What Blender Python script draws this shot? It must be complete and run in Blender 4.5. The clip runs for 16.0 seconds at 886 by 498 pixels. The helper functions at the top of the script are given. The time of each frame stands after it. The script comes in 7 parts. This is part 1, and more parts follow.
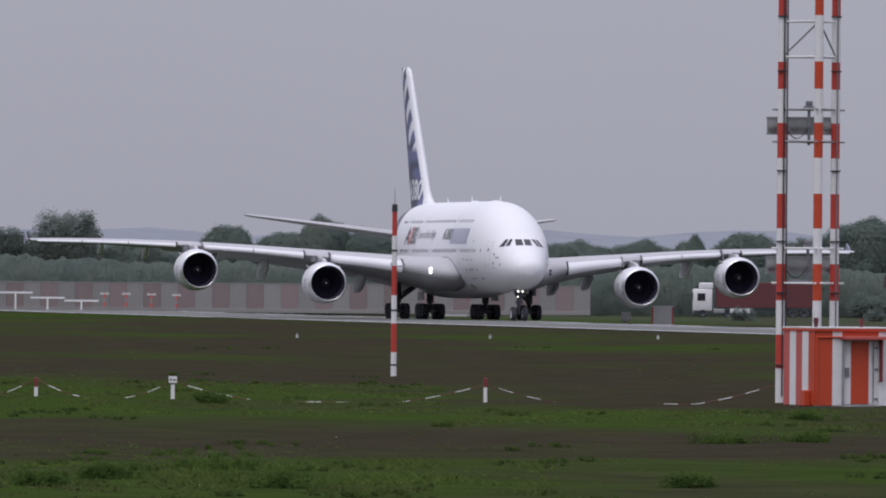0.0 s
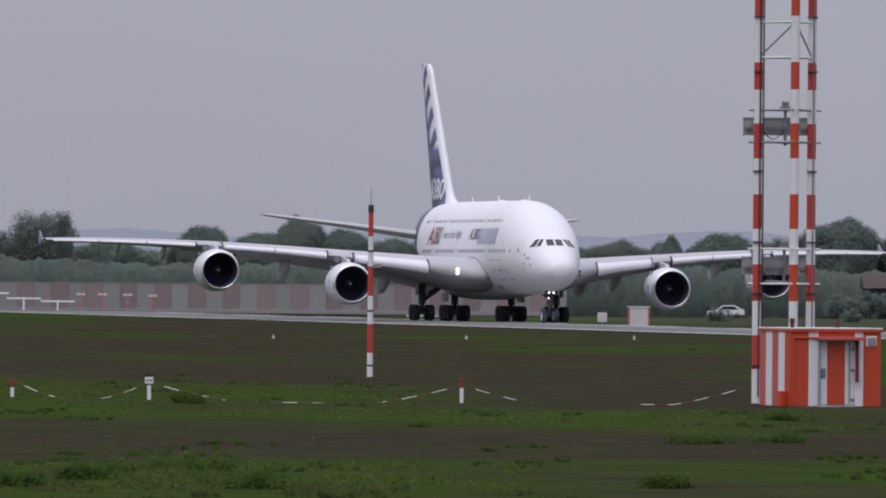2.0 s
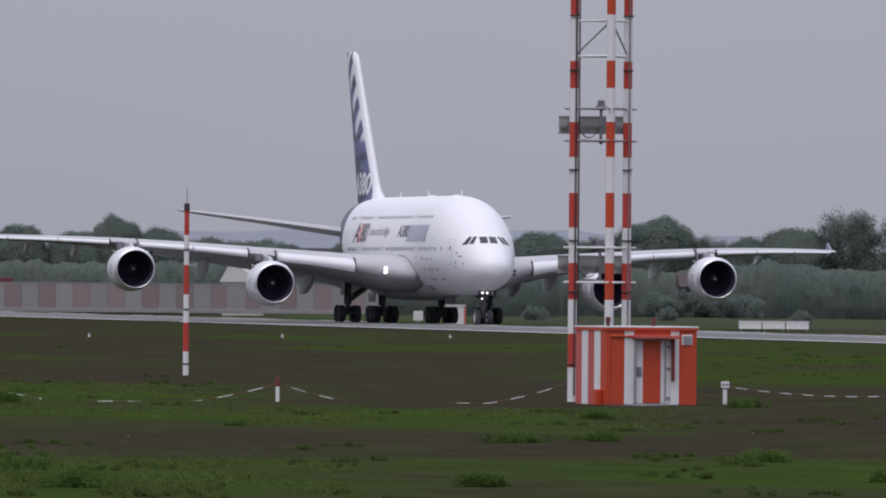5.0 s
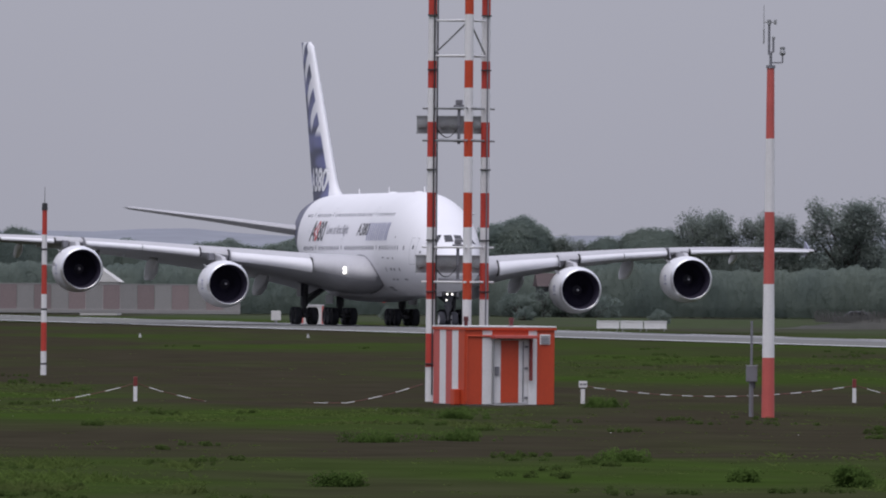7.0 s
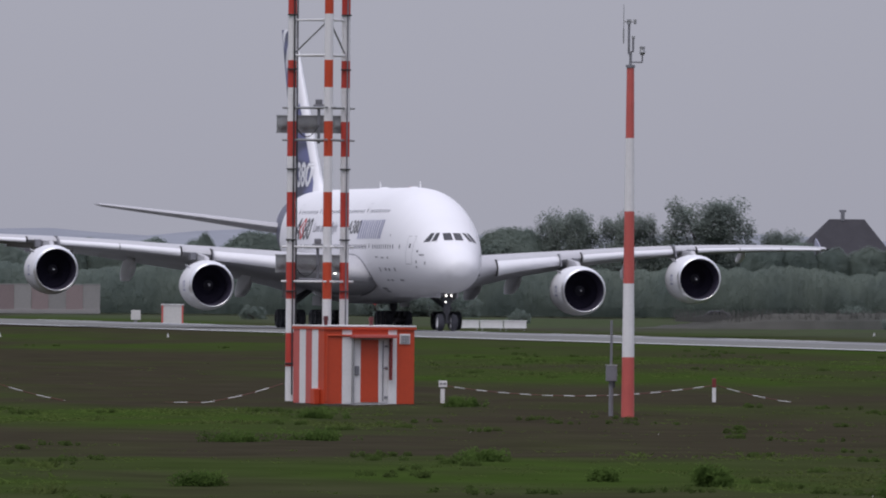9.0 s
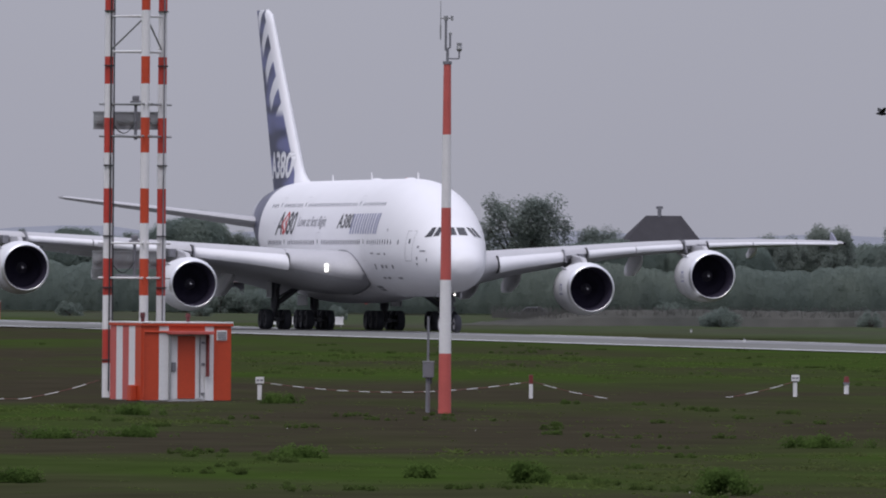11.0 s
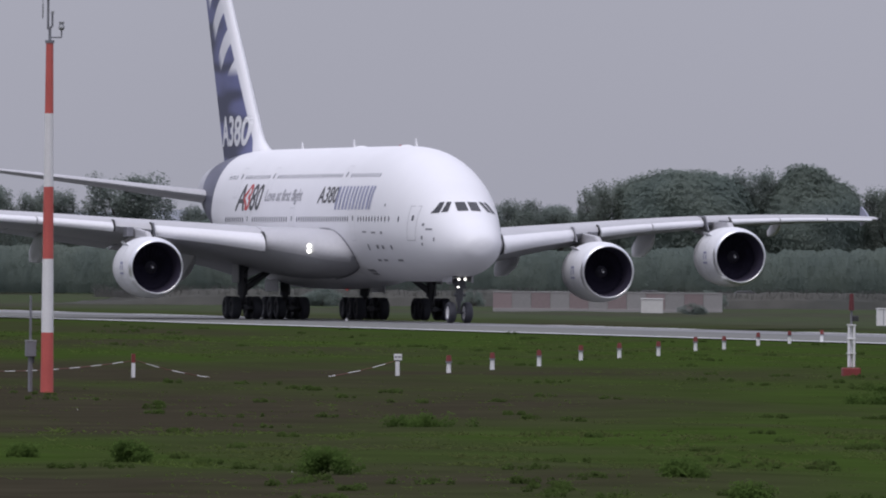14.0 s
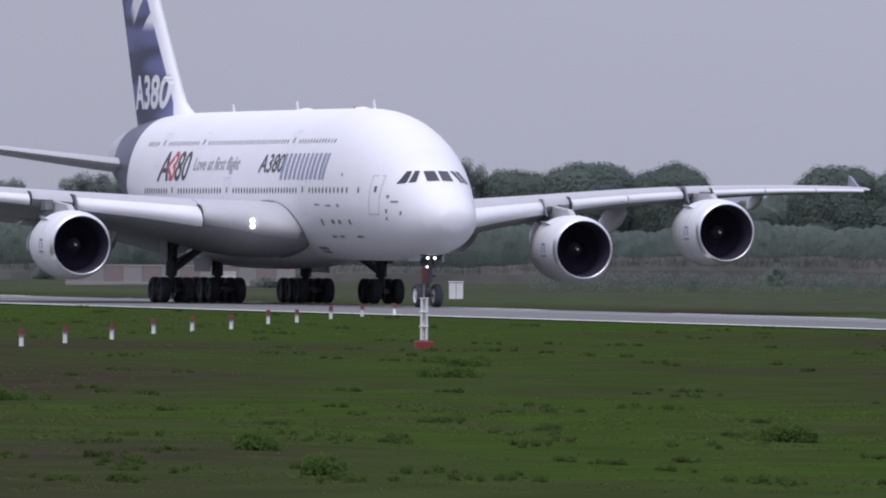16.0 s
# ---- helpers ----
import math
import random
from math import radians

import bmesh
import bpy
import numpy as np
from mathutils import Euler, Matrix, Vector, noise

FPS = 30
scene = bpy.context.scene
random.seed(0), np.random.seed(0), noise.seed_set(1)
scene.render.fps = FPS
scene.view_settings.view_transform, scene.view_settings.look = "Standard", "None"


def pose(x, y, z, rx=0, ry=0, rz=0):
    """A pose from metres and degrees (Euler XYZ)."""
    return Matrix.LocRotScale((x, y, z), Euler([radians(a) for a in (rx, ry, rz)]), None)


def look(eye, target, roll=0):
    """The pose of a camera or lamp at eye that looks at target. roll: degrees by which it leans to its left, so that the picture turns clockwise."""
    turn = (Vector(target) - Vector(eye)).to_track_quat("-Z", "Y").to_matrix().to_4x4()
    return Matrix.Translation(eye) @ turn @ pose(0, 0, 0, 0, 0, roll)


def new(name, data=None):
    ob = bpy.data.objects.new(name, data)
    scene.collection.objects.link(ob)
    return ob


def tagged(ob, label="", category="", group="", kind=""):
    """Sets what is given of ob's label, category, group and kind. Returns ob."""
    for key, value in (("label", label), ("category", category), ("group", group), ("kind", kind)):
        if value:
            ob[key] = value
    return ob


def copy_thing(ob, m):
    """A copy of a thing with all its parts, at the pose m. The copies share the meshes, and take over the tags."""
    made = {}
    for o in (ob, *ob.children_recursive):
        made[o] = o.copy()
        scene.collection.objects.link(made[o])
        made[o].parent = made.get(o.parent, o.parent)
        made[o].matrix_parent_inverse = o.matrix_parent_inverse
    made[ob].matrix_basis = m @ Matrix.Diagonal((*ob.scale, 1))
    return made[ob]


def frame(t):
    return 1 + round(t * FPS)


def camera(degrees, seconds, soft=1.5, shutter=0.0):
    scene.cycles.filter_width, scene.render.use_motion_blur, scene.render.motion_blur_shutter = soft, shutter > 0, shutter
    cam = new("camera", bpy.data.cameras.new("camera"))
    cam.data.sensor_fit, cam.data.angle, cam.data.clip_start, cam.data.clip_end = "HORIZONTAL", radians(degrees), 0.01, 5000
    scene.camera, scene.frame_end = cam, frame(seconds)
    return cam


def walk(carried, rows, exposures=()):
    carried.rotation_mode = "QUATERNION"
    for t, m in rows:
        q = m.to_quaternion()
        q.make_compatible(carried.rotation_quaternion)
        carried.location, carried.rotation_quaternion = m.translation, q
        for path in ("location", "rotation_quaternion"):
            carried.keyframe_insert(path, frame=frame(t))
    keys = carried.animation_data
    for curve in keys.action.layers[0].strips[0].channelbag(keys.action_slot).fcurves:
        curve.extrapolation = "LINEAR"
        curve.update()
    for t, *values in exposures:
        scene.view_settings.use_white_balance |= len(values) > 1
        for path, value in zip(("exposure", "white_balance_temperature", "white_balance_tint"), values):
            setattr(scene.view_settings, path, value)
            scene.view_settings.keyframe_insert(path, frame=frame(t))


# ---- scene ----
from functools import lru_cache

# ---------------- camera: a long lens on a tripod, panning right ----------------
cam = camera(4.552, 16.0, soft=2.0)
EYE_Z = 3.77
PAN = [  # seconds, yaw, pitch
    (0.0, 0.0, 0.1531), (0.5, -0.0269, 0.1435), (1.0, -0.0469, 0.1449), (1.5, -0.0747, 0.1529),
    (2.0, -0.1219, 0.1571), (2.5, -0.1933, 0.1589), (3.0, -0.2885, 0.1627), (3.5, -0.5114, 0.1661),
    (4.0, -0.7288, 0.1589), (6.5, -1.5885, 0.1615), (7.0, -1.7987, 0.162), (7.5, -1.9256, 0.1598),
    (8.0, -2.0617, 0.1582), (8.5, -2.2997, 0.1585), (9.0, -2.5191, 0.1653), (11.5, -3.7124, 0.1537),
    (12.0, -3.9813, 0.1545), (12.5, -4.3164, 0.1421), (13.0, -4.6827, 0.117), (13.5, -5.0623, 0.0948),
    (14.0, -5.5036, 0.0632), (14.5, -5.9973, 0.0233), (15.0, -6.5551, -0.0175), (15.5, -7.1653, -0.0445),
    (16.0, -7.6995, -0.0561)]
walk(cam, [(t, pose(0, 0, EYE_Z, 90 + p, -0.4758, y)) for t, y, p in PAN],
     exposures=[(0.0, 0.0, 6500, 10), (13.5, 0.0, 6500, 10), (14.5, 0.02, 6420, 11), (15.5, 0.12, 6280, 12.5), (16.0, 0.15, 6200, 13)])

# ---------------- world and sun: a bright overcast sky ----------------
world = bpy.data.worlds.new("overcast_sky")
scene.world = world
world.use_nodes = True
wn, wl = world.node_tree.nodes, world.node_tree.links
wn.clear()
w_out = wn.new("ShaderNodeOutputWorld")
w_bg = wn.new("ShaderNodeBackground")
w_sky = wn.new("ShaderNodeTexSky")
w_sky.sky_type, w_sky.sun_disc = "NISHITA", False
w_sky.sun_elevation, w_sky.sun_rotation = radians(61), radians(208)
w_coord = wn.new("ShaderNodeTexCoord")
w_sep = wn.new("ShaderNodeSeparateXYZ")
w_ramp = wn.new("ShaderNodeMapRange")       # cloud cover: brighter overhead than at the horizon
w_ramp.inputs["From Min"].default_value, w_ramp.inputs["From Max"].default_value = 0.0, 1.0
w_ramp.inputs["To Min"].default_value, w_ramp.inputs["To Max"].default_value = 0.345, 1.16
w_noise = wn.new("ShaderNodeTexNoise")
w_noise.inputs["Scale"].default_value, w_noise.inputs["Detail"].default_value = 9.0, 3.0
w_vary = wn.new("ShaderNodeMapRange")
w_vary.inputs["To Min"].default_value, w_vary.inputs["To Max"].default_value = 0.93, 1.07
w_mul = wn.new("ShaderNodeMath"); w_mul.operation = "MULTIPLY"
w_tint = wn.new("ShaderNodeMix"); w_tint.data_type, w_tint.blend_type = "RGBA", "MULTIPLY"
w_tint.inputs[0].default_value = 1.0
w_tint.inputs[7].default_value = (0.950, 0.960, 1.170, 1)
w_mix = wn.new("ShaderNodeMix"); w_mix.data_type = "RGBA"
w_mix.inputs[0].default_value = 0.008       # a trace of the clear sky above the clouds
wl.new(w_coord.outputs["Generated"], w_sep.inputs[0])
wl.new(w_sep.outputs["Z"], w_ramp.inputs["Value"])
wl.new(w_coord.outputs["Generated"], w_noise.inputs["Vector"])
wl.new(w_noise.outputs["Fac"], w_vary.inputs["Value"])
wl.new(w_ramp.outputs[0], w_mul.inputs[0])
wl.new(w_vary.outputs[0], w_mul.inputs[1])
wl.new(w_mul.outputs[0], w_tint.inputs[6])
wl.new(w_tint.outputs[2], w_mix.inputs[6])
wl.new(w_sky.outputs[0], w_mix.inputs[7])
wl.new(w_mix.outputs[2], w_bg.inputs["Color"])
w_bg.inputs["Strength"].default_value = 1.0
wl.new(w_bg.outputs[0], w_out.inputs["Surface"])

sun_data = bpy.data.lights.new("sun", "SUN")
sun_data.energy, sun_data.angle, sun_data.color = 1.2, radians(40), (1.0, 0.97, 0.94)
sun = new("sun", sun_data)
sun.matrix_world = look((-45, -85, 175), (0, 0, 0))
scene.view_settings.exposure = 0.0

# ---------------- materials ----------------
def mat(name, color, rough=0.6, metal=0.0, vary=0.15, scale=1.0, bump=0.0, fine=12.0, spec=0.5, emit=None, strength=0.0, coat=0.0, each=False):
    """A surface whose colour varies at two scales, with fine relief."""
    m = bpy.data.materials.new(name)
    m.use_nodes = True
    n, l = m.node_tree.nodes, m.node_tree.links
    b = n["Principled BSDF"]
    b.inputs["Roughness"].default_value, b.inputs["Metallic"].default_value = rough, metal
    b.inputs["Specular IOR Level"].default_value = spec
    b.inputs["Coat Weight"].default_value = coat
    co = n.new("ShaderNodeTexCoord")
    a = n.new("ShaderNodeTexNoise"); a.inputs["Scale"].default_value, a.inputs["Detail"].default_value = scale, 4
    f = n.new("ShaderNodeTexNoise"); f.inputs["Scale"].default_value, f.inputs["Detail"].default_value = scale * fine, 3
    l.new(co.outputs["Object"], a.inputs["Vector"]); l.new(co.outputs["Object"], f.inputs["Vector"])
    add = n.new("ShaderNodeMath"); add.operation = "ADD"
    l.new(a.outputs["Fac"], add.inputs[0]); l.new(f.outputs["Fac"], add.inputs[1])
    last = add.outputs[0]
    if each:
        info = n.new("ShaderNodeObjectInfo")
        add2 = n.new("ShaderNodeMath"); add2.operation = "MULTIPLY_ADD"
        l.new(info.outputs["Random"], add2.inputs[0]); add2.inputs[1].default_value = 0.7
        l.new(last, add2.inputs[2]); last = add2.outputs[0]
    r = n.new("ShaderNodeMapRange")
    r.inputs["From Min"].default_value, r.inputs["From Max"].default_value = 0.6, 1.7 if each else 1.4
    r.inputs["To Min"].default_value, r.inputs["To Max"].default_value = 1 - vary, 1 + vary
    l.new(last, r.inputs["Value"])
    mul = n.new("ShaderNodeMix"); mul.data_type, mul.blend_type = "RGBA", "MULTIPLY"
    mul.inputs[0].default_value, mul.inputs[6].default_value = 1.0, (*color, 1)
    l.new(r.outputs[0], mul.inputs[7]); l.new(mul.outputs[2], b.inputs["Base Color"])
    if bump:
        bp = n.new("ShaderNodeBump"); bp.inputs["Strength"].default_value, bp.inputs["Distance"].default_value = bump, 0.02
        l.new(f.outputs["Fac"], bp.inputs["Height"]); l.new(bp.outputs[0], b.inputs["Normal"])
    if emit:
        b.inputs["Emission Color"].default_value, b.inputs["Emission Strength"].default_value = (*emit, 1), strength
    return m


def mixed(name, low, high, scale, stretch=(1, 1, 1), edge=(0.4, 0.6), rough=0.9, third=None, bump=0.0, fine=(1.0, 0.12), thresh=0.6, thin=0.0, each=0.2):
    """Ground and foliage: patches of two or three colours in world space, with fine mottling."""
    m = bpy.data.materials.new(name)
    m.use_nodes = True
    n, l = m.node_tree.nodes, m.node_tree.links
    b = n["Principled BSDF"]
    b.inputs["Roughness"].default_value, b.inputs["Specular IOR Level"].default_value = rough, 0.0
    geo = n.new("ShaderNodeNewGeometry")
    mp = n.new("ShaderNodeMapping"); mp.inputs["Scale"].default_value = stretch
    l.new(geo.outputs["Position"], mp.inputs["Vector"])
    a = n.new("ShaderNodeTexNoise"); a.inputs["Scale"].default_value, a.inputs["Detail"].default_value = scale, 5
    l.new(mp.outputs[0], a.inputs["Vector"])
    r = n.new("ShaderNodeMapRange"); r.inputs["From Min"].default_value, r.inputs["From Max"].default_value = edge
    l.new(a.outputs["Fac"], r.inputs["Value"])
    mx = n.new("ShaderNodeMix"); mx.data_type = "RGBA"
    mx.inputs[6].default_value, mx.inputs[7].default_value = (*low, 1), (*high, 1)
    l.new(r.outputs[0], mx.inputs[0])
    col = mx.outputs[2]
    if third:
        c = n.new("ShaderNodeTexNoise"); c.inputs["Scale"].default_value, c.inputs["Detail"].default_value = scale * 4.3, 3
        l.new(mp.outputs[0], c.inputs["Vector"])
        r3 = n.new("ShaderNodeMapRange"); r3.inputs["From Min"].default_value, r3.inputs["From Max"].default_value = thresh - 0.1, thresh + 0.2
        l.new(c.outputs["Fac"], r3.inputs["Value"])
        m3 = n.new("ShaderNodeMix"); m3.data_type = "RGBA"; m3.inputs[7].default_value = (*third, 1)
        l.new(col, m3.inputs[6]); l.new(r3.outputs[0], m3.inputs[0]); col = m3.outputs[2]
    f = n.new("ShaderNodeTexNoise"); f.inputs["Scale"].default_value, f.inputs["Detail"].default_value = fine[0], 4
    l.new(geo.outputs["Position"], f.inputs["Vector"])
    rf = n.new("ShaderNodeMapRange"); rf.inputs["From Min"].default_value, rf.inputs["From Max"].default_value = 0.3, 0.7
    rf.inputs["To Min"].default_value, rf.inputs["To Max"].default_value = 1 - fine[1], 1 + fine[1]
    l.new(f.outputs["Fac"], rf.inputs["Value"])
    isl = n.new("ShaderNodeMapRange"); isl.inputs["To Min"].default_value, isl.inputs["To Max"].default_value = 1 - each, 1 + each
    l.new(geo.outputs["Random Per Island"], isl.inputs["Value"])
    m1 = n.new("ShaderNodeMath"); m1.operation = "MULTIPLY"
    l.new(rf.outputs[0], m1.inputs[0]); l.new(isl.outputs[0], m1.inputs[1])
    m4 = n.new("ShaderNodeMix"); m4.data_type, m4.blend_type = "RGBA", "MULTIPLY"; m4.inputs[0].default_value = 1.0
    l.new(col, m4.inputs[6]); l.new(m1.outputs[0], m4.inputs[7]); l.new(m4.outputs[2], b.inputs["Base Color"])
    if thin:                                        # thin leaves let light through
        tr = n.new("ShaderNodeBsdfTranslucent"); l.new(m4.outputs[2], tr.inputs["Color"])
        ms = n.new("ShaderNodeMixShader"); ms.inputs[0].default_value = thin
        l.new(b.outputs[0], ms.inputs[1]); l.new(tr.outputs[0], ms.inputs[2])
        l.new(ms.outputs[0], n["Material Output"].inputs["Surface"])
    if bump:
        bp = n.new("ShaderNodeBump"); bp.inputs["Strength"].default_value, bp.inputs["Distance"].default_value = bump, 0.05
        l.new(f.outputs["Fac"], bp.inputs["Height"]); l.new(bp.outputs[0], b.inputs["Normal"])
    return m


# the runway: its line, heading and half width
C0 = Vector((7.96, 1007.67))                       # the aircraft's nose at the start
HEAD = -79.684                                     # its heading
U = Vector((math.cos(radians(HEAD)), math.sin(radians(HEAD))))
N = Vector((-U.y, U.x))                            # across the runway, away from the camera
HALF = 22.5

# bare and lush bands of the field: y from, y to, x from, x to, greener (+) or barer (-)
BANDS = [(430, 680, -200, 0, -0.15), (335, 600, 0, 15, -0.15), (303, 405, -200, 0, 0.13), (282, 326, 0, 13, 0.14), (238, 290, -200, 0, -0.13), (238, 276, 0, 19, -0.12), (120, 236, -200, 3, 0.14), 
         (425, 640, 23, 200, 0.13), (256, 412, 14, 34, -0.08), (700, 1000, -200, 20, -0.06), (120, 250, 26, 200, 0.10),
         (198, 248, 8, 26, 0.12), (120, 192, 4, 13, -0.12), (256, 412, 40, 200, 0.025), (560, 1010, 60, 300, 0.03), (120, 250, 3, 9, -0.10), (1020, 1245, -200, 80, 0.10)]


def ground_material():
    """Airfield turf: noise patches of soil and grass, shifted by the bands above."""
    m = mixed("grass_and_soil", SOIL, GREEN, 1.0, (0.040, 0.013, 0.1), (0.39, 0.63), third=STRAW, bump=0.12, fine=(0.35, 0.17))
    n, l = m.node_tree.nodes, m.node_tree.links
    geo = next(k for k in n if k.type == "NEW_GEOMETRY")
    patch = next(k for k in n if k.type == "MAP_RANGE" and abs(k.inputs["From Min"].default_value - 0.39) < 1e-4)
    wob = n.new("ShaderNodeTexNoise"); wob.inputs["Scale"].default_value = 0.05
    l.new(geo.outputs["Position"], wob.inputs["Vector"])
    scl = n.new("ShaderNodeVectorMath"); scl.operation = "MULTIPLY_ADD"
    scl.inputs[1].default_value, scl.inputs[2].default_value = (16, 44, 0), (-8, -22, 0)
    l.new(wob.outputs["Color"], scl.inputs[0])
    add = n.new("ShaderNodeVectorMath"); add.operation = "ADD"
    l.new(geo.outputs["Position"], add.inputs[0]); l.new(scl.outputs[0], add.inputs[1])
    sep = n.new("ShaderNodeSeparateXYZ"); l.new(add.outputs[0], sep.inputs[0])

    def soft(src, a, b):
        r = n.new("ShaderNodeMapRange"); r.interpolation_type = "SMOOTHSTEP"
        r.inputs["From Min"].default_value, r.inputs["From Max"].default_value = a, b
        l.new(src, r.inputs["Value"])
        return r.outputs[0]

    def calc(op, a, b, c=None):
        k = n.new("ShaderNodeMath"); k.operation = op
        for i, v in enumerate((a, b, c)):
            if isinstance(v, (int, float)):
                k.inputs[i].default_value = v
            elif v is not None:
                l.new(v, k.inputs[i])
        return k.outputs[0]
    total = patch.inputs["Value"].links[0].from_socket
    for y0, y1, x0, x1, amount in BANDS:
        f = (y1 - y0) * 0.12 + 4
        a = calc("MULTIPLY", soft(sep.outputs["Y"], y0 - f, y0 + f), soft(sep.outputs["Y"], y1 + f, y1 - f))
        b = calc("MULTIPLY", soft(sep.outputs["X"], x0 - 5, x0 + 5), soft(sep.outputs["X"], x1 + 5, x1 - 5))
        total = calc("MULTIPLY_ADD", calc("MULTIPLY", a, b), amount, total)
    l.new(total, patch.inputs["Value"])
    # far side of the runway: distance haze put into a paler grass colour
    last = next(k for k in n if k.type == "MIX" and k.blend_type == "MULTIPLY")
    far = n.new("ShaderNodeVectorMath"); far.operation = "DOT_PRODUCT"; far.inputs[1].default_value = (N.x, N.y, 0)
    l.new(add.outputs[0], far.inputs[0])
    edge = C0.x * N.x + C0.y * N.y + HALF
    hazed = n.new("ShaderNodeMix"); hazed.data_type = "RGBA"; hazed.inputs[7].default_value = (*FAR_HAZE, 1)
    l.new(last.inputs[6].links[0].from_socket, hazed.inputs[6])
    l.new(calc("MULTIPLY", soft(far.outputs["Value"], edge + 2, edge + 26), 0.5), hazed.inputs[0])
    l.new(hazed.outputs[2], last.inputs[6])
    return m


# grass colour paled and greyed for the haze beyond the runway
FAR_HAZE = (0.066, 0.073, 0.056)
GREEN, SOIL, STRAW = (0.0325, 0.0530, 0.0122), (0.0360, 0.0320, 0.0215), (0.037, 0.040, 0.019)
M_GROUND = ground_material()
M_BLADES = mixed("grass_blades", (0.084, 0.104, 0.036), (0.090, 0.132, 0.034), 1.0, (0.06, 0.03, 0.1), (0.4, 0.6), rough=0.7, fine=(0.8, 0.10), thin=0.5)
M_WEED = mixed("weed_leaves", (0.064, 0.106, 0.028), (0.080, 0.126, 0.033), 2.0, rough=0.7, fine=(2.0, 0.12), thin=0.5)
M_TUFT = mixed("tuft_leaves", (0.060, 0.086, 0.026), (0.070, 0.106, 0.030), 1.0, rough=0.8, fine=(2.0, 0.10), thin=0.5, each=0.1)
# far foliage: distance haze is put into these paled, greyed greens
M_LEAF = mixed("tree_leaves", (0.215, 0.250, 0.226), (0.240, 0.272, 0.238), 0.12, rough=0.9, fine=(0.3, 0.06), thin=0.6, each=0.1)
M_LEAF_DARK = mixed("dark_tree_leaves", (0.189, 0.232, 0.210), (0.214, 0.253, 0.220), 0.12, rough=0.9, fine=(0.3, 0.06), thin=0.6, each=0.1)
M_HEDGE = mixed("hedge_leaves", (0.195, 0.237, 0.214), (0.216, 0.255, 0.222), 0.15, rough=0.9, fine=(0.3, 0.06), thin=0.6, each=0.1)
M_REED = mixed("dry_reeds", (0.112, 0.115, 0.106), (0.142, 0.140, 0.128), 0.3, (0.3, 0.3, 1), rough=0.9, fine=(0.4, 0.08), thin=0.4, each=0.06)
M_BARK = mat("bark", (0.07, 0.058, 0.048), 0.9, vary=0.3, scale=2, bump=0.4)
M_RUNWAY = mat("runway_concrete", (0.140, 0.142, 0.134), 0.8, spec=0.12, vary=0.16, scale=0.06, bump=0.15, fine=40)
M_RUBBERED = mat("rubber_marks", (0.12, 0.12, 0.125), 0.5, vary=0.3, scale=0.1, fine=10)
M_LINE = mat("runway_white_paint", (0.74, 0.74, 0.74), 0.5, vary=0.18, scale=0.3)
# wooded hills with the distance haze mixed into their colour
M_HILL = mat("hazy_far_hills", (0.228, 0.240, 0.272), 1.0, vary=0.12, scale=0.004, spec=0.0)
M_WHITE = mat("white_aircraft_paint", (0.76, 0.755, 0.775), 0.5, vary=0.04, scale=0.25, coat=0.06)
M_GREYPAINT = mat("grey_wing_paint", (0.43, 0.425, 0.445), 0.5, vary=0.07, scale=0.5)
# the shade under the wing is put into this grey; the flaps share it
M_UNDER = mat("shade_darkened_wing_grey", (0.33, 0.33, 0.35), 0.5, vary=0.08, scale=0.5)
M_SLAT = mat("pale_leading_edge", (0.68, 0.675, 0.70), 0.4, vary=0.05, scale=0.6)
M_NACELLE = mat("white_nacelle_paint", (0.68, 0.68, 0.70), 0.5, vary=0.08, scale=0.6, coat=0.04)
M_LIP = mat("bare_metal_inlet_lip", (0.78, 0.78, 0.80), 0.28, metal=0.75, vary=0.04, scale=1)
# the shade inside the engine is put into the lining and fan colours
M_INLET = mat("shaded_inlet_lining", (0.048, 0.042, 0.066), 0.8, vary=0.1, scale=2, spec=0.1)
M_FAN = mat("shaded_fan_blades", (0.027, 0.024, 0.040), 0.95, spec=0.04, vary=0.2, scale=2)
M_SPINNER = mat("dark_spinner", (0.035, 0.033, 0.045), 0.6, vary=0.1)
M_EXHAUST = mat("exhaust_metal", (0.22, 0.2, 0.19), 0.4, metal=0.8, vary=0.2, scale=1)
M_TYRE = mat("black_tyre_rubber", (0.054, 0.055, 0.066), 0.75, vary=0.2, scale=3)
M_HUB = mat("wheel_hub_metal", (0.06, 0.06, 0.065), 0.45, metal=0.5, vary=0.1, scale=3)
M_STRUT = mat("gear_strut_grey", (0.20, 0.20, 0.22), 0.45, metal=0.2, vary=0.15, scale=3)
M_GEAR = mat("dark_gear_steel", (0.085, 0.085, 0.095), 0.5, metal=0.2, vary=0.15, scale=3)
M_FENCE = mat("slate_blue_paint", (0.24, 0.245, 0.32), 0.4, vary=0.08, scale=1)
M_REDLAMP = mat("lit_red_lamp_glass", (0.5, 0.02, 0.02), 0.3, emit=(1.0, 0.06, 0.06), strength=0.25)
M_GLASS = mat("dark_cockpit_glass", (0.018, 0.018, 0.022), 0.12, vary=0.1, scale=1)
M_PANE = mat("dark_cabin_pane", (0.085, 0.085, 0.105), 0.18, vary=0.15, scale=1, spec=0.6)
M_SEAM = mat("panel_seam_grey", (0.40, 0.40, 0.42), 0.5, vary=0.1)
M_SEAMPALE = mat("faint_panel_seam", (0.60, 0.60, 0.62), 0.5, vary=0.1)
M_INK = mat("black_lettering", (0.03, 0.03, 0.035), 0.4, vary=0.05)
M_INKRED = mat("red_lettering", (0.50, 0.035, 0.03), 0.4, vary=0.05)
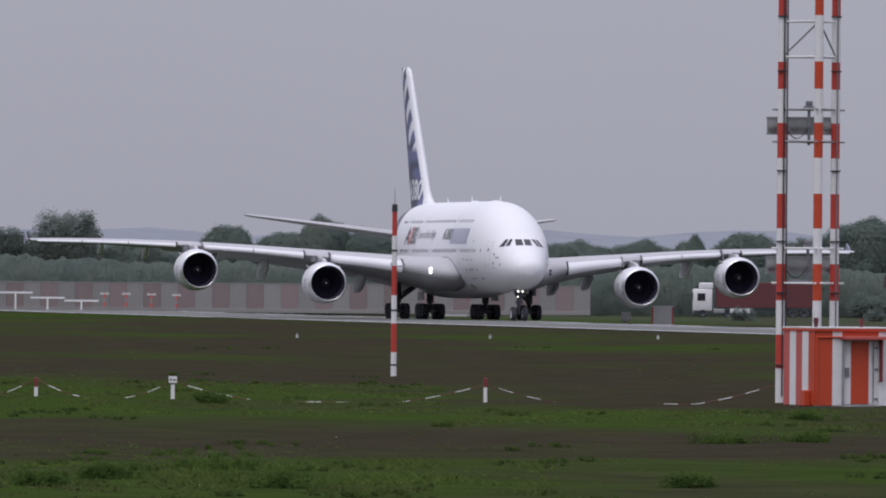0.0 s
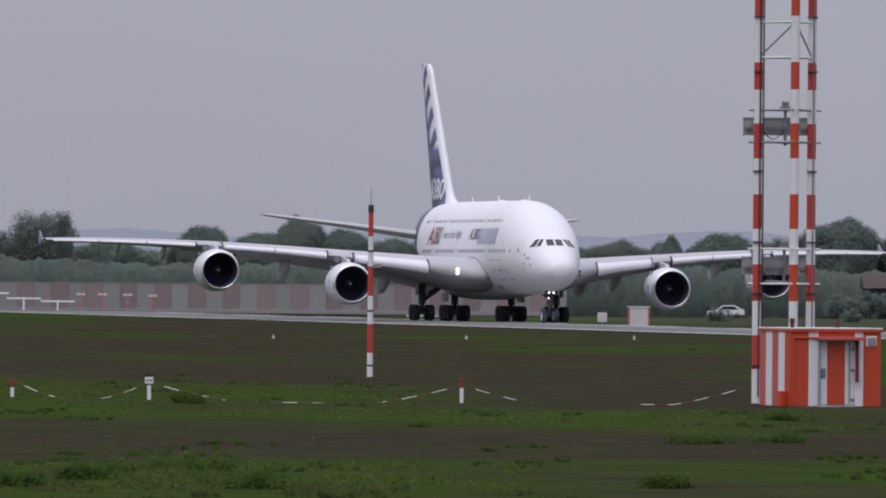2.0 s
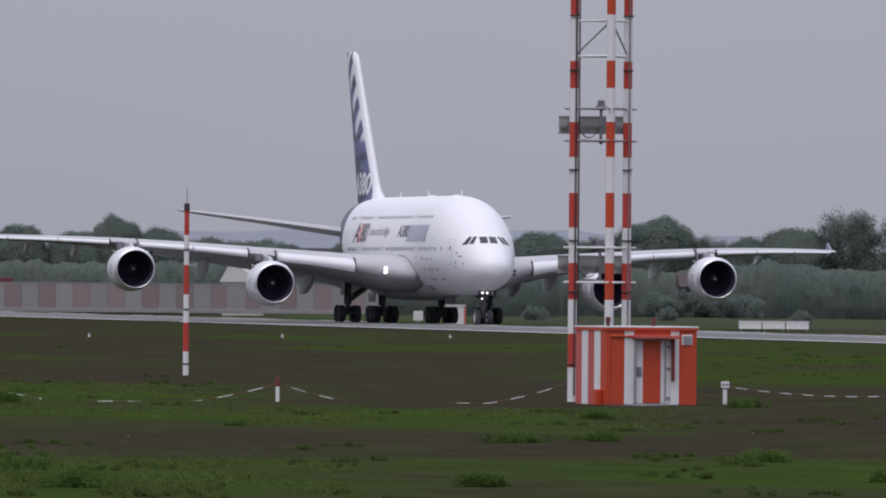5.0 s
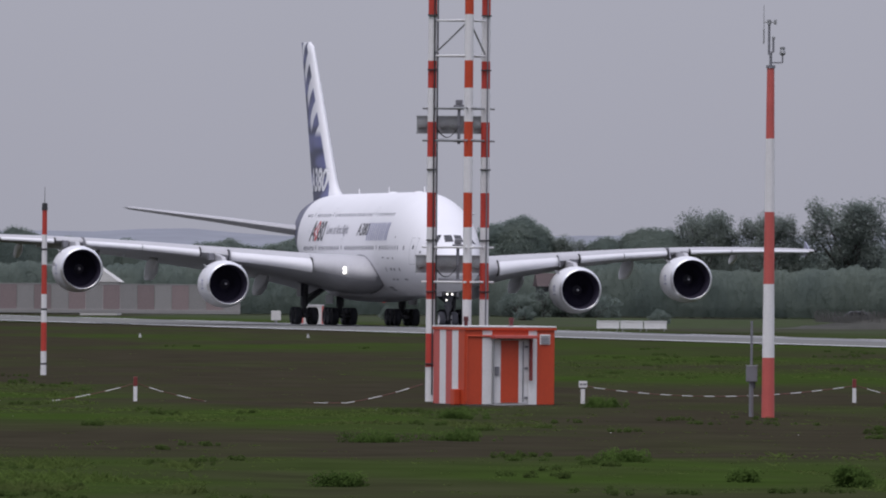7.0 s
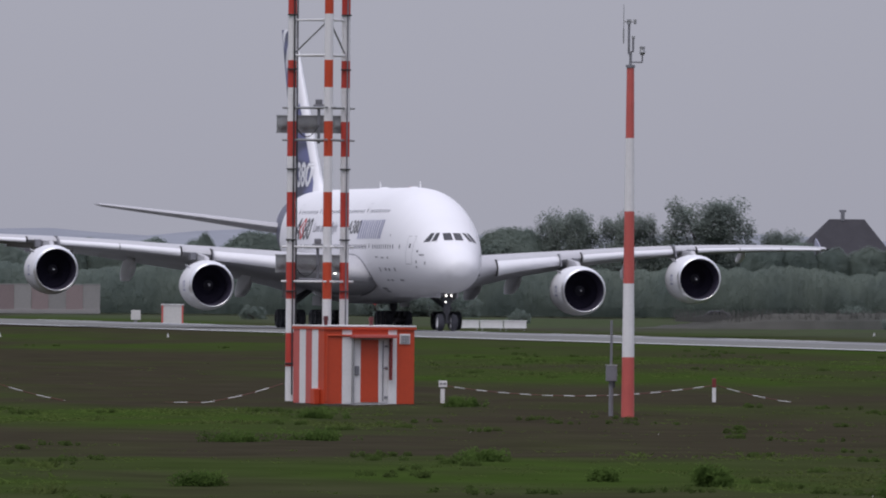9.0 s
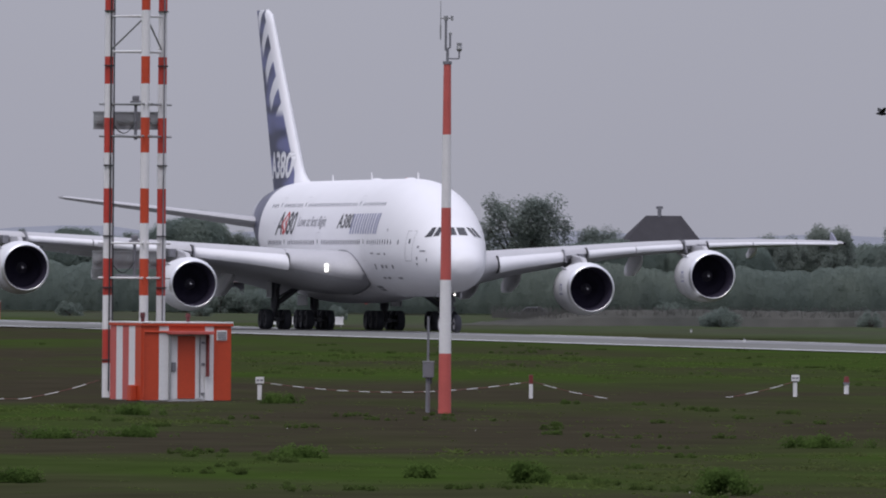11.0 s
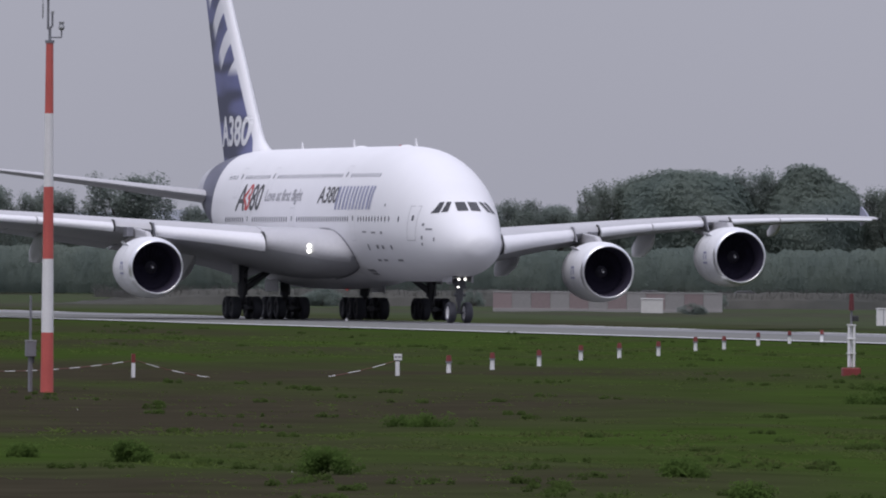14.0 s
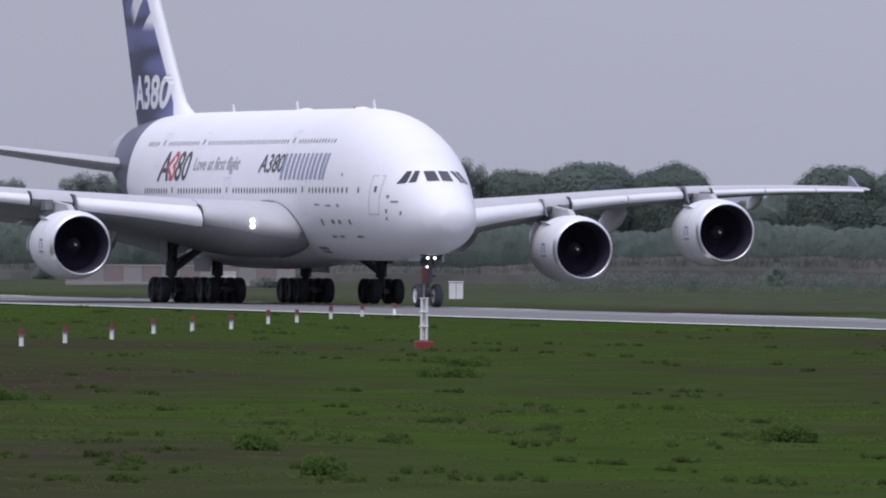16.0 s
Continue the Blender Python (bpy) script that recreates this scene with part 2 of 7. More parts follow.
M_INKGREY = mat("grey_lettering", (0.20, 0.20, 0.22), 0.4, vary=0.05)
M_INKPALE = mat("pale_grey_lettering", (0.34, 0.34, 0.37), 0.4, vary=0.05)
M_INKBLUE = mat("slate_blue_lettering", (0.25, 0.26, 0.40), 0.4, vary=0.12, scale=3)
M_INKWHITE = mat("white_lettering", (0.78, 0.78, 0.80), 0.4, vary=0.03)
M_LAMP = mat("lit_lamp_glass", (0.9, 0.9, 0.9), 0.3, emit=(1.0, 0.97, 0.9), strength=2.8)
M_BEACON = mat("red_beacon_glass", (0.35, 0.015, 0.012), 0.25, emit=(1.0, 0.05, 0.03), strength=0.0)
M_ORANGE = mat("orange_red_paint", (0.50, 0.058, 0.018), 0.45, vary=0.1, scale=1.5)
M_RED = mat("faded_red_paint", (0.47, 0.045, 0.03), 0.5, vary=0.14, scale=2)
M_PINKRED = mat("sun_bleached_red_paint", (0.50, 0.10, 0.085), 0.5, vary=0.12, scale=2)
M_BANDWHITE = mat("weathered_white_paint", (0.72, 0.71, 0.71), 0.5, vary=0.09, scale=1.5)
M_GALV = mat("galvanised_steel", (0.33, 0.335, 0.34), 0.45, metal=0.5, vary=0.15, scale=3)
M_DARK = mat("dark_cable", (0.03, 0.03, 0.033), 0.6, vary=0.1)
M_PANELRED = mat("faded_red_panel", (0.205, 0.160, 0.160), 0.75, vary=0.16, scale=0.6, each=True)
M_PANELGREY = mat("pale_grey_panel", (0.228, 0.220, 0.216), 0.75, vary=0.14, scale=0.6, each=True)
M_WALL = mat("pale_plaster", (0.55, 0.54, 0.52), 0.8, vary=0.1, scale=0.5)
M_ROOF = mat("brown_roof_tiles", (0.064, 0.062, 0.069), 0.95, spec=0.05, vary=0.15, scale=0.8, bump=0.4)
M_TRUCKRED = mat("dark_red_tarpaulin", (0.115, 0.03, 0.035), 0.6, vary=0.15, scale=0.5)
M_REDROOF = mat("faded_red_roof_tiles", (0.092, 0.072, 0.072), 0.9, vary=0.15, scale=0.8, spec=0.1)
M_BASERED = mat("dull_red_base_paint", (0.20, 0.03, 0.028), 0.6, vary=0.15, scale=3)
M_DARKRED = mat("dark_red_glass", (0.11, 0.020, 0.022), 0.45, vary=0.15, scale=3)
M_CHAINRED = mat("weathered_red_plastic", (0.13, 0.04, 0.035), 0.6, vary=0.15, scale=3)
M_POSTRED = mat("deep_red_post_paint", (0.17, 0.028, 0.025), 0.55, vary=0.18, scale=4)
M_BIRD = mat("black_feathers", (0.012, 0.012, 0.014), 0.7, vary=0.2, scale=8)

# ---------------- building helpers ----------------
def mesh_of(name, verts, faces, mats, smooth=False, index=None):
    me = bpy.data.meshes.new(name)
    me.from_pydata([tuple(v) for v in verts], [], [tuple(f) for f in faces])
    for m in (mats if isinstance(mats, (list, tuple)) else [mats]):
        me.materials.append(m)
    if index is not None:
        me.polygons.foreach_set("material_index", index)
    if smooth:
        me.polygons.foreach_set("use_smooth", [True] * len(me.polygons))
    me.update()
    return me


def bm_mesh(name, bm, material, smooth=False):
    bmesh.ops.recalc_face_normals(bm, faces=bm.faces)
    me = bpy.data.meshes.new(name)
    bm.to_mesh(me)
    bm.free()
    for m in (material if isinstance(material, (list, tuple)) else [material]):
        me.materials.append(m)
    if smooth:
        me.polygons.foreach_set("use_smooth", [True] * len(me.polygons))
        me.set_sharp_from_angle(angle=radians(42))
    return me


def tube(bm, path, r, seg=6):
    """One bent tube along a path."""
    rings = []
    for i, p in enumerate(path):
        d = (Vector(path[min(i + 1, len(path) - 1)]) - Vector(path[max(i - 1, 0)])).normalized()
        a = d.orthogonal().normalized(); b = d.cross(a)
        if rings and (a - last).length > 1.0:
            a, b = last, d.cross(last)
        last = a
        rings.append([bm.verts.new(Vector(p) + (a * math.cos(2 * math.pi * k / seg) + b * math.sin(2 * math.pi * k / seg)) * r) for k in range(seg)])
    for i in range(len(rings) - 1):
        for k in range(seg):
            bm.faces.new((rings[i][k], rings[i][(k + 1) % seg], rings[i + 1][(k + 1) % seg], rings[i + 1][k]))


def part(name, bm, material, parent, label="", smooth=False, at=None):
    """Links a bmesh (or mesh) as one mesh object under a thing or a part."""
    me = bm if isinstance(bm, bpy.types.Mesh) else bm_mesh(name, bm, material, smooth)
    ob = new(name, me)
    ob.parent = parent
    if at is not None:
        ob.matrix_basis = at
    return tagged(ob, label)


def thing(name, m, label, category, group="", kind=""):
    ob = new(name)
    ob.empty_display_size = 0.3
    ob.matrix_basis = m
    return tagged(ob, label, category, group, kind)


def box(bm, x0, x1, y0, y1, z0, z1, bevel=0.0, m=None):
    r = bmesh.ops.create_cube(bm, size=1)
    vs = r["verts"]
    for v in vs:
        v.co = Vector(((x0 + x1) / 2 + v.co.x * (x1 - x0), (y0 + y1) / 2 + v.co.y * (y1 - y0), (z0 + z1) / 2 + v.co.z * (z1 - z0)))
    if bevel:
        es = list({e for v in vs for e in v.link_edges})
        vs = list({v for f in bmesh.ops.bevel(bm, geom=es, offset=bevel, segments=2, profile=0.5, affect="EDGES")["faces"] for v in f.verts} | {v for v in vs if v.is_valid})
    if m is not None:
        bmesh.ops.transform(bm, matrix=m, verts=vs)
    return vs


def rod(bm, a, b, r0, r1=None, seg=10, caps=True):
    a, b = Vector(a), Vector(b)
    r1 = r0 if r1 is None else r1
    d = b - a
    m = Matrix.Translation((a + b) / 2) @ d.to_track_quat("Z", "Y").to_matrix().to_4x4()
    return bmesh.ops.create_cone(bm, cap_ends=caps, segments=seg, radius1=r0, radius2=r1, depth=d.length, matrix=m)["verts"]


def loft(rings, close_ends=True):
    """Verts and faces over closed rings of equal length."""
    n = len(rings[0])
    verts = [p for r in rings for p in r]
    faces = [(i * n + j, i * n + (j + 1) % n, (i + 1) * n + (j + 1) % n, (i + 1) * n + j) for i in range(len(rings) - 1) for j in range(n)]
    if close_ends:
        faces += [tuple(range(n))[::-1], tuple((len(rings) - 1) * n + j for j in range(n))]
    return verts, faces


def lofted(rings, close_ends=True):
    v, f = loft(rings, close_ends)
    bm = bmesh.new()
    vs = [bm.verts.new(p) for p in v]
    for q in f:
        bm.faces.new([vs[i] for i in q])
    return bm


def turned(profile, seg=48, axis="x", close=False):
    """A bmesh turned about the x axis from (x, radius) rows."""
    rings = []
    for x, r in profile:
        rings.append([(x, r * math.cos(2 * math.pi * k / seg), r * math.sin(2 * math.pi * k / seg)) for k in range(seg)])
    return lofted(rings, close)


def lerp_table(x, rows):
    xs = [r[0] for r in rows]
    return [float(np.interp(x, xs, [r[i] for r in rows])) for i in range(1, len(rows[0]))]


def smooth_table(rows, n):
    """Catmull-Rom refinement of table rows."""
    out = []
    for i in range(len(rows) - 1):
        p0, p1, p2, p3 = (np.array(rows[max(0, min(len(rows) - 1, k))], float) for k in (i - 1, i, i + 1, i + 2))
        m1 = (p2 - p0) / max(p2[0] - p0[0], 1e-6) * (p2[0] - p1[0])
        m2 = (p3 - p1) / max(p3[0] - p1[0], 1e-6) * (p2[0] - p1[0])
        for k in range(n):
            s = k / n
            h = ((1 + 2 * s) * (1 - s) ** 2, s * (1 - s) ** 2, s * s * (3 - 2 * s), s * s * (s - 1))
            q = p1 * h[0] + m1 * h[1] + p2 * h[2] + m2 * h[3]
            q[0] = p1[0] + (p2[0] - p1[0]) * s
            out.append(q.tolist())
    out.append(list(map(float, rows[-1])))
    return out


# ---------------- ground, runway, distance ----------------


def across(x, y):
    return (x - C0.x) * N.x + (y - C0.y) * N.y


def along(x, y):
    return (x - C0.x) * U.x + (y - C0.y) * U.y


def crown(w):
    """Height across the runway: level to its crown, then falling away, with a shallow ditch beyond."""
    return float(np.interp(w, [0.0, HALF, HALF + 30], [0.0, -0.025 * HALF, -0.34]))


def ground_z(x, y):
    w = across(x, y)
    z = crown(w)
    if -HALF - 3 < w < HALF + 3 and along(x, y) > -240:
        return z - 0.05
    k = min(1.0, max(0.0, (min(abs(w + HALF), abs(w - HALF)) - 3) / 25))
    return z + 0.10 * k * (noise.noise((x * 0.11, y * 0.045, 0.3)) + 0.6 * noise.noise((x * 0.4, y * 0.12, 4.3)))


def build_ground():
    xs = list(np.concatenate([[-4900, -2500, -1200, -600, -300, -150, -90], np.arange(-60, 150, 1.6), [155, 170, 190, 220, 260, 320, 450, 800, 1500, 3000, 4900]]))
    ys = list(np.concatenate([[-4900, -2500, -1000, -300, -100, -20, 40, 90, 120], np.arange(140, 430, 1.7), np.arange(430, 1320, 6.0), [1350, 1420, 1550, 1800, 2300, 3000, 3900, 4900]]))
    nx = len(xs)
    verts = [(x, y, ground_z(x, y)) for y in ys for x in xs]
    faces = [(j * nx + i, j * nx + i + 1, (j + 1) * nx + i + 1, (j + 1) * nx + i) for j in range(len(ys) - 1) for i in range(nx - 1)]
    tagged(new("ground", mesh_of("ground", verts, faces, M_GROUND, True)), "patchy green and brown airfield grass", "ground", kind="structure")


def strip(w0, w1, a0, a1, dz, step=20.0):
    """A band of the runway's surface from w0 to w1 across and a0 to a1 along."""
    ws = sorted({w0, w1, *(w for w in (-11.0, 0.0, 11.0) if w0 < w < w1)})
    verts, faces = [], []
    rows = max(1, int((a1 - a0) / step))
    for i in range(rows + 1):
        a = a0 + (a1 - a0) * i / rows
        for w in ws:
            p = C0 + U * a + N * w
            verts.append((p.x, p.y, crown(w) + dz))
    n = len(ws)
    for i in range(rows):
        for j in range(n - 1):
            faces.append((i * n + j, i * n + j + 1, (i + 1) * n + j + 1, (i + 1) * n + j))
    return verts, faces


def build_runway():
    tagged(new("runway", mesh_of("runway", *strip(-HALF, HALF, -236, 1900, 0.0), M_RUNWAY)), "pale grey damp concrete runway with a crown", "runway", kind="structure")
    for w0, w1 in ((-HALF + 0.3, -HALF + 1.3), (HALF - 1.3, HALF - 0.3)):
        tagged(new("runway_edge_line", mesh_of("edge_line", *strip(w0, w1, -230, 1890, 0.006), M_LINE)), "white painted runway edge line", "line", kind="structure")
    for w0, w1 in ((-7.5, -4.2), (-3.6, -1.2), (1.2, 3.6), (4.2, 7.5)):
        tagged(new("rubber_streak", mesh_of("rubber_streak", *strip(w0, w1, 40, 900, 0.004), M_RUBBERED)), "dark tyre rubber streak on the runway", "streak", kind="structure")
    for k in range(41):
        a = -200 + 50 * k
        v, f = strip(-0.8, 0.0, a, a + 30, 0.007)
        tagged(new("runway_centre_dash", mesh_of("centre_dash", v, f, M_LINE)), "white painted runway centre dash", "line", kind="structure")


def build_hills():
    for k, (dist, base, amp, seed) in enumerate(((4300, 17, 5, 1.0), (4650, 23, 8, 7.0))):
        verts, faces = [], []
        n = 240
        for i in range(n + 1):
            a = radians(-30 + 60 * i / n)
            hgt = base + amp * noise.noise((a * 26, seed, 0)) + amp * 0.5 * noise.noise((a * 90, seed, 2)) + 0.9 * noise.noise((a * 900, seed, 5))
            for d, z in ((dist - 260, -6), (dist - 60, hgt * 0.85), (dist, hgt), (dist + 60, hgt * 0.7)):
                verts.append((d * math.sin(a), d * math.cos(a), z))
        for i in range(n):
            for j in range(3):
                faces.append((i * 4 + j, i * 4 + j + 1, (i + 1) * 4 + j + 1, (i + 1) * 4 + j))
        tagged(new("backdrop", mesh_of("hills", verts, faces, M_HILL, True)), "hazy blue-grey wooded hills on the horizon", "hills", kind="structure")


build_ground()
build_runway()
build_hills()

# ---------------- the aircraft ----------------
# local space: x aft of the nose, y to starboard, z up from the wheels' ground
NOSE = [  # x, bottom, top, half width, height of the widest line
    (0.0, 4.60, 4.80, 0.10, 4.7), (0.06, 4.28, 5.06, 0.46, 4.69), (0.2, 4.02, 5.32, 0.80, 4.68), (0.5, 3.74, 5.60, 1.10, 4.68), (1.1, 3.42, 5.98, 1.48, 4.7),
    (2.0, 3.16, 6.46, 1.78, 4.78), (3.0, 2.97, 7.02, 2.08, 4.92), (4.0, 2.83, 7.60, 2.36, 5.1), (5.0, 2.74, 8.24, 2.61, 5.3),
    (6.0, 2.68, 8.85, 2.85, 5.45)]
BODY = [
    (7.0, 2.62, 9.33, 3.05, 5.6), (8.0, 2.58, 9.73, 3.21, 5.7), (10.0, 2.53, 10.30, 3.43, 5.85),
    (12.0, 2.50, 10.66, 3.54, 5.95), (14.0, 2.50, 10.85, 3.57, 6.0), (17.0, 2.50, 10.93, 3.57, 6.0), (30.0, 2.50, 10.95, 3.57, 6.0),
    (42.0, 2.50, 10.95, 3.57, 6.0), (46.0, 2.75, 10.95, 3.52, 6.1), (50.0, 3.35, 10.93, 3.34, 6.4), (54.0, 4.20, 10.82, 2.98, 6.85),
    (58.0, 5.15, 10.55, 2.45, 7.4), (62.0, 6.20, 10.12, 1.75, 8.0), (65.0, 7.20, 9.70, 1.08, 8.4), (67.0, 8.20, 9.30, 0.42, 8.75)]
FUS = smooth_table(NOSE + BODY, 4)
FUS_X = np.array([r[0] for r in FUS])
FUS_T = np.array(FUS)[:, 1:]


def fus(x):
    return [float(np.interp(x, FUS_X, FUS_T[:, i])) for i in range(4)]


def half_at(x, z):
    """Half width of the fuselage at height z."""
    zb, zt, hw, zw = fus(x)
    t = (z - zw) / (zt - zw) if z > zw else (zw - z) / (zw - zb)
    e = 2.12 if z > zw else 2.0
    return hw * max(0.0, 1 - min(1.0, abs(t)) ** e) ** (1 / e)


def livery(name, band):
    """White paint with the slate-blue tail wave; band places its edge along x, and pale sweeps cross it."""
    m = bpy.data.materials.new(name)
    m.use_nodes = True
    n, l = m.node_tree.nodes, m.node_tree.links
    b = n["Principled BSDF"]
    b.inputs["Roughness"].default_value, b.inputs["Coat Weight"].default_value = 0.5, 0.06
    co = n.new("ShaderNodeTexCoord"); sp = n.new("ShaderNodeSeparateXYZ")
    l.new(co.outputs["Object"], sp.inputs[0])

    def math_node(op, a, c, d=None):
        k = n.new("ShaderNodeMath"); k.operation = op
        for i, v in enumerate((a, c, d)):
            if v is None:
                continue
            if isinstance(v, (int, float)):
                k.inputs[i].default_value = v
            else:
                l.new(v, k.inputs[i])
        return k.outputs[0]
    X, Z = sp.outputs["X"], sp.outputs["Z"]
    if band == "fuselage":
        zc = math_node("SUBTRACT", Z, 9.3)
        edge = math_node("MULTIPLY_ADD", math_node("MULTIPLY", zc, zc), 0.07, 54.2)
        d = math_node("SUBTRACT", X, edge)
    else:                                           # fin: white along the leading edge
        lead = math_node("MULTIPLY_ADD", math_node("SUBTRACT", Z, 10.9), 0.965, 52.9)
        d = math_node("SUBTRACT", X, lead)
    mask = n.new("ShaderNodeMapRange"); mask.inputs["From Min"].default_value, mask.inputs["From Max"].default_value = -0.06, 0.06
    l.new(d, mask.inputs["Value"])
    blue = n.new("ShaderNodeMix"); blue.data_type = "RGBA"
    wv = n.new("ShaderNodeTexNoise"); wv.inputs["Scale"].default_value, wv.inputs["Detail"].default_value = 1.0, 1
    mp = n.new("ShaderNodeMapping"); mp.inputs["Rotation"].default_value, mp.inputs["Scale"].default_value = (0, radians(52), 0), (0.10, 0.1, 0.62)
    l.new(co.outputs["Object"], mp.inputs["Vector"]); l.new(mp.outputs[0], wv.inputs["Vector"])
    wr = n.new("ShaderNodeMapRange"); wr.inputs["From Min"].default_value, wr.inputs["From Max"].default_value = 0.42, 0.58
    l.new(wv.outputs["Fac"], wr.inputs["Value"])
    dark_light = ((0.062, 0.064, 0.100, 1), (0.105, 0.108, 0.165, 1)) if band == "fuselage" else ((0.036, 0.040, 0.088, 1), (0.120, 0.130, 0.275, 1))
    blue.inputs[6].default_value, blue.inputs[7].default_value = dark_light
    l.new(wr.outputs[0], blue.inputs[0])
    col = blue.outputs[2]
    if band == "fin":                               # white rays sweeping over the upper fin
        wave = n.new("ShaderNodeTexWave"); wave.wave_type, wave.bands_direction = "BANDS", "Z"
        wave.inputs["Scale"].default_value, wave.inputs["Distortion"].default_value, wave.inputs["Detail Scale"].default_value = 0.115, 1.6, 0.5
        mq = n.new("ShaderNodeMapping"); mq.inputs["Rotation"].default_value = (0, radians(-36), 0)
        l.new(co.outputs["Object"], mq.inputs["Vector"]); l.new(mq.outputs[0], wave.inputs["Vector"])
        rw = n.new("ShaderNodeMapRange"); rw.inputs["From Min"].default_value, rw.inputs["From Max"].default_value = 0.52, 0.60
        l.new(wave.outputs["Fac"], rw.inputs["Value"])
        up = n.new("ShaderNodeMapRange"); up.inputs["From Min"].default_value, up.inputs["From Max"].default_value = 15.8, 16.4
        l.new(Z, up.inputs["Value"])
        near = n.new("ShaderNodeMapRange"); near.inputs["From Min"].default_value, near.inputs["From Max"].default_value = 4.6, 3.2
        l.new(d, near.inputs["Value"])
        k = math_node("MULTIPLY", math_node("MULTIPLY", rw.outputs[0], up.outputs[0]), near.outputs[0])
        mm = n.new("ShaderNodeMix"); mm.data_type = "RGBA"; mm.inputs[7].default_value = (0.74, 0.74, 0.77, 1)
        l.new(col, mm.inputs[6]); l.new(k, mm.inputs[0]); col = mm.outputs[2]
    if band == "fuselage":                          # bare grey tail cone aft of the wave
        aft = n.new("ShaderNodeMapRange"); aft.inputs["From Min"].default_value, aft.inputs["From Max"].default_value = 60.2, 60.8
        l.new(X, aft.inputs["Value"])
        am = n.new("ShaderNodeMix"); am.data_type = "RGBA"; am.inputs[7].default_value = (0.42, 0.42, 0.45, 1)
        l.new(col, am.inputs[6]); l.new(aft.outputs[0], am.inputs[0]); col = am.outputs[2]
    fin = n.new("ShaderNodeMix"); fin.data_type = "RGBA"
    fin.inputs[6].default_value = (0.755, 0.75, 0.775, 1)
    l.new(col, fin.inputs[7]); l.new(mask.outputs[0], fin.inputs[0])
    dirt = n.new("ShaderNodeTexNoise"); dirt.inputs["Scale"].default_value, dirt.inputs["Detail"].default_value = 0.35, 5
    l.new(co.outputs["Object"], dirt.inputs["Vector"])
    dr = n.new("ShaderNodeMapRange"); dr.inputs["To Min"].default_value, dr.inputs["To Max"].default_value = 0.94, 1.03
    l.new(dirt.outputs["Fac"], dr.inputs["Value"])
    dm = n.new("ShaderNodeMix"); dm.data_type, dm.blend_type = "RGBA", "MULTIPLY"; dm.inputs[0].default_value = 1.0
    l.new(fin.outputs[2], dm.inputs[6]); l.new(dr.outputs[0], dm.inputs[7]); l.new(dm.outputs[2], b.inputs["Base Color"])
    return m


M_FUSELAGE = livery("white_and_slate_fuselage_paint", "fuselage")
M_FIN = livery("white_and_slate_fin_paint", "fin")


def airfoil(n=13):
    """Unit closed profile: trailing edge, upper side, nose, lower side."""
    xs = [0.5 * (1 + math.cos(math.pi * k / n)) for k in range(n + 1)]
    th = lambda x: 5 * (0.2969 * math.sqrt(x) - 0.126 * x - 0.3516 * x * x + 0.2843 * x ** 3 - 0.1036 * x ** 4)
    cam_line = lambda x: 0.10 * x * (1 - x)
    up = [(x, th(x), cam_line(x)) for x in xs]
    lo = [(x, -th(x), cam_line(x)) for x in reversed(xs[1:-1])]
    return up + lo


FOIL = airfoil()
WING = smooth_table([  # y, leading edge x, leading edge z, chord, thickness, wash-in (m)
    (2.4, 18.7, 4.0, 21.4, 3.4, 0.9), (3.6, 18.5, 4.08, 21.2, 3.6, 0.9), (4.8, 18.9, 4.22, 20.5, 3.45, 0.86), (5.6, 19.7, 4.4, 19.7, 3.1, 0.8), (6.4, 20.9, 4.58, 18.5, 2.75, 0.75), (7.6, 22.2, 4.8, 17.2, 2.4, 0.72), (10.0, 24.2, 5.15, 15.3, 2.0, 0.68),
    (14.8, 27.9, 5.68, 12.6, 1.5, 0.65), (20.0, 31.3, 6.15, 10.2, 1.12, 0.42), (25.7, 35.0, 6.52, 8.3, 0.86, 0.25),
    (32.0, 39.0, 6.76, 6.3, 0.62, 0.12), (37.0, 42.1, 6.83, 4.9, 0.46, 0.05), (39.4, 43.7, 6.83, 3.9, 0.32, 0.0)], 3)


def wing_at(y):
    return lerp_table(y, WING)


def belly(y, t):
    """The lower skin is flatter where the wing meets the body."""
    return t if t >= 0 else t * float(np.interp(y, [4.4, 8.0], [0.70, 1.0]))


def wing_ring(y, side, c0=0.0, c1=1.0, shift=(0.0, 0.0), droop=0.0, fatten=1.0):
    xl, zl, ch, th, wash = wing_at(y)
    ring = []
    for x, t, c in FOIL:
        px = c0 + (c1 - c0) * x
        z = (belly(y, t) * fatten * th * (1.0 if c1 - c0 == 1 else 0.55) + c * ch * 0.22) - wash * px
        X, Z = xl + px * ch + shift[0], zl + z + shift[1]
        if droop:
            piv = (xl + c1 * ch + shift[0], zl - wash * c1 + shift[1]) if droop > 0 else (xl + c0 * ch + shift[0], zl - wash * c0 + shift[1])
            a = abs(droop) * (-1 if droop < 0 else 1)
            dx, dz = X - piv[0], Z - piv[1]
            X, Z = piv[0] + dx * math.cos(a) - dz * math.sin(a), piv[1] + dx * math.sin(a) + dz * math.cos(a)
        ring.append((X, side * y, Z))
    return ring


FINE = airfoil(44)


def slat_ring(y, side, ahead, down):
    """The front sixth of the wing's own profile, moved ahead and down."""
    xl, zl, ch, th, wash = wing_at(y)
    return [(xl + x * ch * 1.02 - ahead, side * y, zl + belly(y, t) * th * 1.04 + c * ch * 0.22 - wash * x - down) for x, t, c in FINE if x <= (0.17 if t >= 0 else 0.016)]


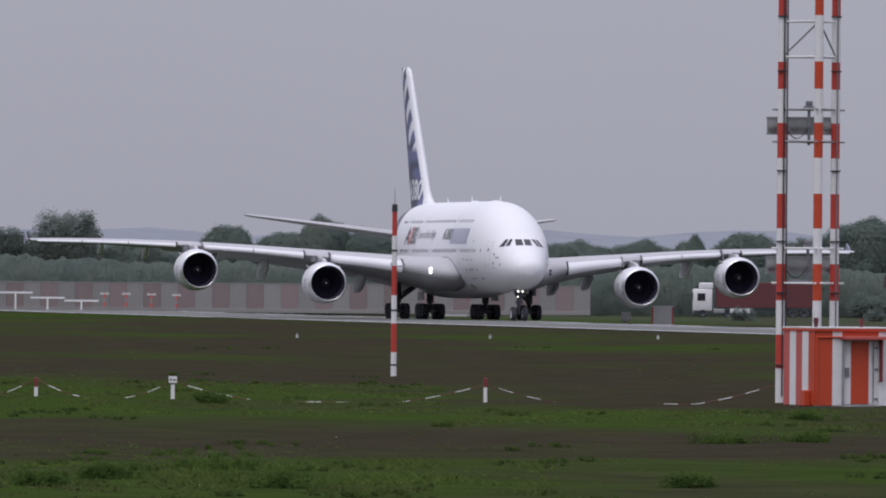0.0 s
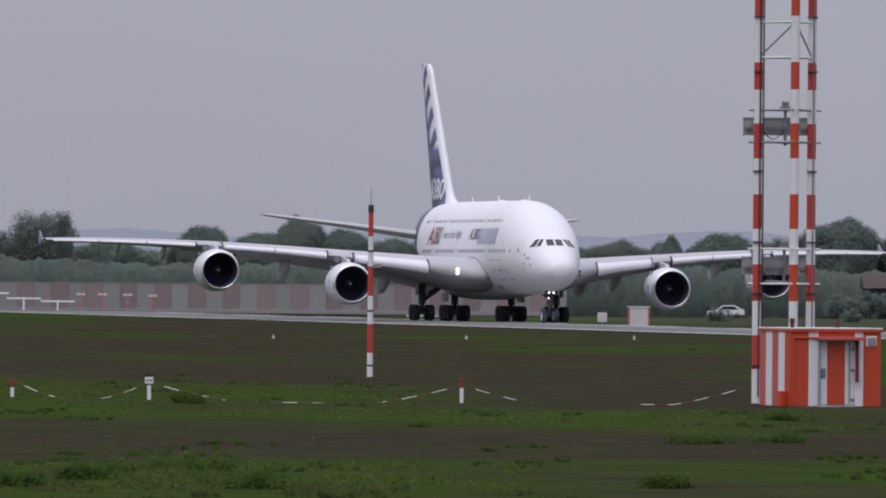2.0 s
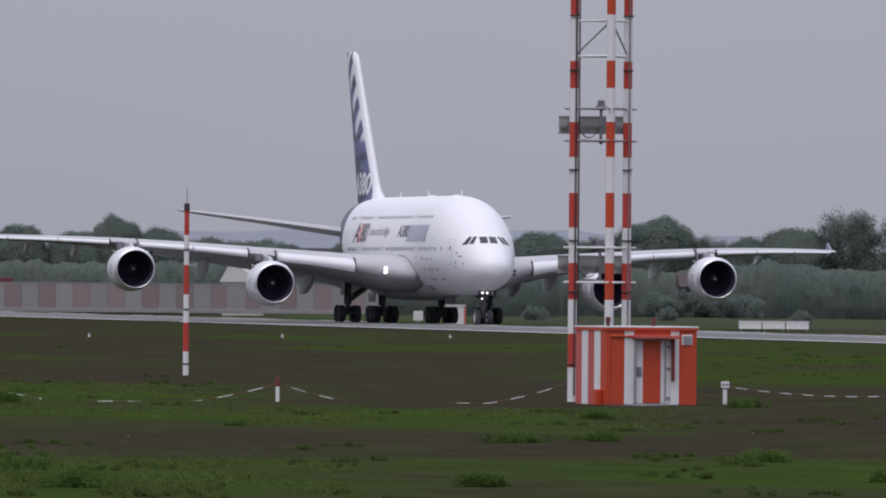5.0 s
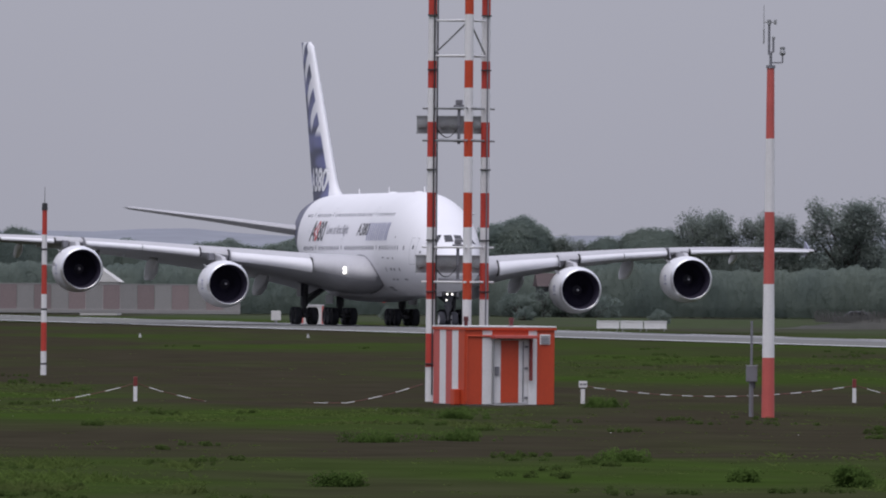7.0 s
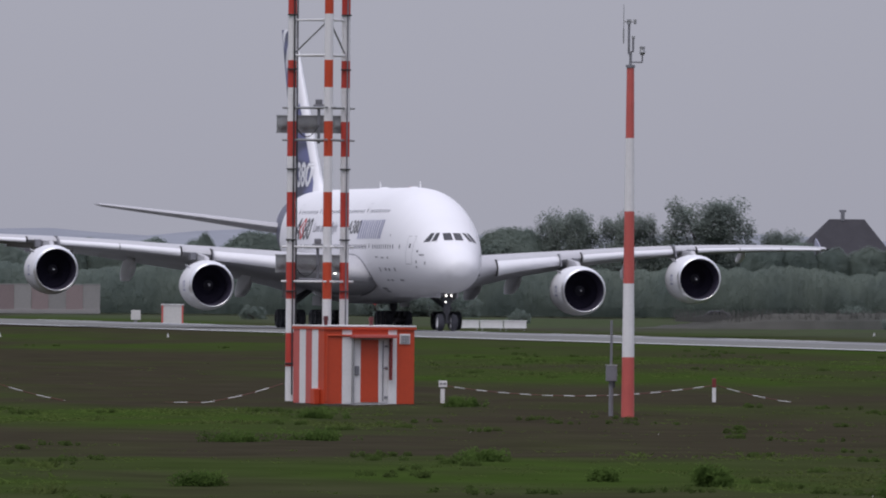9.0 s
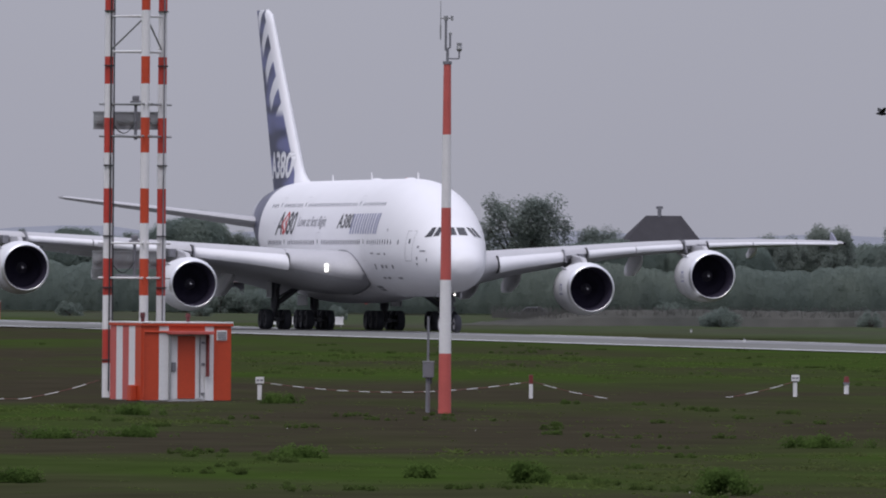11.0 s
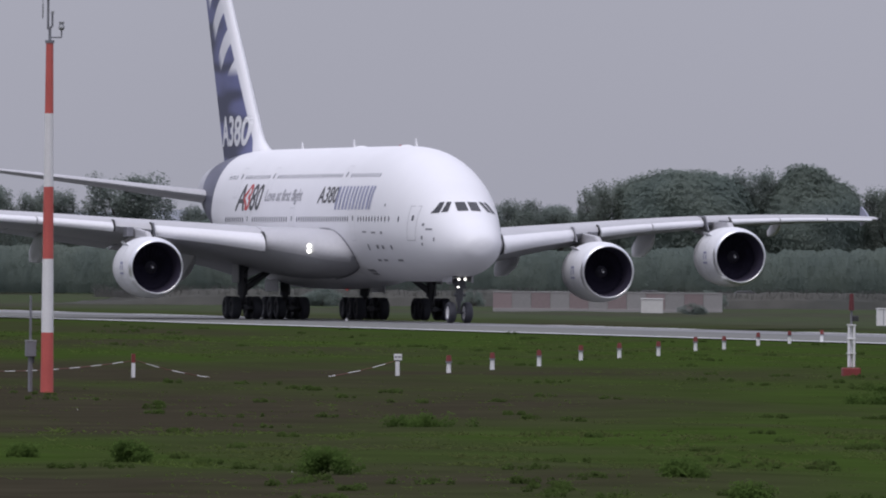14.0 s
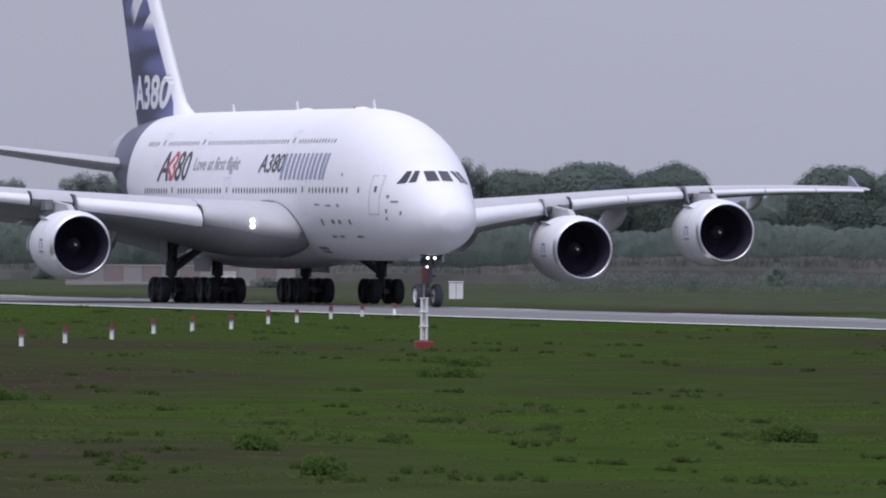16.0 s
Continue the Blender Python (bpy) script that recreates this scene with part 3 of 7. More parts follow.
def span(y0, y1, n):
    return [y0 + (y1 - y0) * k / n for k in range(n + 1)]


def build_wing(plane, side):
    bm = lofted([wing_ring(r[0], side) for r in WING])
    bmesh.ops.recalc_face_normals(bm, faces=bm.faces)
    bm.normal_update()
    # downward faces take the grey that carries the wing's shade
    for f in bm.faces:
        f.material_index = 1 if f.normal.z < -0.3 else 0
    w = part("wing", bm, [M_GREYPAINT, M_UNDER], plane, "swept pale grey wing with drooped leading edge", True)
    for y0, y1 in ((7.8, 13.7), (16.0, 20.2), (20.3, 24.5), (26.9, 30.9), (31.0, 34.9), (35.0, 38.8)):
        part("slat", lofted([slat_ring(y, side, 0.14 + 0.014 * wing_at(y)[2], 0.05 + 0.008 * wing_at(y)[2]) for y in span(y0, y1, 5)]), M_SLAT, w, "pale leading edge slat", True)
    part("root_leading_edge", lofted([slat_ring(y, side, 0.03, 0.0) for y in span(3.2, 7.68, 9)]), M_GREYPAINT, w, "pale fixed leading edge at the wing root", True)
    rim = []                                        # seam where the wing root meets the fuselage
    for j, (x, t, c) in enumerate(FINE):
        if x > 0.30:
            continue
        lo, hi = 2.4, 6.2
        for _ in range(30):
            y = (lo + hi) / 2
            xl, zl, ch, th, wash = wing_at(y)
            X, Z = xl + x * ch, zl + belly(y, t) * th + c * ch * 0.22 - wash * x
            if half_at(X, Z) > y:
                lo = y
            else:
                hi = y
        rim.append((X - 0.05, side * (lo + 0.03), Z + (0.04 if t >= 0 else -0.04)))
    bm = bmesh.new()
    tube(bm, rim, 0.06)
    part("root_seam", bm, M_STRUT, w, "grey seam round the wing root", True)
    for y0, y1 in ((4.2, 13.2), (13.4, 20.0), (20.1, 27.0)):
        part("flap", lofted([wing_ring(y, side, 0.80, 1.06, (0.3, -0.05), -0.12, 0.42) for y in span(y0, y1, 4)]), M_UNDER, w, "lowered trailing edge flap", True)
    for y, ln, dp in ((9.2, 6.2, 1.1), (12.6, 5.8, 1.05), (18.0, 5.4, 1.15), (22.6, 5.0, 1.0), (28.6, 3.8, 0.72), (32.6, 3.0, 0.55)):
        xl, zl, ch, th, wash = wing_at(y)
        xc, zc = xl + ch * 0.88, zl - wash * 0.88 - 0.86 * dp
        rings = []
        for k in range(11):
            s = k / 10
            r = float(np.interp(s, [0, 0.06, 0.25, 0.6, 0.9, 1], [0.08, 0.45, 0.9, 1.0, 0.55, 0.05]))
            rings.append([(xc + (s - 0.5) * ln, side * y + 0.36 * dp * r * math.copysign(abs(math.cos(a)) ** 0.6, math.cos(a)), zc - 0.22 * ln * (s - 0.35) + dp * 0.72 * r * math.copysign(abs(math.sin(a)) ** 0.7, math.sin(a))) for a in [2 * math.pi * j / 20 for j in range(20)]])
        part("flap_track_fairing", lofted(rings), M_WHITE, w, "canoe shaped flap track fairing", True)
    xl, zl, ch, th, wash = wing_at(39.4)
    ring = lambda dy, g: [(xl + a * ch, side * (39.45 + dy), zl + b) for a, b in ((0.45, 0.02), (0.86, 0.75 * g), (0.97, 0.85 * g), (1.03, 0.0), (0.96, -0.45 * g), (0.86, -0.4 * g))]
    part("wingtip_fence", lofted([ring(-0.05, 1.0), ring(0.05, 1.0)]), M_FENCE, w, "slate blue arrow shaped wingtip fence")
    bm = bmesh.new()
    box(bm, 0, 0.5, -0.14, 0.14, -0.10, 0.10, 0.04)
    part("position_light", bm, M_GLASS, w, "", at=pose(xl + 0.1, side * 39.5, zl))
    for y in (7.75, 13.8, 15.9, 24.6, 26.8):                    # thin dark ribs stand for the shaded gaps beside the slats
        part("slat_gap_shade", lofted([wing_ring(y - 0.05, side, 0.0, 0.14, (-0.06, 0.01), 0, 1.0), wing_ring(y + 0.05, side, 0.0, 0.14, (-0.06, 0.01), 0, 1.0)]), M_DARK, w, "dark rib for the shaded slot between slats")
    return w


OUTER = [(-1.15, 1.66), (-1.13, 1.70), (-1.0, 1.77), (-0.7, 1.86), (-0.2, 1.93), (0.6, 1.975), (1.6, 1.97), (2.6, 1.90), (3.5, 1.77), (4.2, 1.60), (4.22, 1.55), (3.6, 1.58)]
INNER = [(-1.15, 1.66), (-1.12, 1.62), (-1.11, 1.613), (-0.6, 1.54), (0.0, 1.475), (0.75, 1.475)]


@lru_cache(None)
def blade_mesh():
    bm = bmesh.new()
    rows = []
    for r, sweep, tw in ((0.42, 0.0, 0.35), (0.8, 0.06, 0.6), (1.15, 0.14, 0.85), (1.46, 0.20, 1.05)):
        rows.append([(0.6 + q * 0.2 * math.cos(tw), r * math.cos(sweep + q * 0.21 * math.sin(tw) / r), r * math.sin(sweep + q * 0.21 * math.sin(tw) / r)) for q in (-1, 1)])
    vs = [[bm.verts.new(p) for p in row] for row in rows]
    for i in range(3):
        bm.faces.new((vs[i][0], vs[i][1], vs[i + 1][1], vs[i + 1][0]))
    return bm_mesh("fan_blade", bm, M_FAN)


def build_engine(plane, side, hx, hy, hz):
    at = pose(hx, side * hy, hz) @ Matrix.Diagonal((0.98, 0.975, 0.975, 1))
    nac = part("engine", turned(OUTER), M_NACELLE, plane, "white turbofan engine with a dark round inlet", True, at)
    part("inlet_lip", turned([(-1.155, 1.66), (-1.135, 1.705), (-1.0, 1.78), (-0.86, 1.83), (-0.86, 1.80)]), M_LIP, nac, "bright bare metal inlet lip", True)
    part("inlet_lip", turned([(-1.157, 1.66), (-1.14, 1.635), (-1.10, 1.612)]), M_LIP, nac, "bright bare metal inlet lip", True)
    part("inlet_lining", turned(INNER[2:]), M_INLET, nac, "inlet lining darkened for the shade inside", True)
    # flat disc in the shade colour, for the dark depth between the blades
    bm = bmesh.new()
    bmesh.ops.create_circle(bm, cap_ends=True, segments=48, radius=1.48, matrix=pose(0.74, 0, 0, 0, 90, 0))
    part("fan_back_disc", bm, M_FAN, nac)
    fan = part("fan", turned([(0.55, 0.40), (0.55, 0.47), (0.75, 0.49)], 24), M_FAN, nac, "swept fan blades darkened for the inlet's shade", True)
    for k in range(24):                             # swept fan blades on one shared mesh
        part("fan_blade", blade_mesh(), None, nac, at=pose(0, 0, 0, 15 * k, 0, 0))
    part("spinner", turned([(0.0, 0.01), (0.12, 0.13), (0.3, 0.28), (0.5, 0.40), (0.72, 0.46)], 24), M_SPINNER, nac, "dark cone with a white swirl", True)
    bm = bmesh.new()
    pts = []
    for k in range(15):
        s = 0.5 * k / 14
        x, r = 0.03 + 0.36 * s, float(np.interp(0.03 + 0.36 * s, [0, 0.12, 0.3, 0.5], [0.02, 0.14, 0.29, 0.41])) + 0.012
        pts.append([(x + d, r * math.cos(4.6 * s), r * math.sin(4.6 * s)) for d in (-0.07 * (1 - s) - 0.02, 0.07 * (1 - s) + 0.02)])
    vs = [[bm.verts.new(p) for p in q] for q in pts]
    for i in range(14):
        bm.faces.new((vs[i][0], vs[i][1], vs[i + 1][1], vs[i + 1][0]))
    part("swirl_mark", bm, M_INKWHITE, nac)
    part("core_cowl", turned([(3.3, 1.18), (4.4, 1.02), (5.4, 0.72), (6.0, 0.55), (6.0, 0.42), (6.9, 0.03)], 32), M_EXHAUST, nac, "bare metal core exhaust cone", True)
    for s in (-1, 1):                               # unreadable maker's marks as plain bars on both cowls
        for x0, x1, z0, z1 in ((0.15, 0.75, 0.20, 0.34), (0.15, 0.32, -0.18, 0.14), (0.58, 0.75, -0.18, 0.14), (0.05, 0.85, -0.46, -0.34)):
            bm = bmesh.new()
            q = []
            for x, z in ((x0, z0), (x1, z0), (x1, z1), (x0, z1)):
                r = float(np.interp(x, [p[0] for p in OUTER[:10]], [p[1] for p in OUTER[:10]])) + 0.012
                q.append(bm.verts.new((x, s * math.sqrt(r * r - z * z), z)))
            bm.faces.new(q)
            part("maker_mark", bm, M_INKBLUE, nac)
        part("strake", lofted([[(0.7, s * 1.37, 1.42), (2.3, s * 1.36, 1.41), (2.2, s * 1.56, 1.62), (1.6, s * 1.54, 1.61)],
                               [(0.7, s * 1.40, 1.40), (2.3, s * 1.39, 1.39), (2.2, s * 1.58, 1.61), (1.6, s * 1.56, 1.60)]]), M_NACELLE, nac)
    part("cowl_seam", turned([(0.62, 1.982), (0.66, 1.982)], 48), M_SEAM, nac)
    part("cowl_seam", turned([(2.62, 1.905), (2.66, 1.902)], 48), M_SEAM, nac)
    xl, zl, ch, th, wash = wing_at(hy)
    prof = [(0.6, 1.80), (1.4, 2.28), (xl - hx + 0.1, zl - hz + 0.04), (xl - hx + 1.2, zl - hz + 0.12), (xl - hx + 3.0, zl - hz - 0.25), (xl - hx + 5.0, zl - hz - 0.55), (4.2, 1.05), (2.0, 1.7)]
    ring = lambda d: [(x, d, z) for x, z in prof]
    bm = lofted([ring(-0.19), ring(0.19)])
    bmesh.ops.bevel(bm, geom=[e for e in bm.edges], offset=0.05, segments=2, affect="EDGES")
    part("pylon", bm, M_GREYPAINT, nac, "grey pylon that joins engine and wing")
    # pointed plate inboard of the pylon that stands up over the leading edge
    q = [(xl - hx - 1.5, zl - hz - 0.55), (xl - hx - 0.7, zl - hz + 0.42), (xl - hx + 1.0, zl - hz + 0.46), (xl - hx + 0.5, zl - hz - 0.2)]
    part("slat_end_plate", lofted([[(x, -side * 0.95 + d, z) for x, z in q] for d in (-0.03, 0.03)]), M_STRUT, nac, "dark pointed plate beside the pylon")
    # solid dark block in place of the shaded open slot beside the pylon
    q = [(xl - hx - 0.4, zl - hz - 0.45), (xl - hx - 0.4, zl - hz + 0.12), (xl - hx + 0.5, zl - hz + 0.15), (xl - hx + 0.5, zl - hz - 0.5)]
    part("slat_slot_shade", lofted([[(x, side * d, z) for x, z in q] for d in (0.30, 0.75)]), M_STRUT, nac, "dark block for the shaded slot beside the pylon")
    bm = bmesh.new()
    bmesh.ops.create_uvsphere(bm, u_segments=12, v_segments=8, radius=0.07, matrix=pose(0.02, 0, 0))
    part("spinner_tip", bm, M_INKWHITE, nac, "small pale spinner tip", True)
    return nac


def wheel_mesh(name, R, W, hub_paint=None, rim=0.5):
    prof = [(-W / 2 + 0.05, R * rim), (-W / 2, R * (rim + 0.1)), (-W / 2, R * 0.82), (-W / 2 + 0.06, R * 0.95), (-W * 0.25, R), (W * 0.25, R), (W / 2 - 0.06, R * 0.95), (W / 2, R * 0.82), (W / 2, R * (rim + 0.1)), (W / 2 - 0.05, R * rim)]
    hub = [(-W / 2 + 0.05, R * rim), (-W / 2 + 0.10, R * (rim - 0.08)), (-W / 2 + 0.14, R * 0.2), (-W / 2 + 0.06, R * 0.12), (-W / 2 + 0.06, 0.01), (W / 2 - 0.06, 0.01), (W / 2 - 0.06, R * 0.12), (W / 2 - 0.14, R * 0.2), (W / 2 - 0.10, R * (rim - 0.08)), (W / 2 - 0.05, R * rim)]
    V, F, I = [], [], []
    for k, pr in enumerate((prof, hub)):
        rings = [[(r * math.cos(2 * math.pi * j / 28), x, r * math.sin(2 * math.pi * j / 28)) for j in range(28)] for x, r in pr]
        v, f = loft(rings, False)
        F += [tuple(i + len(V) for i in q) for q in f]
        I += [k] * len(f)
        V += v
    return mesh_of(name, V, F, [M_TYRE, hub_paint or M_HUB], True, I)


def build_gear(plane):
    big, small = wheel_mesh("main_wheel", 0.72, 0.56), wheel_mesh("nose_wheel", 0.64, 0.48, M_BANDWHITE, 0.62)
    for side in (-1, 1):
        for kind, x, y, axles, tr, top in (("wing_landing_gear", 33.6, 6.23, (-0.85, 0.85), 0.68, 4.7), ("body_landing_gear", 36.6, 2.63, (-1.72, 0.0, 1.72), 0.77, 2.9)):
            bm = bmesh.new()
            yy = side * y
            rod(bm, (x, yy, 0.75), (x, yy, 1.7), 0.21, seg=16)
            rod(bm, (x, yy, 1.5), (x, yy, top), 0.33, seg=16)
            rod(bm, (x + axles[0] - 0.15, yy, 0.72), (x + axles[-1] + 0.15, yy, 0.72), 0.17, seg=12)
            for a in axles:
                rod(bm, (x + a, yy - tr - 0.2, 0.70), (x + a, yy + tr + 0.2, 0.70), 0.09)
            rod(bm, (x - 0.3, yy, 1.25), (x - 0.75, yy, 2.2), 0.06)
            rod(bm, (x - 0.75, yy, 2.2), (x - 0.2, yy, 2.7), 0.06)
            if kind == "wing_landing_gear":
                rod(bm, (x, yy, 1.75), (x + 0.2, side * 3.6, 3.7), 0.2)
                rod(bm, (x, yy, 2.2), (x - 0.2, side * 4.2, 3.4), 0.08)
                rod(bm, (x, yy, 2.6), (x - 2.2, yy - side * 0.4, 4.4), 0.09)
            g = part(kind, bm, M_GEAR, plane, "dark grey landing gear leg with a wheel bogie", True)
            for a in axles:
                for s in (-1, 1):
                    part("wheel", big, None, g, at=pose(x + a, yy + s * tr, 0.715))
            bm = bmesh.new()
            if kind == "wing_landing_gear":
                box(bm, x - 0.75, x + 0.75, yy + side * 0.42, yy + side * 0.50, 2.3, 4.2, 0.03)
            else:
                box(bm, x - 1.6, x + 1.6, yy + side * 0.85, yy + side * 0.92, 1.75, 2.5, 0.03)
            part("gear_door", bm, M_GREYPAINT, g, "grey gear door panel")
    bm = bmesh.new()
    rod(bm, (5.0, 0, 0.62), (4.95, 0, 1.5), 0.12, seg=16)
    rod(bm, (4.95, 0, 1.35), (4.75, 0, 3.1), 0.23, seg=16)
    rod(bm, (5.0, -0.5, 0.635), (5.0, 0.5, 0.635), 0.08)
    rod(bm, (4.9, 0, 1.9), (6.6, 0, 3.0), 0.09)
    rod(bm, (5.15, 0, 0.9), (5.55, 0, 1.5), 0.05)
    rod(bm, (5.55, 0, 1.5), (5.0, 0, 1.95), 0.05)
    # closed dark box stands for the shade in the open nose gear bay
    bay = bmesh.new(); box(bay, 4.1, 6.5, -0.56, 0.56, 2.80, 2.95, 0.02)
    g = part("nose_landing_gear", bm, M_GEAR, plane, "slim grey nose gear leg with two wheels", True)
    part("gear_bay_shade", bay, M_DARK, g, "dark box for the shaded nose gear bay")
    for x0, z0, z1 in ((4.62, 2.14, 2.26), (4.45, 2.62, 2.72)):
        bm = bmesh.new(); box(bm, x0, 4.8, -0.36, 0.36, z0, z1, 0.02)
        part("light_bar", bm, M_GEAR, g)
    bm = bmesh.new(); box(bm, 4.72, 5.12, -0.34, 0.34, 2.3, 2.56, 0.04)
    part("steering_box", bm, M_GEAR, g)
    bm = bmesh.new(); rod(bm, (4.85, -0.36, 1.72), (4.85, 0.36, 1.72), 0.10)
    part("steering_jack", bm, M_GEAR, g)
    for s in (-1, 1):
        bm = bmesh.new(); rod(bm, (4.8, s * 0.3, 2.2), (5.6, s * 0.42, 2.9), 0.06)
        part("side_stay", bm, M_GEAR, g)
    for s in (-1, 1):
        part("wheel", small, None, g, at=pose(5.0, s * 0.52, 0.635))
        bm = bmesh.new()
        box(bm, 4.3, 6.4, s * 0.62, s * 0.68, 2.5, 2.95, 0.03)
        part("gear_door", bm, M_GREYPAINT, g, "grey nose gear door")
        for y, z, r in ((0.20, 2.68, 0.08), (0.24, 2.2, 0.065))[:2 if s > 0 else 1]:
            bm = bmesh.new()
            rod(bm, (4.36, s * y, z), (4.48, s * y, z), r * 0.95, r * 0.7, seg=16)
            part("taxi_light", bm, M_LAMP, g, "lit white taxi light")
            bm = bmesh.new()
            rod(bm, (4.40, s * y, z), (4.70, s * y, z), r * 1.15, r * 0.8, seg=16)
            part("lamp_housing", bm, M_STRUT, g)


def letters(text, size, shear=0.0, space=1.0, bold=0.012):
    """A flat bmesh of the words, in x to the right and y up, cut into narrow rows."""
    cu = bpy.data.curves.new("lettering", "FONT")
    cu.body, cu.size, cu.shear, cu.space_character = text, size, shear, space
    cu.resolution_u = 3
    cu.offset = bold
    ob = bpy.data.objects.new("lettering", cu)
    me = bpy.data.meshes.new_from_object(ob)
    bm = bmesh.new()
    bm.from_mesh(me)
    bpy.data.objects.remove(ob)
    bpy.data.meshes.remove(me)
    lo = min(v.co.y for v in bm.verts); hi = max(v.co.y for v in bm.verts)
    for k in range(1, 7):
        bmesh.ops.bisect_plane(bm, geom=bm.verts[:] + bm.edges[:] + bm.faces[:], plane_co=(0, lo + (hi - lo) * k / 7, 0), plane_no=(0, 1, 0))
    return bm


def islands(bm):
    """Splits a bmesh into one bmesh for each separate letter."""
    left, out = set(bm.faces), []
    while left:
        todo = [left.pop()]
        group = list(todo)
        while todo:
            f = todo.pop()
            for v in f.verts:
                for k in v.link_faces:
                    if k in left:
                        left.discard(k); todo.append(k); group.append(k)
        nb, m = bmesh.new(), {}
        for f in group:
            for v in f.verts:
                if v not in m:
                    m[v] = nb.verts.new(v.co)
            nb.faces.new([m[v] for v in f.verts])
        out.append((min(v.co.x for v in m), nb))
    bm.free()
    return [b for _, b in sorted(out, key=lambda p: p[0])]


def on_side(bm, x_aft, z0, length, height, side=1, off=0.02):
    """Lays a flat lettering bmesh on the fuselage's side, from x_aft forwards, scaled to length and height."""
    xs = [v.co.x for v in bm.verts]; ys = [v.co.y for v in bm.verts]
    ax, ay, sx, sy = min(xs), min(ys), length / (max(xs) - min(xs)), height / (max(ys) - min(ys))
    for v in bm.verts:
        a, b = (v.co.x - ax) * sx, (v.co.y - ay) * sy
        x = x_aft - a if side > 0 else x_aft - length + a
        v.co = Vector((x, side * (half_at(x, z0 + b) + off), z0 + b))
    return bm


def nose_x(y, z):
    """Where the nose's skin lies at lateral y and height z."""
    lo, hi = 0.0, 13.0
    for _ in range(40):
        mid = (lo + hi) / 2
        if fus(mid)[1] > z and half_at(mid, z) > abs(y):
            hi = mid
        else:
            lo = mid
    return hi


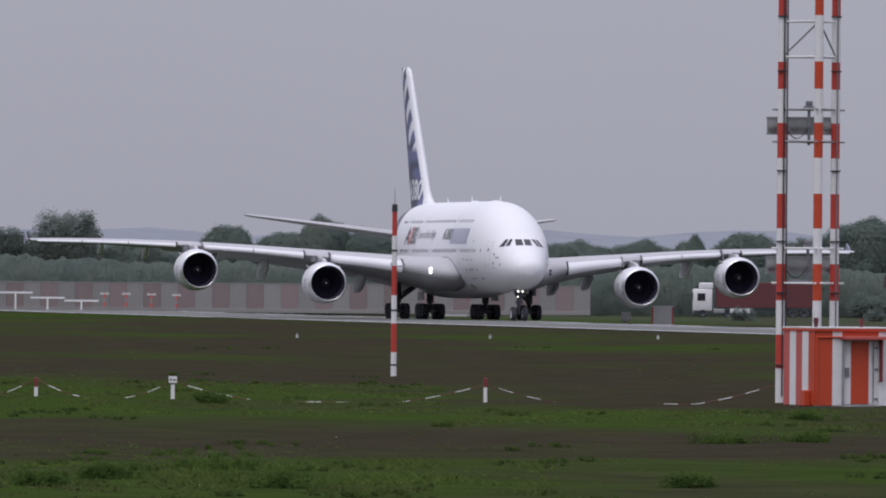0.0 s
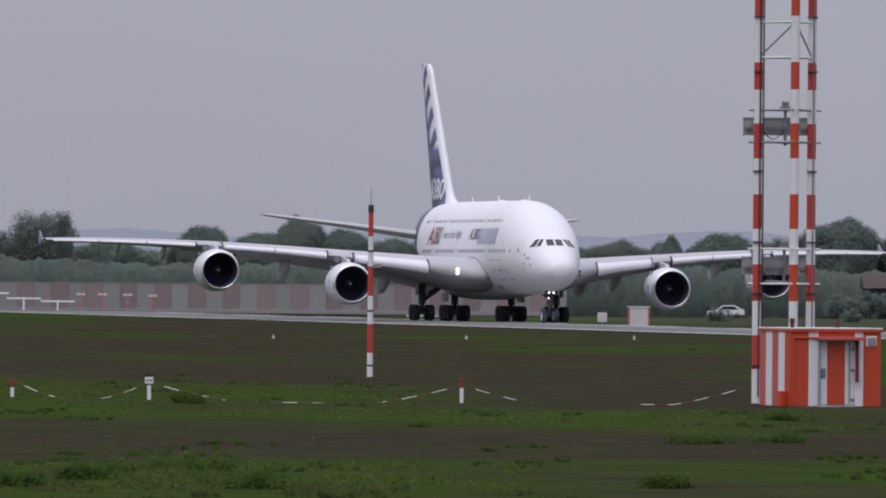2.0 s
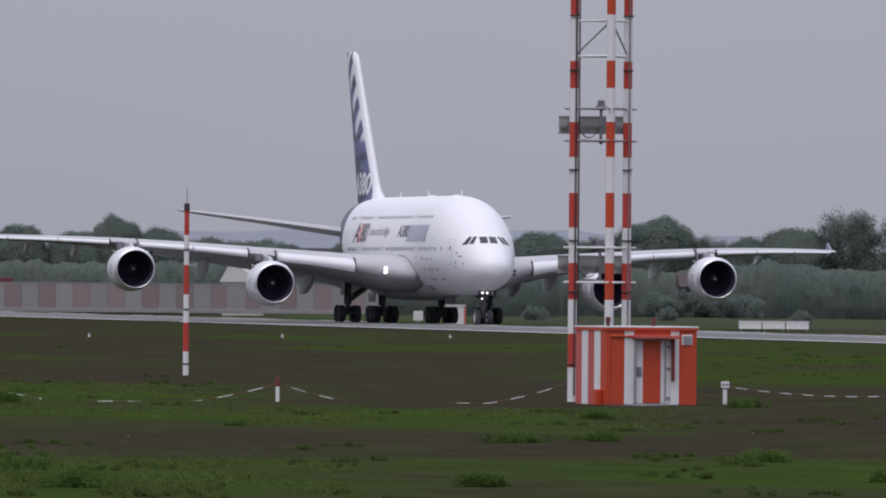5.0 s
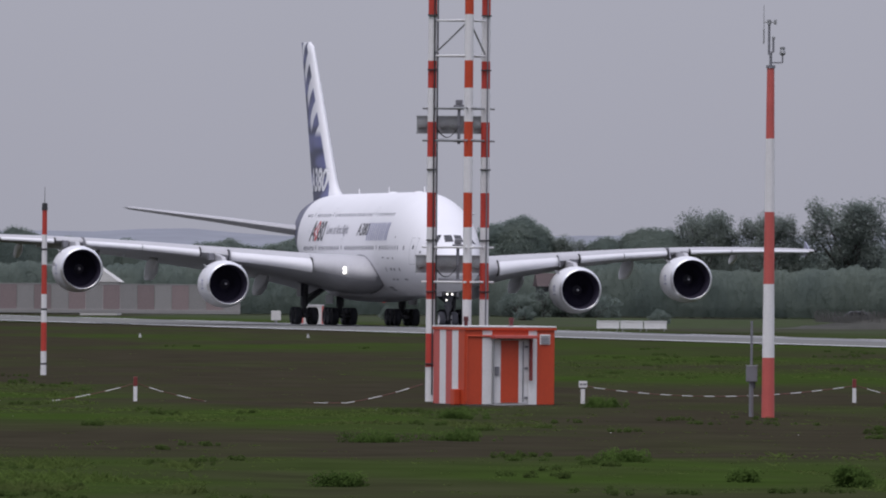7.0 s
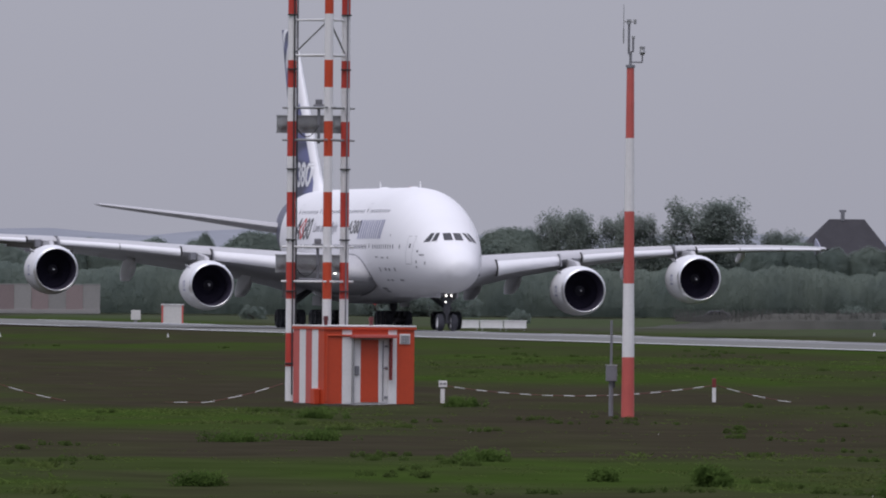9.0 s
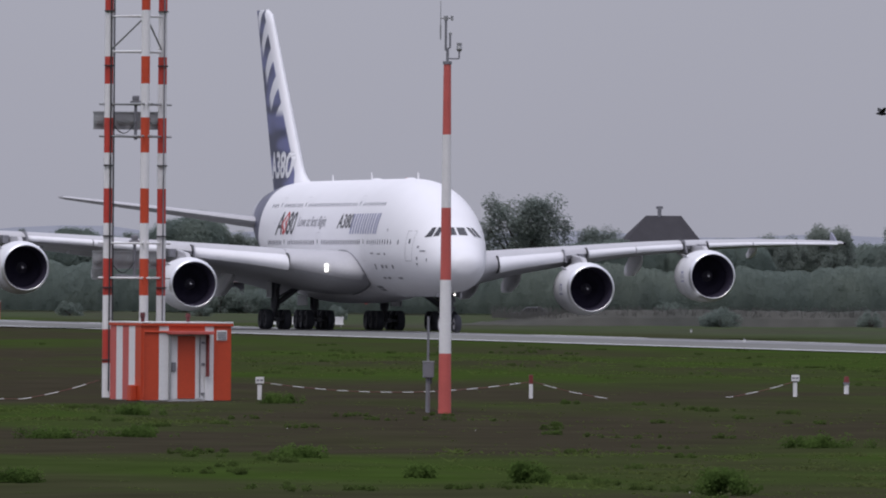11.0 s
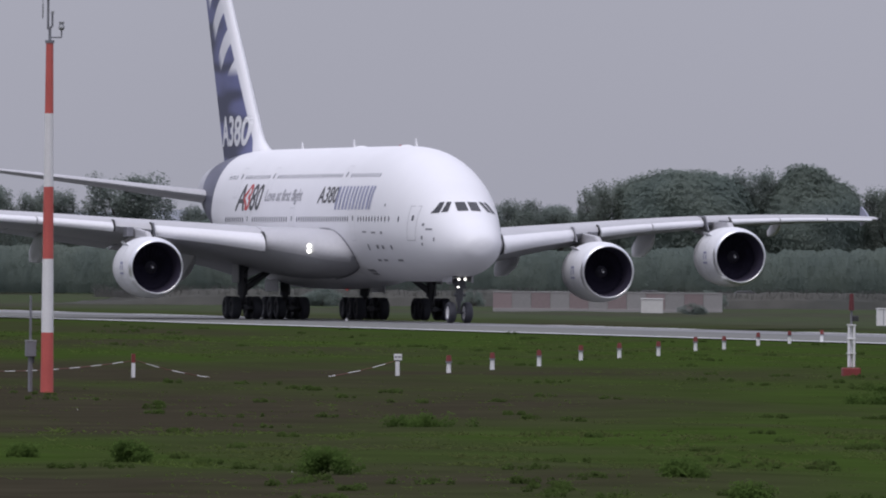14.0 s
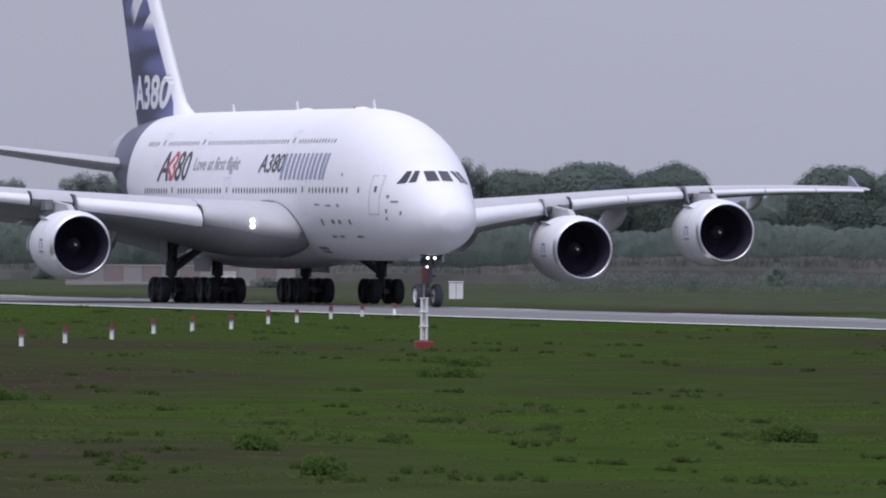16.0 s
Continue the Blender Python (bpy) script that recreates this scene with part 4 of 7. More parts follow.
def build_fuselage(plane):
    rings = []
    for x, zb, zt, hw, zw in FUS:
        ring = []
        for k in range(72):
            a = 2 * math.pi * k / 72
            c, s = math.cos(a), math.sin(a)
            e = 2.12 if s > 0 else 2.0
            y = hw * math.copysign(abs(c) ** (2 / e), c)
            z = zw + (zt - zw if s > 0 else zw - zb) * math.copysign(abs(s) ** (2 / e), s)
            ring.append((x, y, z))
        rings.append(ring)
    body = part("fuselage", lofted(rings), M_FUSELAGE, plane, "white double-deck fuselage with a slate blue tail", True)
    # belly fairing between the wings
    rings = []
    for k in range(25):
        s = k / 24
        x = 19.0 + 29.0 * s
        f = math.sin(math.pi * min(max(s, 0.01), 0.99)) ** 0.42
        rings.append([(x, 3.80 * f * math.copysign(abs(math.cos(a)) ** 0.8, math.cos(a)), 3.50 + (1.56 if math.sin(a) < 0 else 1.9) * f * math.copysign(abs(math.sin(a)) ** 0.75, math.sin(a))) for a in [2 * math.pi * j / 40 for j in range(40)]])
    part("belly_fairing", lofted(rings), M_WHITE, body, "bulging white belly fairing", True)
    # cockpit windows
    panes = [((0.07, 6.88), (0.74, 6.85), (0.68, 7.39), (0.07, 7.41)), ((1.26, 6.80), (1.58, 6.76), (1.08, 7.40), (0.84, 7.41)), ((1.68, 6.74), (2.06, 6.68), (1.46, 7.36), (1.20, 7.40))]
    for s in (-1, 1):
        for q in panes:
            bm = bmesh.new()
            g = []
            for j in range(6):
                for i in range(6):
                    u, v = i / 5, j / 5
                    y = (q[0][0] * (1 - u) + q[1][0] * u) * (1 - v) + (q[3][0] * (1 - u) + q[2][0] * u) * v
                    z = (q[0][1] * (1 - u) + q[1][1] * u) * (1 - v) + (q[3][1] * (1 - u) + q[2][1] * u) * v
                    g.append(bm.verts.new((nose_x(y, z) - 0.025, s * (y + 0.012), z + 0.012)))
            for j in range(5):
                for i in range(5):
                    bm.faces.new((g[j * 6 + i], g[j * 6 + i + 1], g[j * 6 + i + 7], g[j * 6 + i + 6]))
            part("cockpit_window", bm, M_GLASS, body, "dark cockpit window pane", True)
    # cabin windows: one shared pane
    bm = bmesh.new()
    box(bm, -0.12, 0.12, -0.03, 0.008, -0.19, 0.19)
    bmesh.ops.bevel(bm, geom=[e for e in bm.edges if abs((e.verts[0].co - e.verts[1].co).y) > 0.03], offset=0.08, segments=3, affect="EDGES")
    pane = bm_mesh("window_pane", bm, M_PANE)
    for side in (-1, 1):
        for z, groups in ((6.35, ((7.8, 7.8, 1), (9.3, 15.6, 11), (18.15, 30.4, 23), (33.0, 41.5, 16), (44.0, 48.9, 10))), (9.08, ((13.2, 19.7, 13), (22.0, 37.6, 30), (39.8, 45.7, 12), (48.2, 50.3, 5)))):
            for x0, x1, n in groups:
                for k in range(n):
                    x = x0 + (x1 - x0) * k / max(1, n - 1)
                    y, dy = half_at(x, z), half_at(x, z + 0.2) - half_at(x, z - 0.2)
                    tilt = math.degrees(math.atan2(-dy, 0.4))
                    m = pose(x, side * (y + 0.004), z, side * tilt, 0, 0) if side > 0 else pose(x, side * (y + 0.004), z, -tilt, 0, 180)
                    part("cabin_window", pane, None, body, at=m if z < 8 else m @ Matrix.Diagonal((0.8, 1, 0.84, 1)))
        # doors as thin seams with a small pane
        for x, z0, z1, wd in ((5.9, 5.0, 7.15, 1.1), (16.9, 5.0, 7.1, 1.1), (31.7, 5.0, 7.1, 1.1), (42.8, 5.0, 7.1, 1.1), (20.85, 7.75, 9.7, 1.0), (38.7, 7.75, 9.7, 1.0), (46.9, 7.75, 9.7, 1.0)):
            bm = bmesh.new()
            for a0, b0, a1, b1 in ((-wd / 2, z0, wd / 2, z0 + 0.04), (-wd / 2, z1 - 0.04, wd / 2, z1), (-wd / 2, z0, -wd / 2 + 0.04, z1), (wd / 2 - 0.04, z0, wd / 2, z1)):
                zs = np.linspace(b0, b1, 9)
                cols = [[bm.verts.new((x + a, side * (half_at(x + a, z) + 0.018), z)) for z in zs] for a in (a0, a1)]
                for j in range(8):
                    bm.faces.new((cols[0][j], cols[1][j], cols[1][j + 1], cols[0][j + 1]))
            d = part("door_seam", bm, M_SEAM if x < 8 else M_SEAMPALE, body, "grey outline of a cabin door")
            bm = bmesh.new()
            zc = z0 + 1.4
            q = [bm.verts.new((x + a, side * (half_at(x + a, zc + b) + 0.02), zc + b)) for a, b in ((-0.11, -0.16), (0.11, -0.16), (0.11, 0.16), (-0.11, 0.16))]
            bm.faces.new(q)
            part("door_window", bm, M_PANE, body)
        # words on the side
        for text, xa, z0, ln, ht, sh, ink in (("A", 46.3, 6.92, 2.35, 1.72, 0.22, M_INK), ("<", 44.35, 7.05, 1.0, 1.4, 0.0, M_INKRED), ("3", 43.75, 6.92, 1.25, 1.72, 0.22, M_INKRED), ("80", 42.6, 6.92, 2.75, 1.72, 0.22, M_INK),
                                              ("Love at first flight", 39.0, 7.28, 9.2, 1.0, 0.22, M_INKPALE), ("A380", 25.9, 7.35, 4.7, 1.05, 0.22, M_INK)):
            for one in islands(on_side(letters(text, 1.0, sh), xa, z0, ln, ht, side)):
                part("letter", one, ink, body)
        for k, (a0, a1) in enumerate(((0.0, 0.42), (0.85, 1.25), (1.7, 2.1), (2.5, 2.9), (3.35, 3.7), (4.1, 4.5), (4.95, 5.3), (5.7, 6.1), (6.5, 6.9), (7.35, 7.75), (8.0, 8.35))):   # the maker's name as plain slanted bars
            bm = bmesh.new()
            bms = [bm.verts.new((a, b, 0)) for a, b in ((a0, 0), (a1, 0), (a1, 1.45), (a0, 1.45))]
            bm.faces.new(bms)
            for j in range(1, 7):
                bmesh.ops.bisect_plane(bm, geom=bm.verts[:] + bm.edges[:] + bm.faces[:], plane_co=(0, 1.45 * j / 7, 0), plane_no=(0, 1, 0))
            for v in bm.verts:
                x = 21.5 - v.co.x - 0.2 * (v.co.y) if side > 0 else 21.5 - 8.35 + v.co.x
                z = 6.95 + v.co.y
                v.co = Vector((x, side * (half_at(x, z) + 0.02), z))
            part("maker_name_bar", bm, M_INKBLUE, body)
        # small ports, drains and marks on the forward side
        for x, z, w, h in ((14.2, 5.55, 0.9, 0.10), (12.2, 5.5, 0.9, 0.10), (10.6, 5.5, 0.35, 0.16), (14.0, 4.6, 0.3, 0.35), (12.0, 4.62, 0.5, 0.22), (10.9, 4.6, 0.4, 0.22), (9.3, 4.6, 0.3, 0.26), (13.2, 3.8, 0.8, 0.12), (11.8, 3.8, 0.8, 0.12),
                           (8.9, 3.8, 0.9, 0.12), (4.6, 6.0, 0.25, 0.16), (3.9, 5.72, 0.7, 0.10), (4.6, 5.2, 0.2, 0.22), (3.2, 5.1, 0.16, 0.22), (4.6, 4.8, 0.2, 0.16), (10.2, 7.2, 0.2, 0.16), (17.5, 3.15, 1.6, 0.16), (17.8, 2.95, 1.4, 0.14)):
            bm = bmesh.new()
            q = [bm.verts.new((x + a * w / 2, side * (half_at(x + a * w / 2, z + b * h / 2) + 0.02), z + b * h / 2)) for a, b in ((-1, -1), (1, -1), (1, 1), (-1, 1))]
            bm.faces.new(q)
            part("skin_mark", bm, M_INKGREY, body)
    # blades and domes on the crown
    for x, ht in ((15.0, 0.5), (29.7, 0.5), (42.4, 0.42)):
        zt = fus(x)[1]
        part("blade_aerial", lofted([[(x - 0.2, -0.03, zt - 0.1), (x + 0.25, -0.03, zt - 0.1), (x + 0.25, 0.03, zt - 0.1), (x - 0.2, 0.03, zt - 0.1)], [(x + 0.12, -0.02, zt + ht), (x + 0.3, -0.02, zt + ht), (x + 0.3, 0.02, zt + ht), (x + 0.12, 0.02, zt + ht)]]), M_WHITE, body, "white blade aerial")
    for x, ln in ((17.4, 1.3), (28.0, 1.2)):
        zt = fus(x)[1]
        rings = [[(x + ln * (s - 0.5), 0.4 * f * math.cos(a), zt - 0.07 + 0.15 * f * math.sin(a)) for a in [2 * math.pi * j / 16 for j in range(16)]] for s, f in ((0, 0.05), (0.1, 0.7), (0.3, 1), (0.7, 1), (0.9, 0.7), (1, 0.05))]
        part("aerial_dome", lofted(rings), M_WHITE, body, "low white aerial fairing", True)
    for x, z in ((18.8, fus(18.8)[1] + 0.02), (31.2, 1.93)):
        bm = bmesh.new()
        bmesh.ops.create_uvsphere(bm, u_segments=14, v_segments=8, radius=0.065, matrix=Matrix.Translation((x, 0, z)))
        part("beacon", bm, M_BEACON if z > 5 else M_REDLAMP, body, "small red beacon", True)
    # landing lights in the wing roots
    for s in (-1, 1):
        bm = bmesh.new()
        for dz in (-0.16, 0.16):
            bmesh.ops.create_uvsphere(bm, u_segments=14, v_segments=8, radius=0.14, matrix=pose(19.62, s * 5.62, 4.49 + dz))
        part("landing_light", bm, M_LAMP if s > 0 else M_PANE, body, "lit landing light in the wing root" if s > 0 else "unlit landing light in the wing root", True)
    return body


def build_tail(plane):
    prof = lambda z: (float(np.interp(z, [10.0, 10.9, 12.0, 24.05], [50.5, 51.9, 53.2, 64.3])), float(np.interp(z, [10.0, 24.05], [62.4, 69.2])))
    rings = []
    for z in [9.4, 10.3, 10.8, 11.2, 11.6, 12.2, 13.5, 15, 17, 19, 21, 23, 23.7, 24.05]:
        x0, x1 = prof(z)
        if z < 11.6:
            x0 -= 1.9 * ((11.6 - z) / 1.2) ** 1.5
        if z > 23.5:
            x0 += 0.9 * ((z - 23.5) / 0.55) ** 2
        ch = x1 - x0
        th = 0.115 * ch * (0.55 if z > 24 else 1)
        rings.append([(x0 + x * ch, t * th, z) for x, t, c in FOIL])
    fin = part("fin", lofted(rings), M_FIN, plane, "tall slate blue and white tail fin", True)
    for s in (-1, 1):
        bm = letters("A380", 1.0, 0.12, 1.0, 0.03)
        xs = [v.co.x for v in bm.verts]; ys = [v.co.y for v in bm.verts]
        ln, ht = 8.7, 2.05
        for v in bm.verts:
            a, b = (v.co.x - min(xs)) / (max(xs) - min(xs)) * ln, (v.co.y - min(ys)) / (max(ys) - min(ys)) * ht
            z = 11.2 + b
            x = 62.7 - a if s > 0 else 62.7 - ln + a
            x0, x1 = prof(z)
            q = min(max((x - x0) / (x1 - x0), 0.002), 0.99)
            th = 0.115 * (x1 - x0) * 5 * (0.2969 * math.sqrt(q) - 0.126 * q - 0.3516 * q * q + 0.2843 * q ** 3 - 0.1036 * q ** 4)
            v.co = Vector((x, s * (th + 0.025), z))
        for one in islands(bm):
            part("letter", one, M_INKWHITE, fin)
    for s in (-1, 1):
        rings = []
        for y, xl, ch, z, th in ((0.6, 56.2, 9.4, 7.75, 0.95), (3.0, 58.4, 8.2, 8.05, 0.82), (8.0, 62.4, 5.9, 8.75, 0.55), (13.0, 66.0, 4.0, 9.38, 0.36), (14.8, 67.2, 3.1, 9.6, 0.26), (15.15, 67.8, 2.3, 9.65, 0.14)):
            rings.append([(xl + x * ch, s * y, z + t * th) for x, t, c in FOIL])
        part("tailplane", lofted(rings), M_GREYPAINT, plane, "grey swept tailplane", True)


aircraft = thing("airliner", pose(C0.x, C0.y, 0, 0, 0, HEAD + 180), "white four-engined double-deck airliner rolling on the runway", "aircraft")
build_fuselage(aircraft)
build_tail(aircraft)
for sd in (-1, 1):
    build_wing(aircraft, sd)
    build_engine(aircraft, sd, 23.5, 14.68, 3.21)
    build_engine(aircraft, sd, 30.55, 25.58, 4.25)
build_gear(aircraft)

# ---------------- airfield things ----------------
def stand(x, y, turn=0.0, dz=0.0):
    return pose(x, y, ground_z(x, y) + dz, 0, 0, turn)


def banded(parent, name, x, y, edges, r0, r1, colours, seg=16, label=""):
    """A round pole painted in bands: one part a band."""
    top = edges[-1]
    for k in range(len(edges) - 1):
        z0, z1 = edges[k], edges[k + 1]
        bm = bmesh.new()
        rod(bm, (x, y, z0 - (0.12 if k == 0 else 0)), (x, y, z1), r0 + (r1 - r0) * z0 / top, r0 + (r1 - r0) * z1 / top, seg)
        part(name, bm, colours[k % 2], parent, label, True)


def build_mast():
    """Three-legged red and white antenna mast."""
    m = thing("antenna_mast", stand(10.5, 346.6), "red and white banded three-legged antenna mast with panel antennas", "antenna mast")
    legs = ((0.0, 0.0), (1.10, -1.10), (1.68, 0.42))
    edges = [0, 1.07, 2.12, 3.18, 4.32, 5.42, 6.5, 7.61, 8.7, 9.75, 10.6, 12.03, 13.1, 14.2, 15.2]
    for k, (x, y) in enumerate(legs):
        banded(m, "mast_leg_band", x, y, edges, 0.142, 0.135, (M_BANDWHITE, M_ORANGE if k == 1 else M_RED))
        bm = bmesh.new()
        box(bm, x - 0.32, x + 0.32, y - 0.32, y + 0.32, -0.25, -0.04, 0.03)
        part("footing", bm, M_WALL, m, "concrete footing")
        if k != 1:
            bm = bmesh.new()
            rod(bm, (x + (0.06 if k == 0 else 0.05), y - 0.16, 0.2), (x + (0.06 if k == 0 else 0.05), y - 0.16, 14.6), 0.024 if k == 0 else 0.022, seg=8)
            if k == 0:
                rod(bm, (x + 0.165, y - 0.06, 0.2), (x + 0.165, y - 0.06, 14.6), 0.022, seg=8)
            part("cable", bm, M_DARK if k == 0 else M_STRUT, m, "dark cable run down the leg")
            for z in (1.15, 3.4, 5.0, 7.2, 10.3, 12.0):
                bm = bmesh.new()
                box(bm, x - 0.15, x + 0.17, y - 0.2, y + 0.15, z, z + 0.04, 0.01)
                part("clamp", bm, M_DARK, m)
    for z in (3.72, 4.80, 8.12, 9.12, 10.75, 11.85, 12.65, 14.0):
        for a, b in ((0, 1), (1, 2), (2, 0)):
            bm = bmesh.new()
            p, q = Vector((*legs[a], z)), Vector((*legs[b], z))
            d = (q - p).normalized() * 0.30
            if z > 10:
                d = Vector((0, 0, 0))
            rod(bm, p - d, q + d, 0.034 if z < 11 else 0.026, seg=8)
            part("rung", bm, M_GALV if 8 < z < 10 else M_BANDWHITE, m)
    for z0, z1 in ((10.75, 11.85), (12.7, 14.0)):
        for a, b in ((0, 1), (2, 1)):
            bm = bmesh.new()
            rod(bm, (*legs[a], z0), (*legs[b], z1), 0.028, seg=8)
            part("brace", bm, M_GALV, m)
    for z in (8.62, 4.28):                           # panel antennas with their fixings
        bm = bmesh.new()
        box(bm, -0.45, 1.75, 0.62, 0.80, z - 0.26, z + 0.26, 0.02)
        box(bm, -0.47, 1.77, 0.59, 0.63, z - 0.28, z - 0.24)
        box(bm, -0.47, 1.77, 0.59, 0.63, z + 0.24, z + 0.28)
        a = part("panel_antenna", bm, M_GALV, m, "long grey panel antenna")
        for x in (-0.30, 0.42, 0.75, 1.45):
            bm = bmesh.new()
            rod(bm, (x, 0.42, z), (x, 0.64, z), 0.12, seg=14)
            rod(bm, (x, 0.34, z), (x, 0.44, z), 0.05, seg=8)
            part("dipole", bm, M_GALV, a)
        bm = bmesh.new()
        rod(bm, (0.85, 0.30, z - 0.60), (0.85, 0.30, z + 0.62), 0.05, seg=10)
        box(bm, 0.68, 1.02, 0.15, 0.45, z + 0.50, z + 0.62, 0.02)
        box(bm, 0.74, 0.96, 0.18, 0.42, z + 0.62, z + 0.78, 0.03)
        rod(bm, (0.25, 0.1, z - 0.48), (1.2, 0.4, z - 0.52), 0.04, seg=8)
        part("antenna_bracket", bm, M_STRUT, a)
        bm = bmesh.new()
        tube(bm, [(0.1 + 0.75 * k / 10, 0.18, z - 0.05 - 0.35 * math.sin(math.pi * k / 10)) for k in range(11)], 0.02)
        part("cable", bm, M_DARK, a)


def build_cabin():
    """Striped equipment cabin: local x along the door side, y into the depth."""
    W, D, H, th = 2.9, 2.55, 2.45, 20.0
    c = thing("equipment_cabin", pose(11.34, 338.8, ground_z(11.3, 338.8), 0, 0, th), "orange and white striped equipment cabin beside the mast", "cabin")
    bm = bmesh.new()
    box(bm, 0.02, W - 0.02, 0.02, D - 0.02, -0.1, H - 0.08)
    part("core", bm, M_BANDWHITE, c)
    cols = (M_ORANGE, M_BANDWHITE)
    # door side: stripes left and right of the doorway
    for x0, x1, k in ((0.0, 0.54, 0), (0.545, 0.86, 1), (2.06, 2.34, 1), (2.345, W, 0)):
        bm = bmesh.new(); box(bm, x0, x1, -0.03, 0.018, 0.02, H - 0.1, 0.006)
        part("wall_stripe", bm, cols[k], c)
    bm = bmesh.new(); box(bm, 0.865, 2.055, -0.028, 0.018, 2.02, H - 0.1, 0.006)
    part("lintel", bm, M_ORANGE, c)
    bm = bmesh.new(); box(bm, 0.90, 2.02, -0.005, 0.017, 0.06, 2.0)
    d = part("door", bm, M_BANDWHITE, c, "white cabin door with an orange stripe")
    bm = bmesh.new(); box(bm, 1.16, 1.74, -0.022, -0.005, 0.07, 1.98, 0.004)
    part("door_stripe", bm, M_ORANGE, d)
    bm = bmesh.new(); box(bm, 0.96, 1.10, -0.06, -0.005, 0.90, 1.18, 0.02)
    part("lock", bm, M_STRUT, d, "dark door lock")
    for z in (0.2, 1.1, 1.75):
        bm = bmesh.new(); box(bm, 1.94, 2.05, -0.045, -0.005, z, z + 0.06, 0.01)
        part("hinge", bm, M_STRUT, d)
    bm = bmesh.new(); rod(bm, (1.88, -0.05, 0.1), (1.88, -0.05, 1.95), 0.018, seg=8)
    part("bolt_rod", bm, M_STRUT, d)
    for x, dp, z0, paint in ((0.88, 0.10, 0.05, M_GALV), (2.10, 0.20, 0.75, M_BASERED)):   # porch sides
        bm = bmesh.new(); box(bm, x - 0.025, x + 0.025, -0.03 - dp, -0.03, z0, 2.02, 0.01)
        part("porch_side", bm, paint, c, "narrow porch side panel")
    bm = bmesh.new(); box(bm, 0.80, 2.22, -0.40, -0.03, 2.03, 2.13, 0.015)
    part("porch_roof", bm, M_PINKRED, c, "pale red porch roof")
    bm = bmesh.new(); box(bm, 2.42, 2.76, -0.07, -0.03, 1.85, 2.16, 0.01)
    v = part("vent", bm, M_BANDWHITE, c, "white louvred vent")
    for k in range(5):
        bm = bmesh.new(); box(bm, 2.45, 2.73, -0.085, -0.07, 1.885 + 0.05 * k, 1.91 + 0.05 * k)
        part("slat", bm, M_STRUT, v)
    # long side in thin stripes
    n = 5
    for k in range(n):
        y0, y1 = D * k / n, D * (k + 1) / n - 0.004
        bm = bmesh.new(); box(bm, -0.03, 0.018, y0, y1, 0.02, H - 0.1, 0.006)
        part("wall_stripe", bm, (M_ORANGE if k == 0 else M_PINKRED) if k % 2 == 0 else M_BANDWHITE, c)
    for k in range(5):                               # far sides
        bm = bmesh.new(); box(bm, W - 0.018, W + 0.03, D * k / 5, D * (k + 1) / 5 - 0.004, 0.02, H - 0.1, 0.006)
        part("wall_stripe", bm, cols[k % 2], c)
        bm = bmesh.new(); box(bm, W * k / 5, W * (k + 1) / 5 - 0.004, D - 0.018, D + 0.03, 0.02, H - 0.1, 0.006)
        part("wall_stripe", bm, cols[k % 2], c)
    bm = bmesh.new(); box(bm, -0.06, W + 0.05, -0.10, D + 0.06, H - 0.085, H - 0.04, 0.01)
    part("roof", bm, M_BANDWHITE, c, "thin flat white roof")
    bm = bmesh.new(); box(bm, -0.06, W + 0.06, -0.09, D + 0.06, H - 0.17, H - 0.09, 0.01)
    part("roof_edge", bm, M_ORANGE, c)
    bm = bmesh.new(); box(bm, -0.24, -0.04, 0.30, 0.62, 0.0, 0.48, 0.02)
    part("socket_box", bm, M_ORANGE, c, "small orange socket box")
    bm = bmesh.new(); rod(bm, (0.03, -0.06, 0.1), (0.03, -0.06, 2.1), 0.03, seg=8); rod(bm, (0.03, -0.06, 2.1), (0.85, -0.06, 2.1), 0.03, seg=8)
    part("conduit", bm, M_ORANGE, c)
    for x, y, s in ((0.05, 0.1, 1.0), (1.62, 0.3, 0.9)):   # red lamps on the roof
        bm = bmesh.new(); rod(bm, (x, y, H - 0.06), (x, y, H + 0.12 * s), 0.06, seg=12)
        rod(bm, (x, y, H + 0.10), (x, y, H + 0.24 * s), 0.085, 0.07, seg=14)
        part("obstruction_lamp", bm, M_DARKRED, c, "dark red obstruction lamp", True)


def build_slim_pole():
    p = thing("marker_pole", stand(-1.9, 434.6), "slim red and white banded pole with a rod on top", "pole")
    banded(p, "pole_band", 0, 0, [0, 0.95, 2.07, 3.17, 4.32, 5.49, 6.45], 0.115, 0.095, (M_BANDWHITE, M_RED))
    for z in (0.42, 2.55, 4.88):
        bm = bmesh.new(); rod(bm, (0, 0, z), (0, 0, z + 0.07), 0.118, seg=16)
        part("strap", bm, M_DARK, p)
    bm = bmesh.new(); rod(bm, (0, 0, 6.44), (0, 0, 6.72), 0.12, 0.10, seg=16)
    part("cap", bm, M_DARK, p, "dark cap")
    bm = bmesh.new(); rod(bm, (0, 0, 6.7), (0, 0, 7.35), 0.02, 0.012, seg=8)
    part("rod", bm, M_GALV, p)
    bm = bmesh.new(); box(bm, -0.12, 0.42, -0.05, 0.05, 4.27, 4.33, 0.01); rod(bm, (0.36, 0, 4.30), (0.36, 0, 4.42), 0.05, seg=10); rod(bm, (-0.1, 0, 4.3), (-0.1, 0, 4.45), 0.04, seg=10)
    part("side_bracket", bm, M_GALV, p, "small grey side bracket")
    bm = bmesh.new(); box(bm, -0.25, 0.25, -0.25, 0.25, -0.25, -0.06, 0.02)
    part("footing", bm, M_WALL, p)


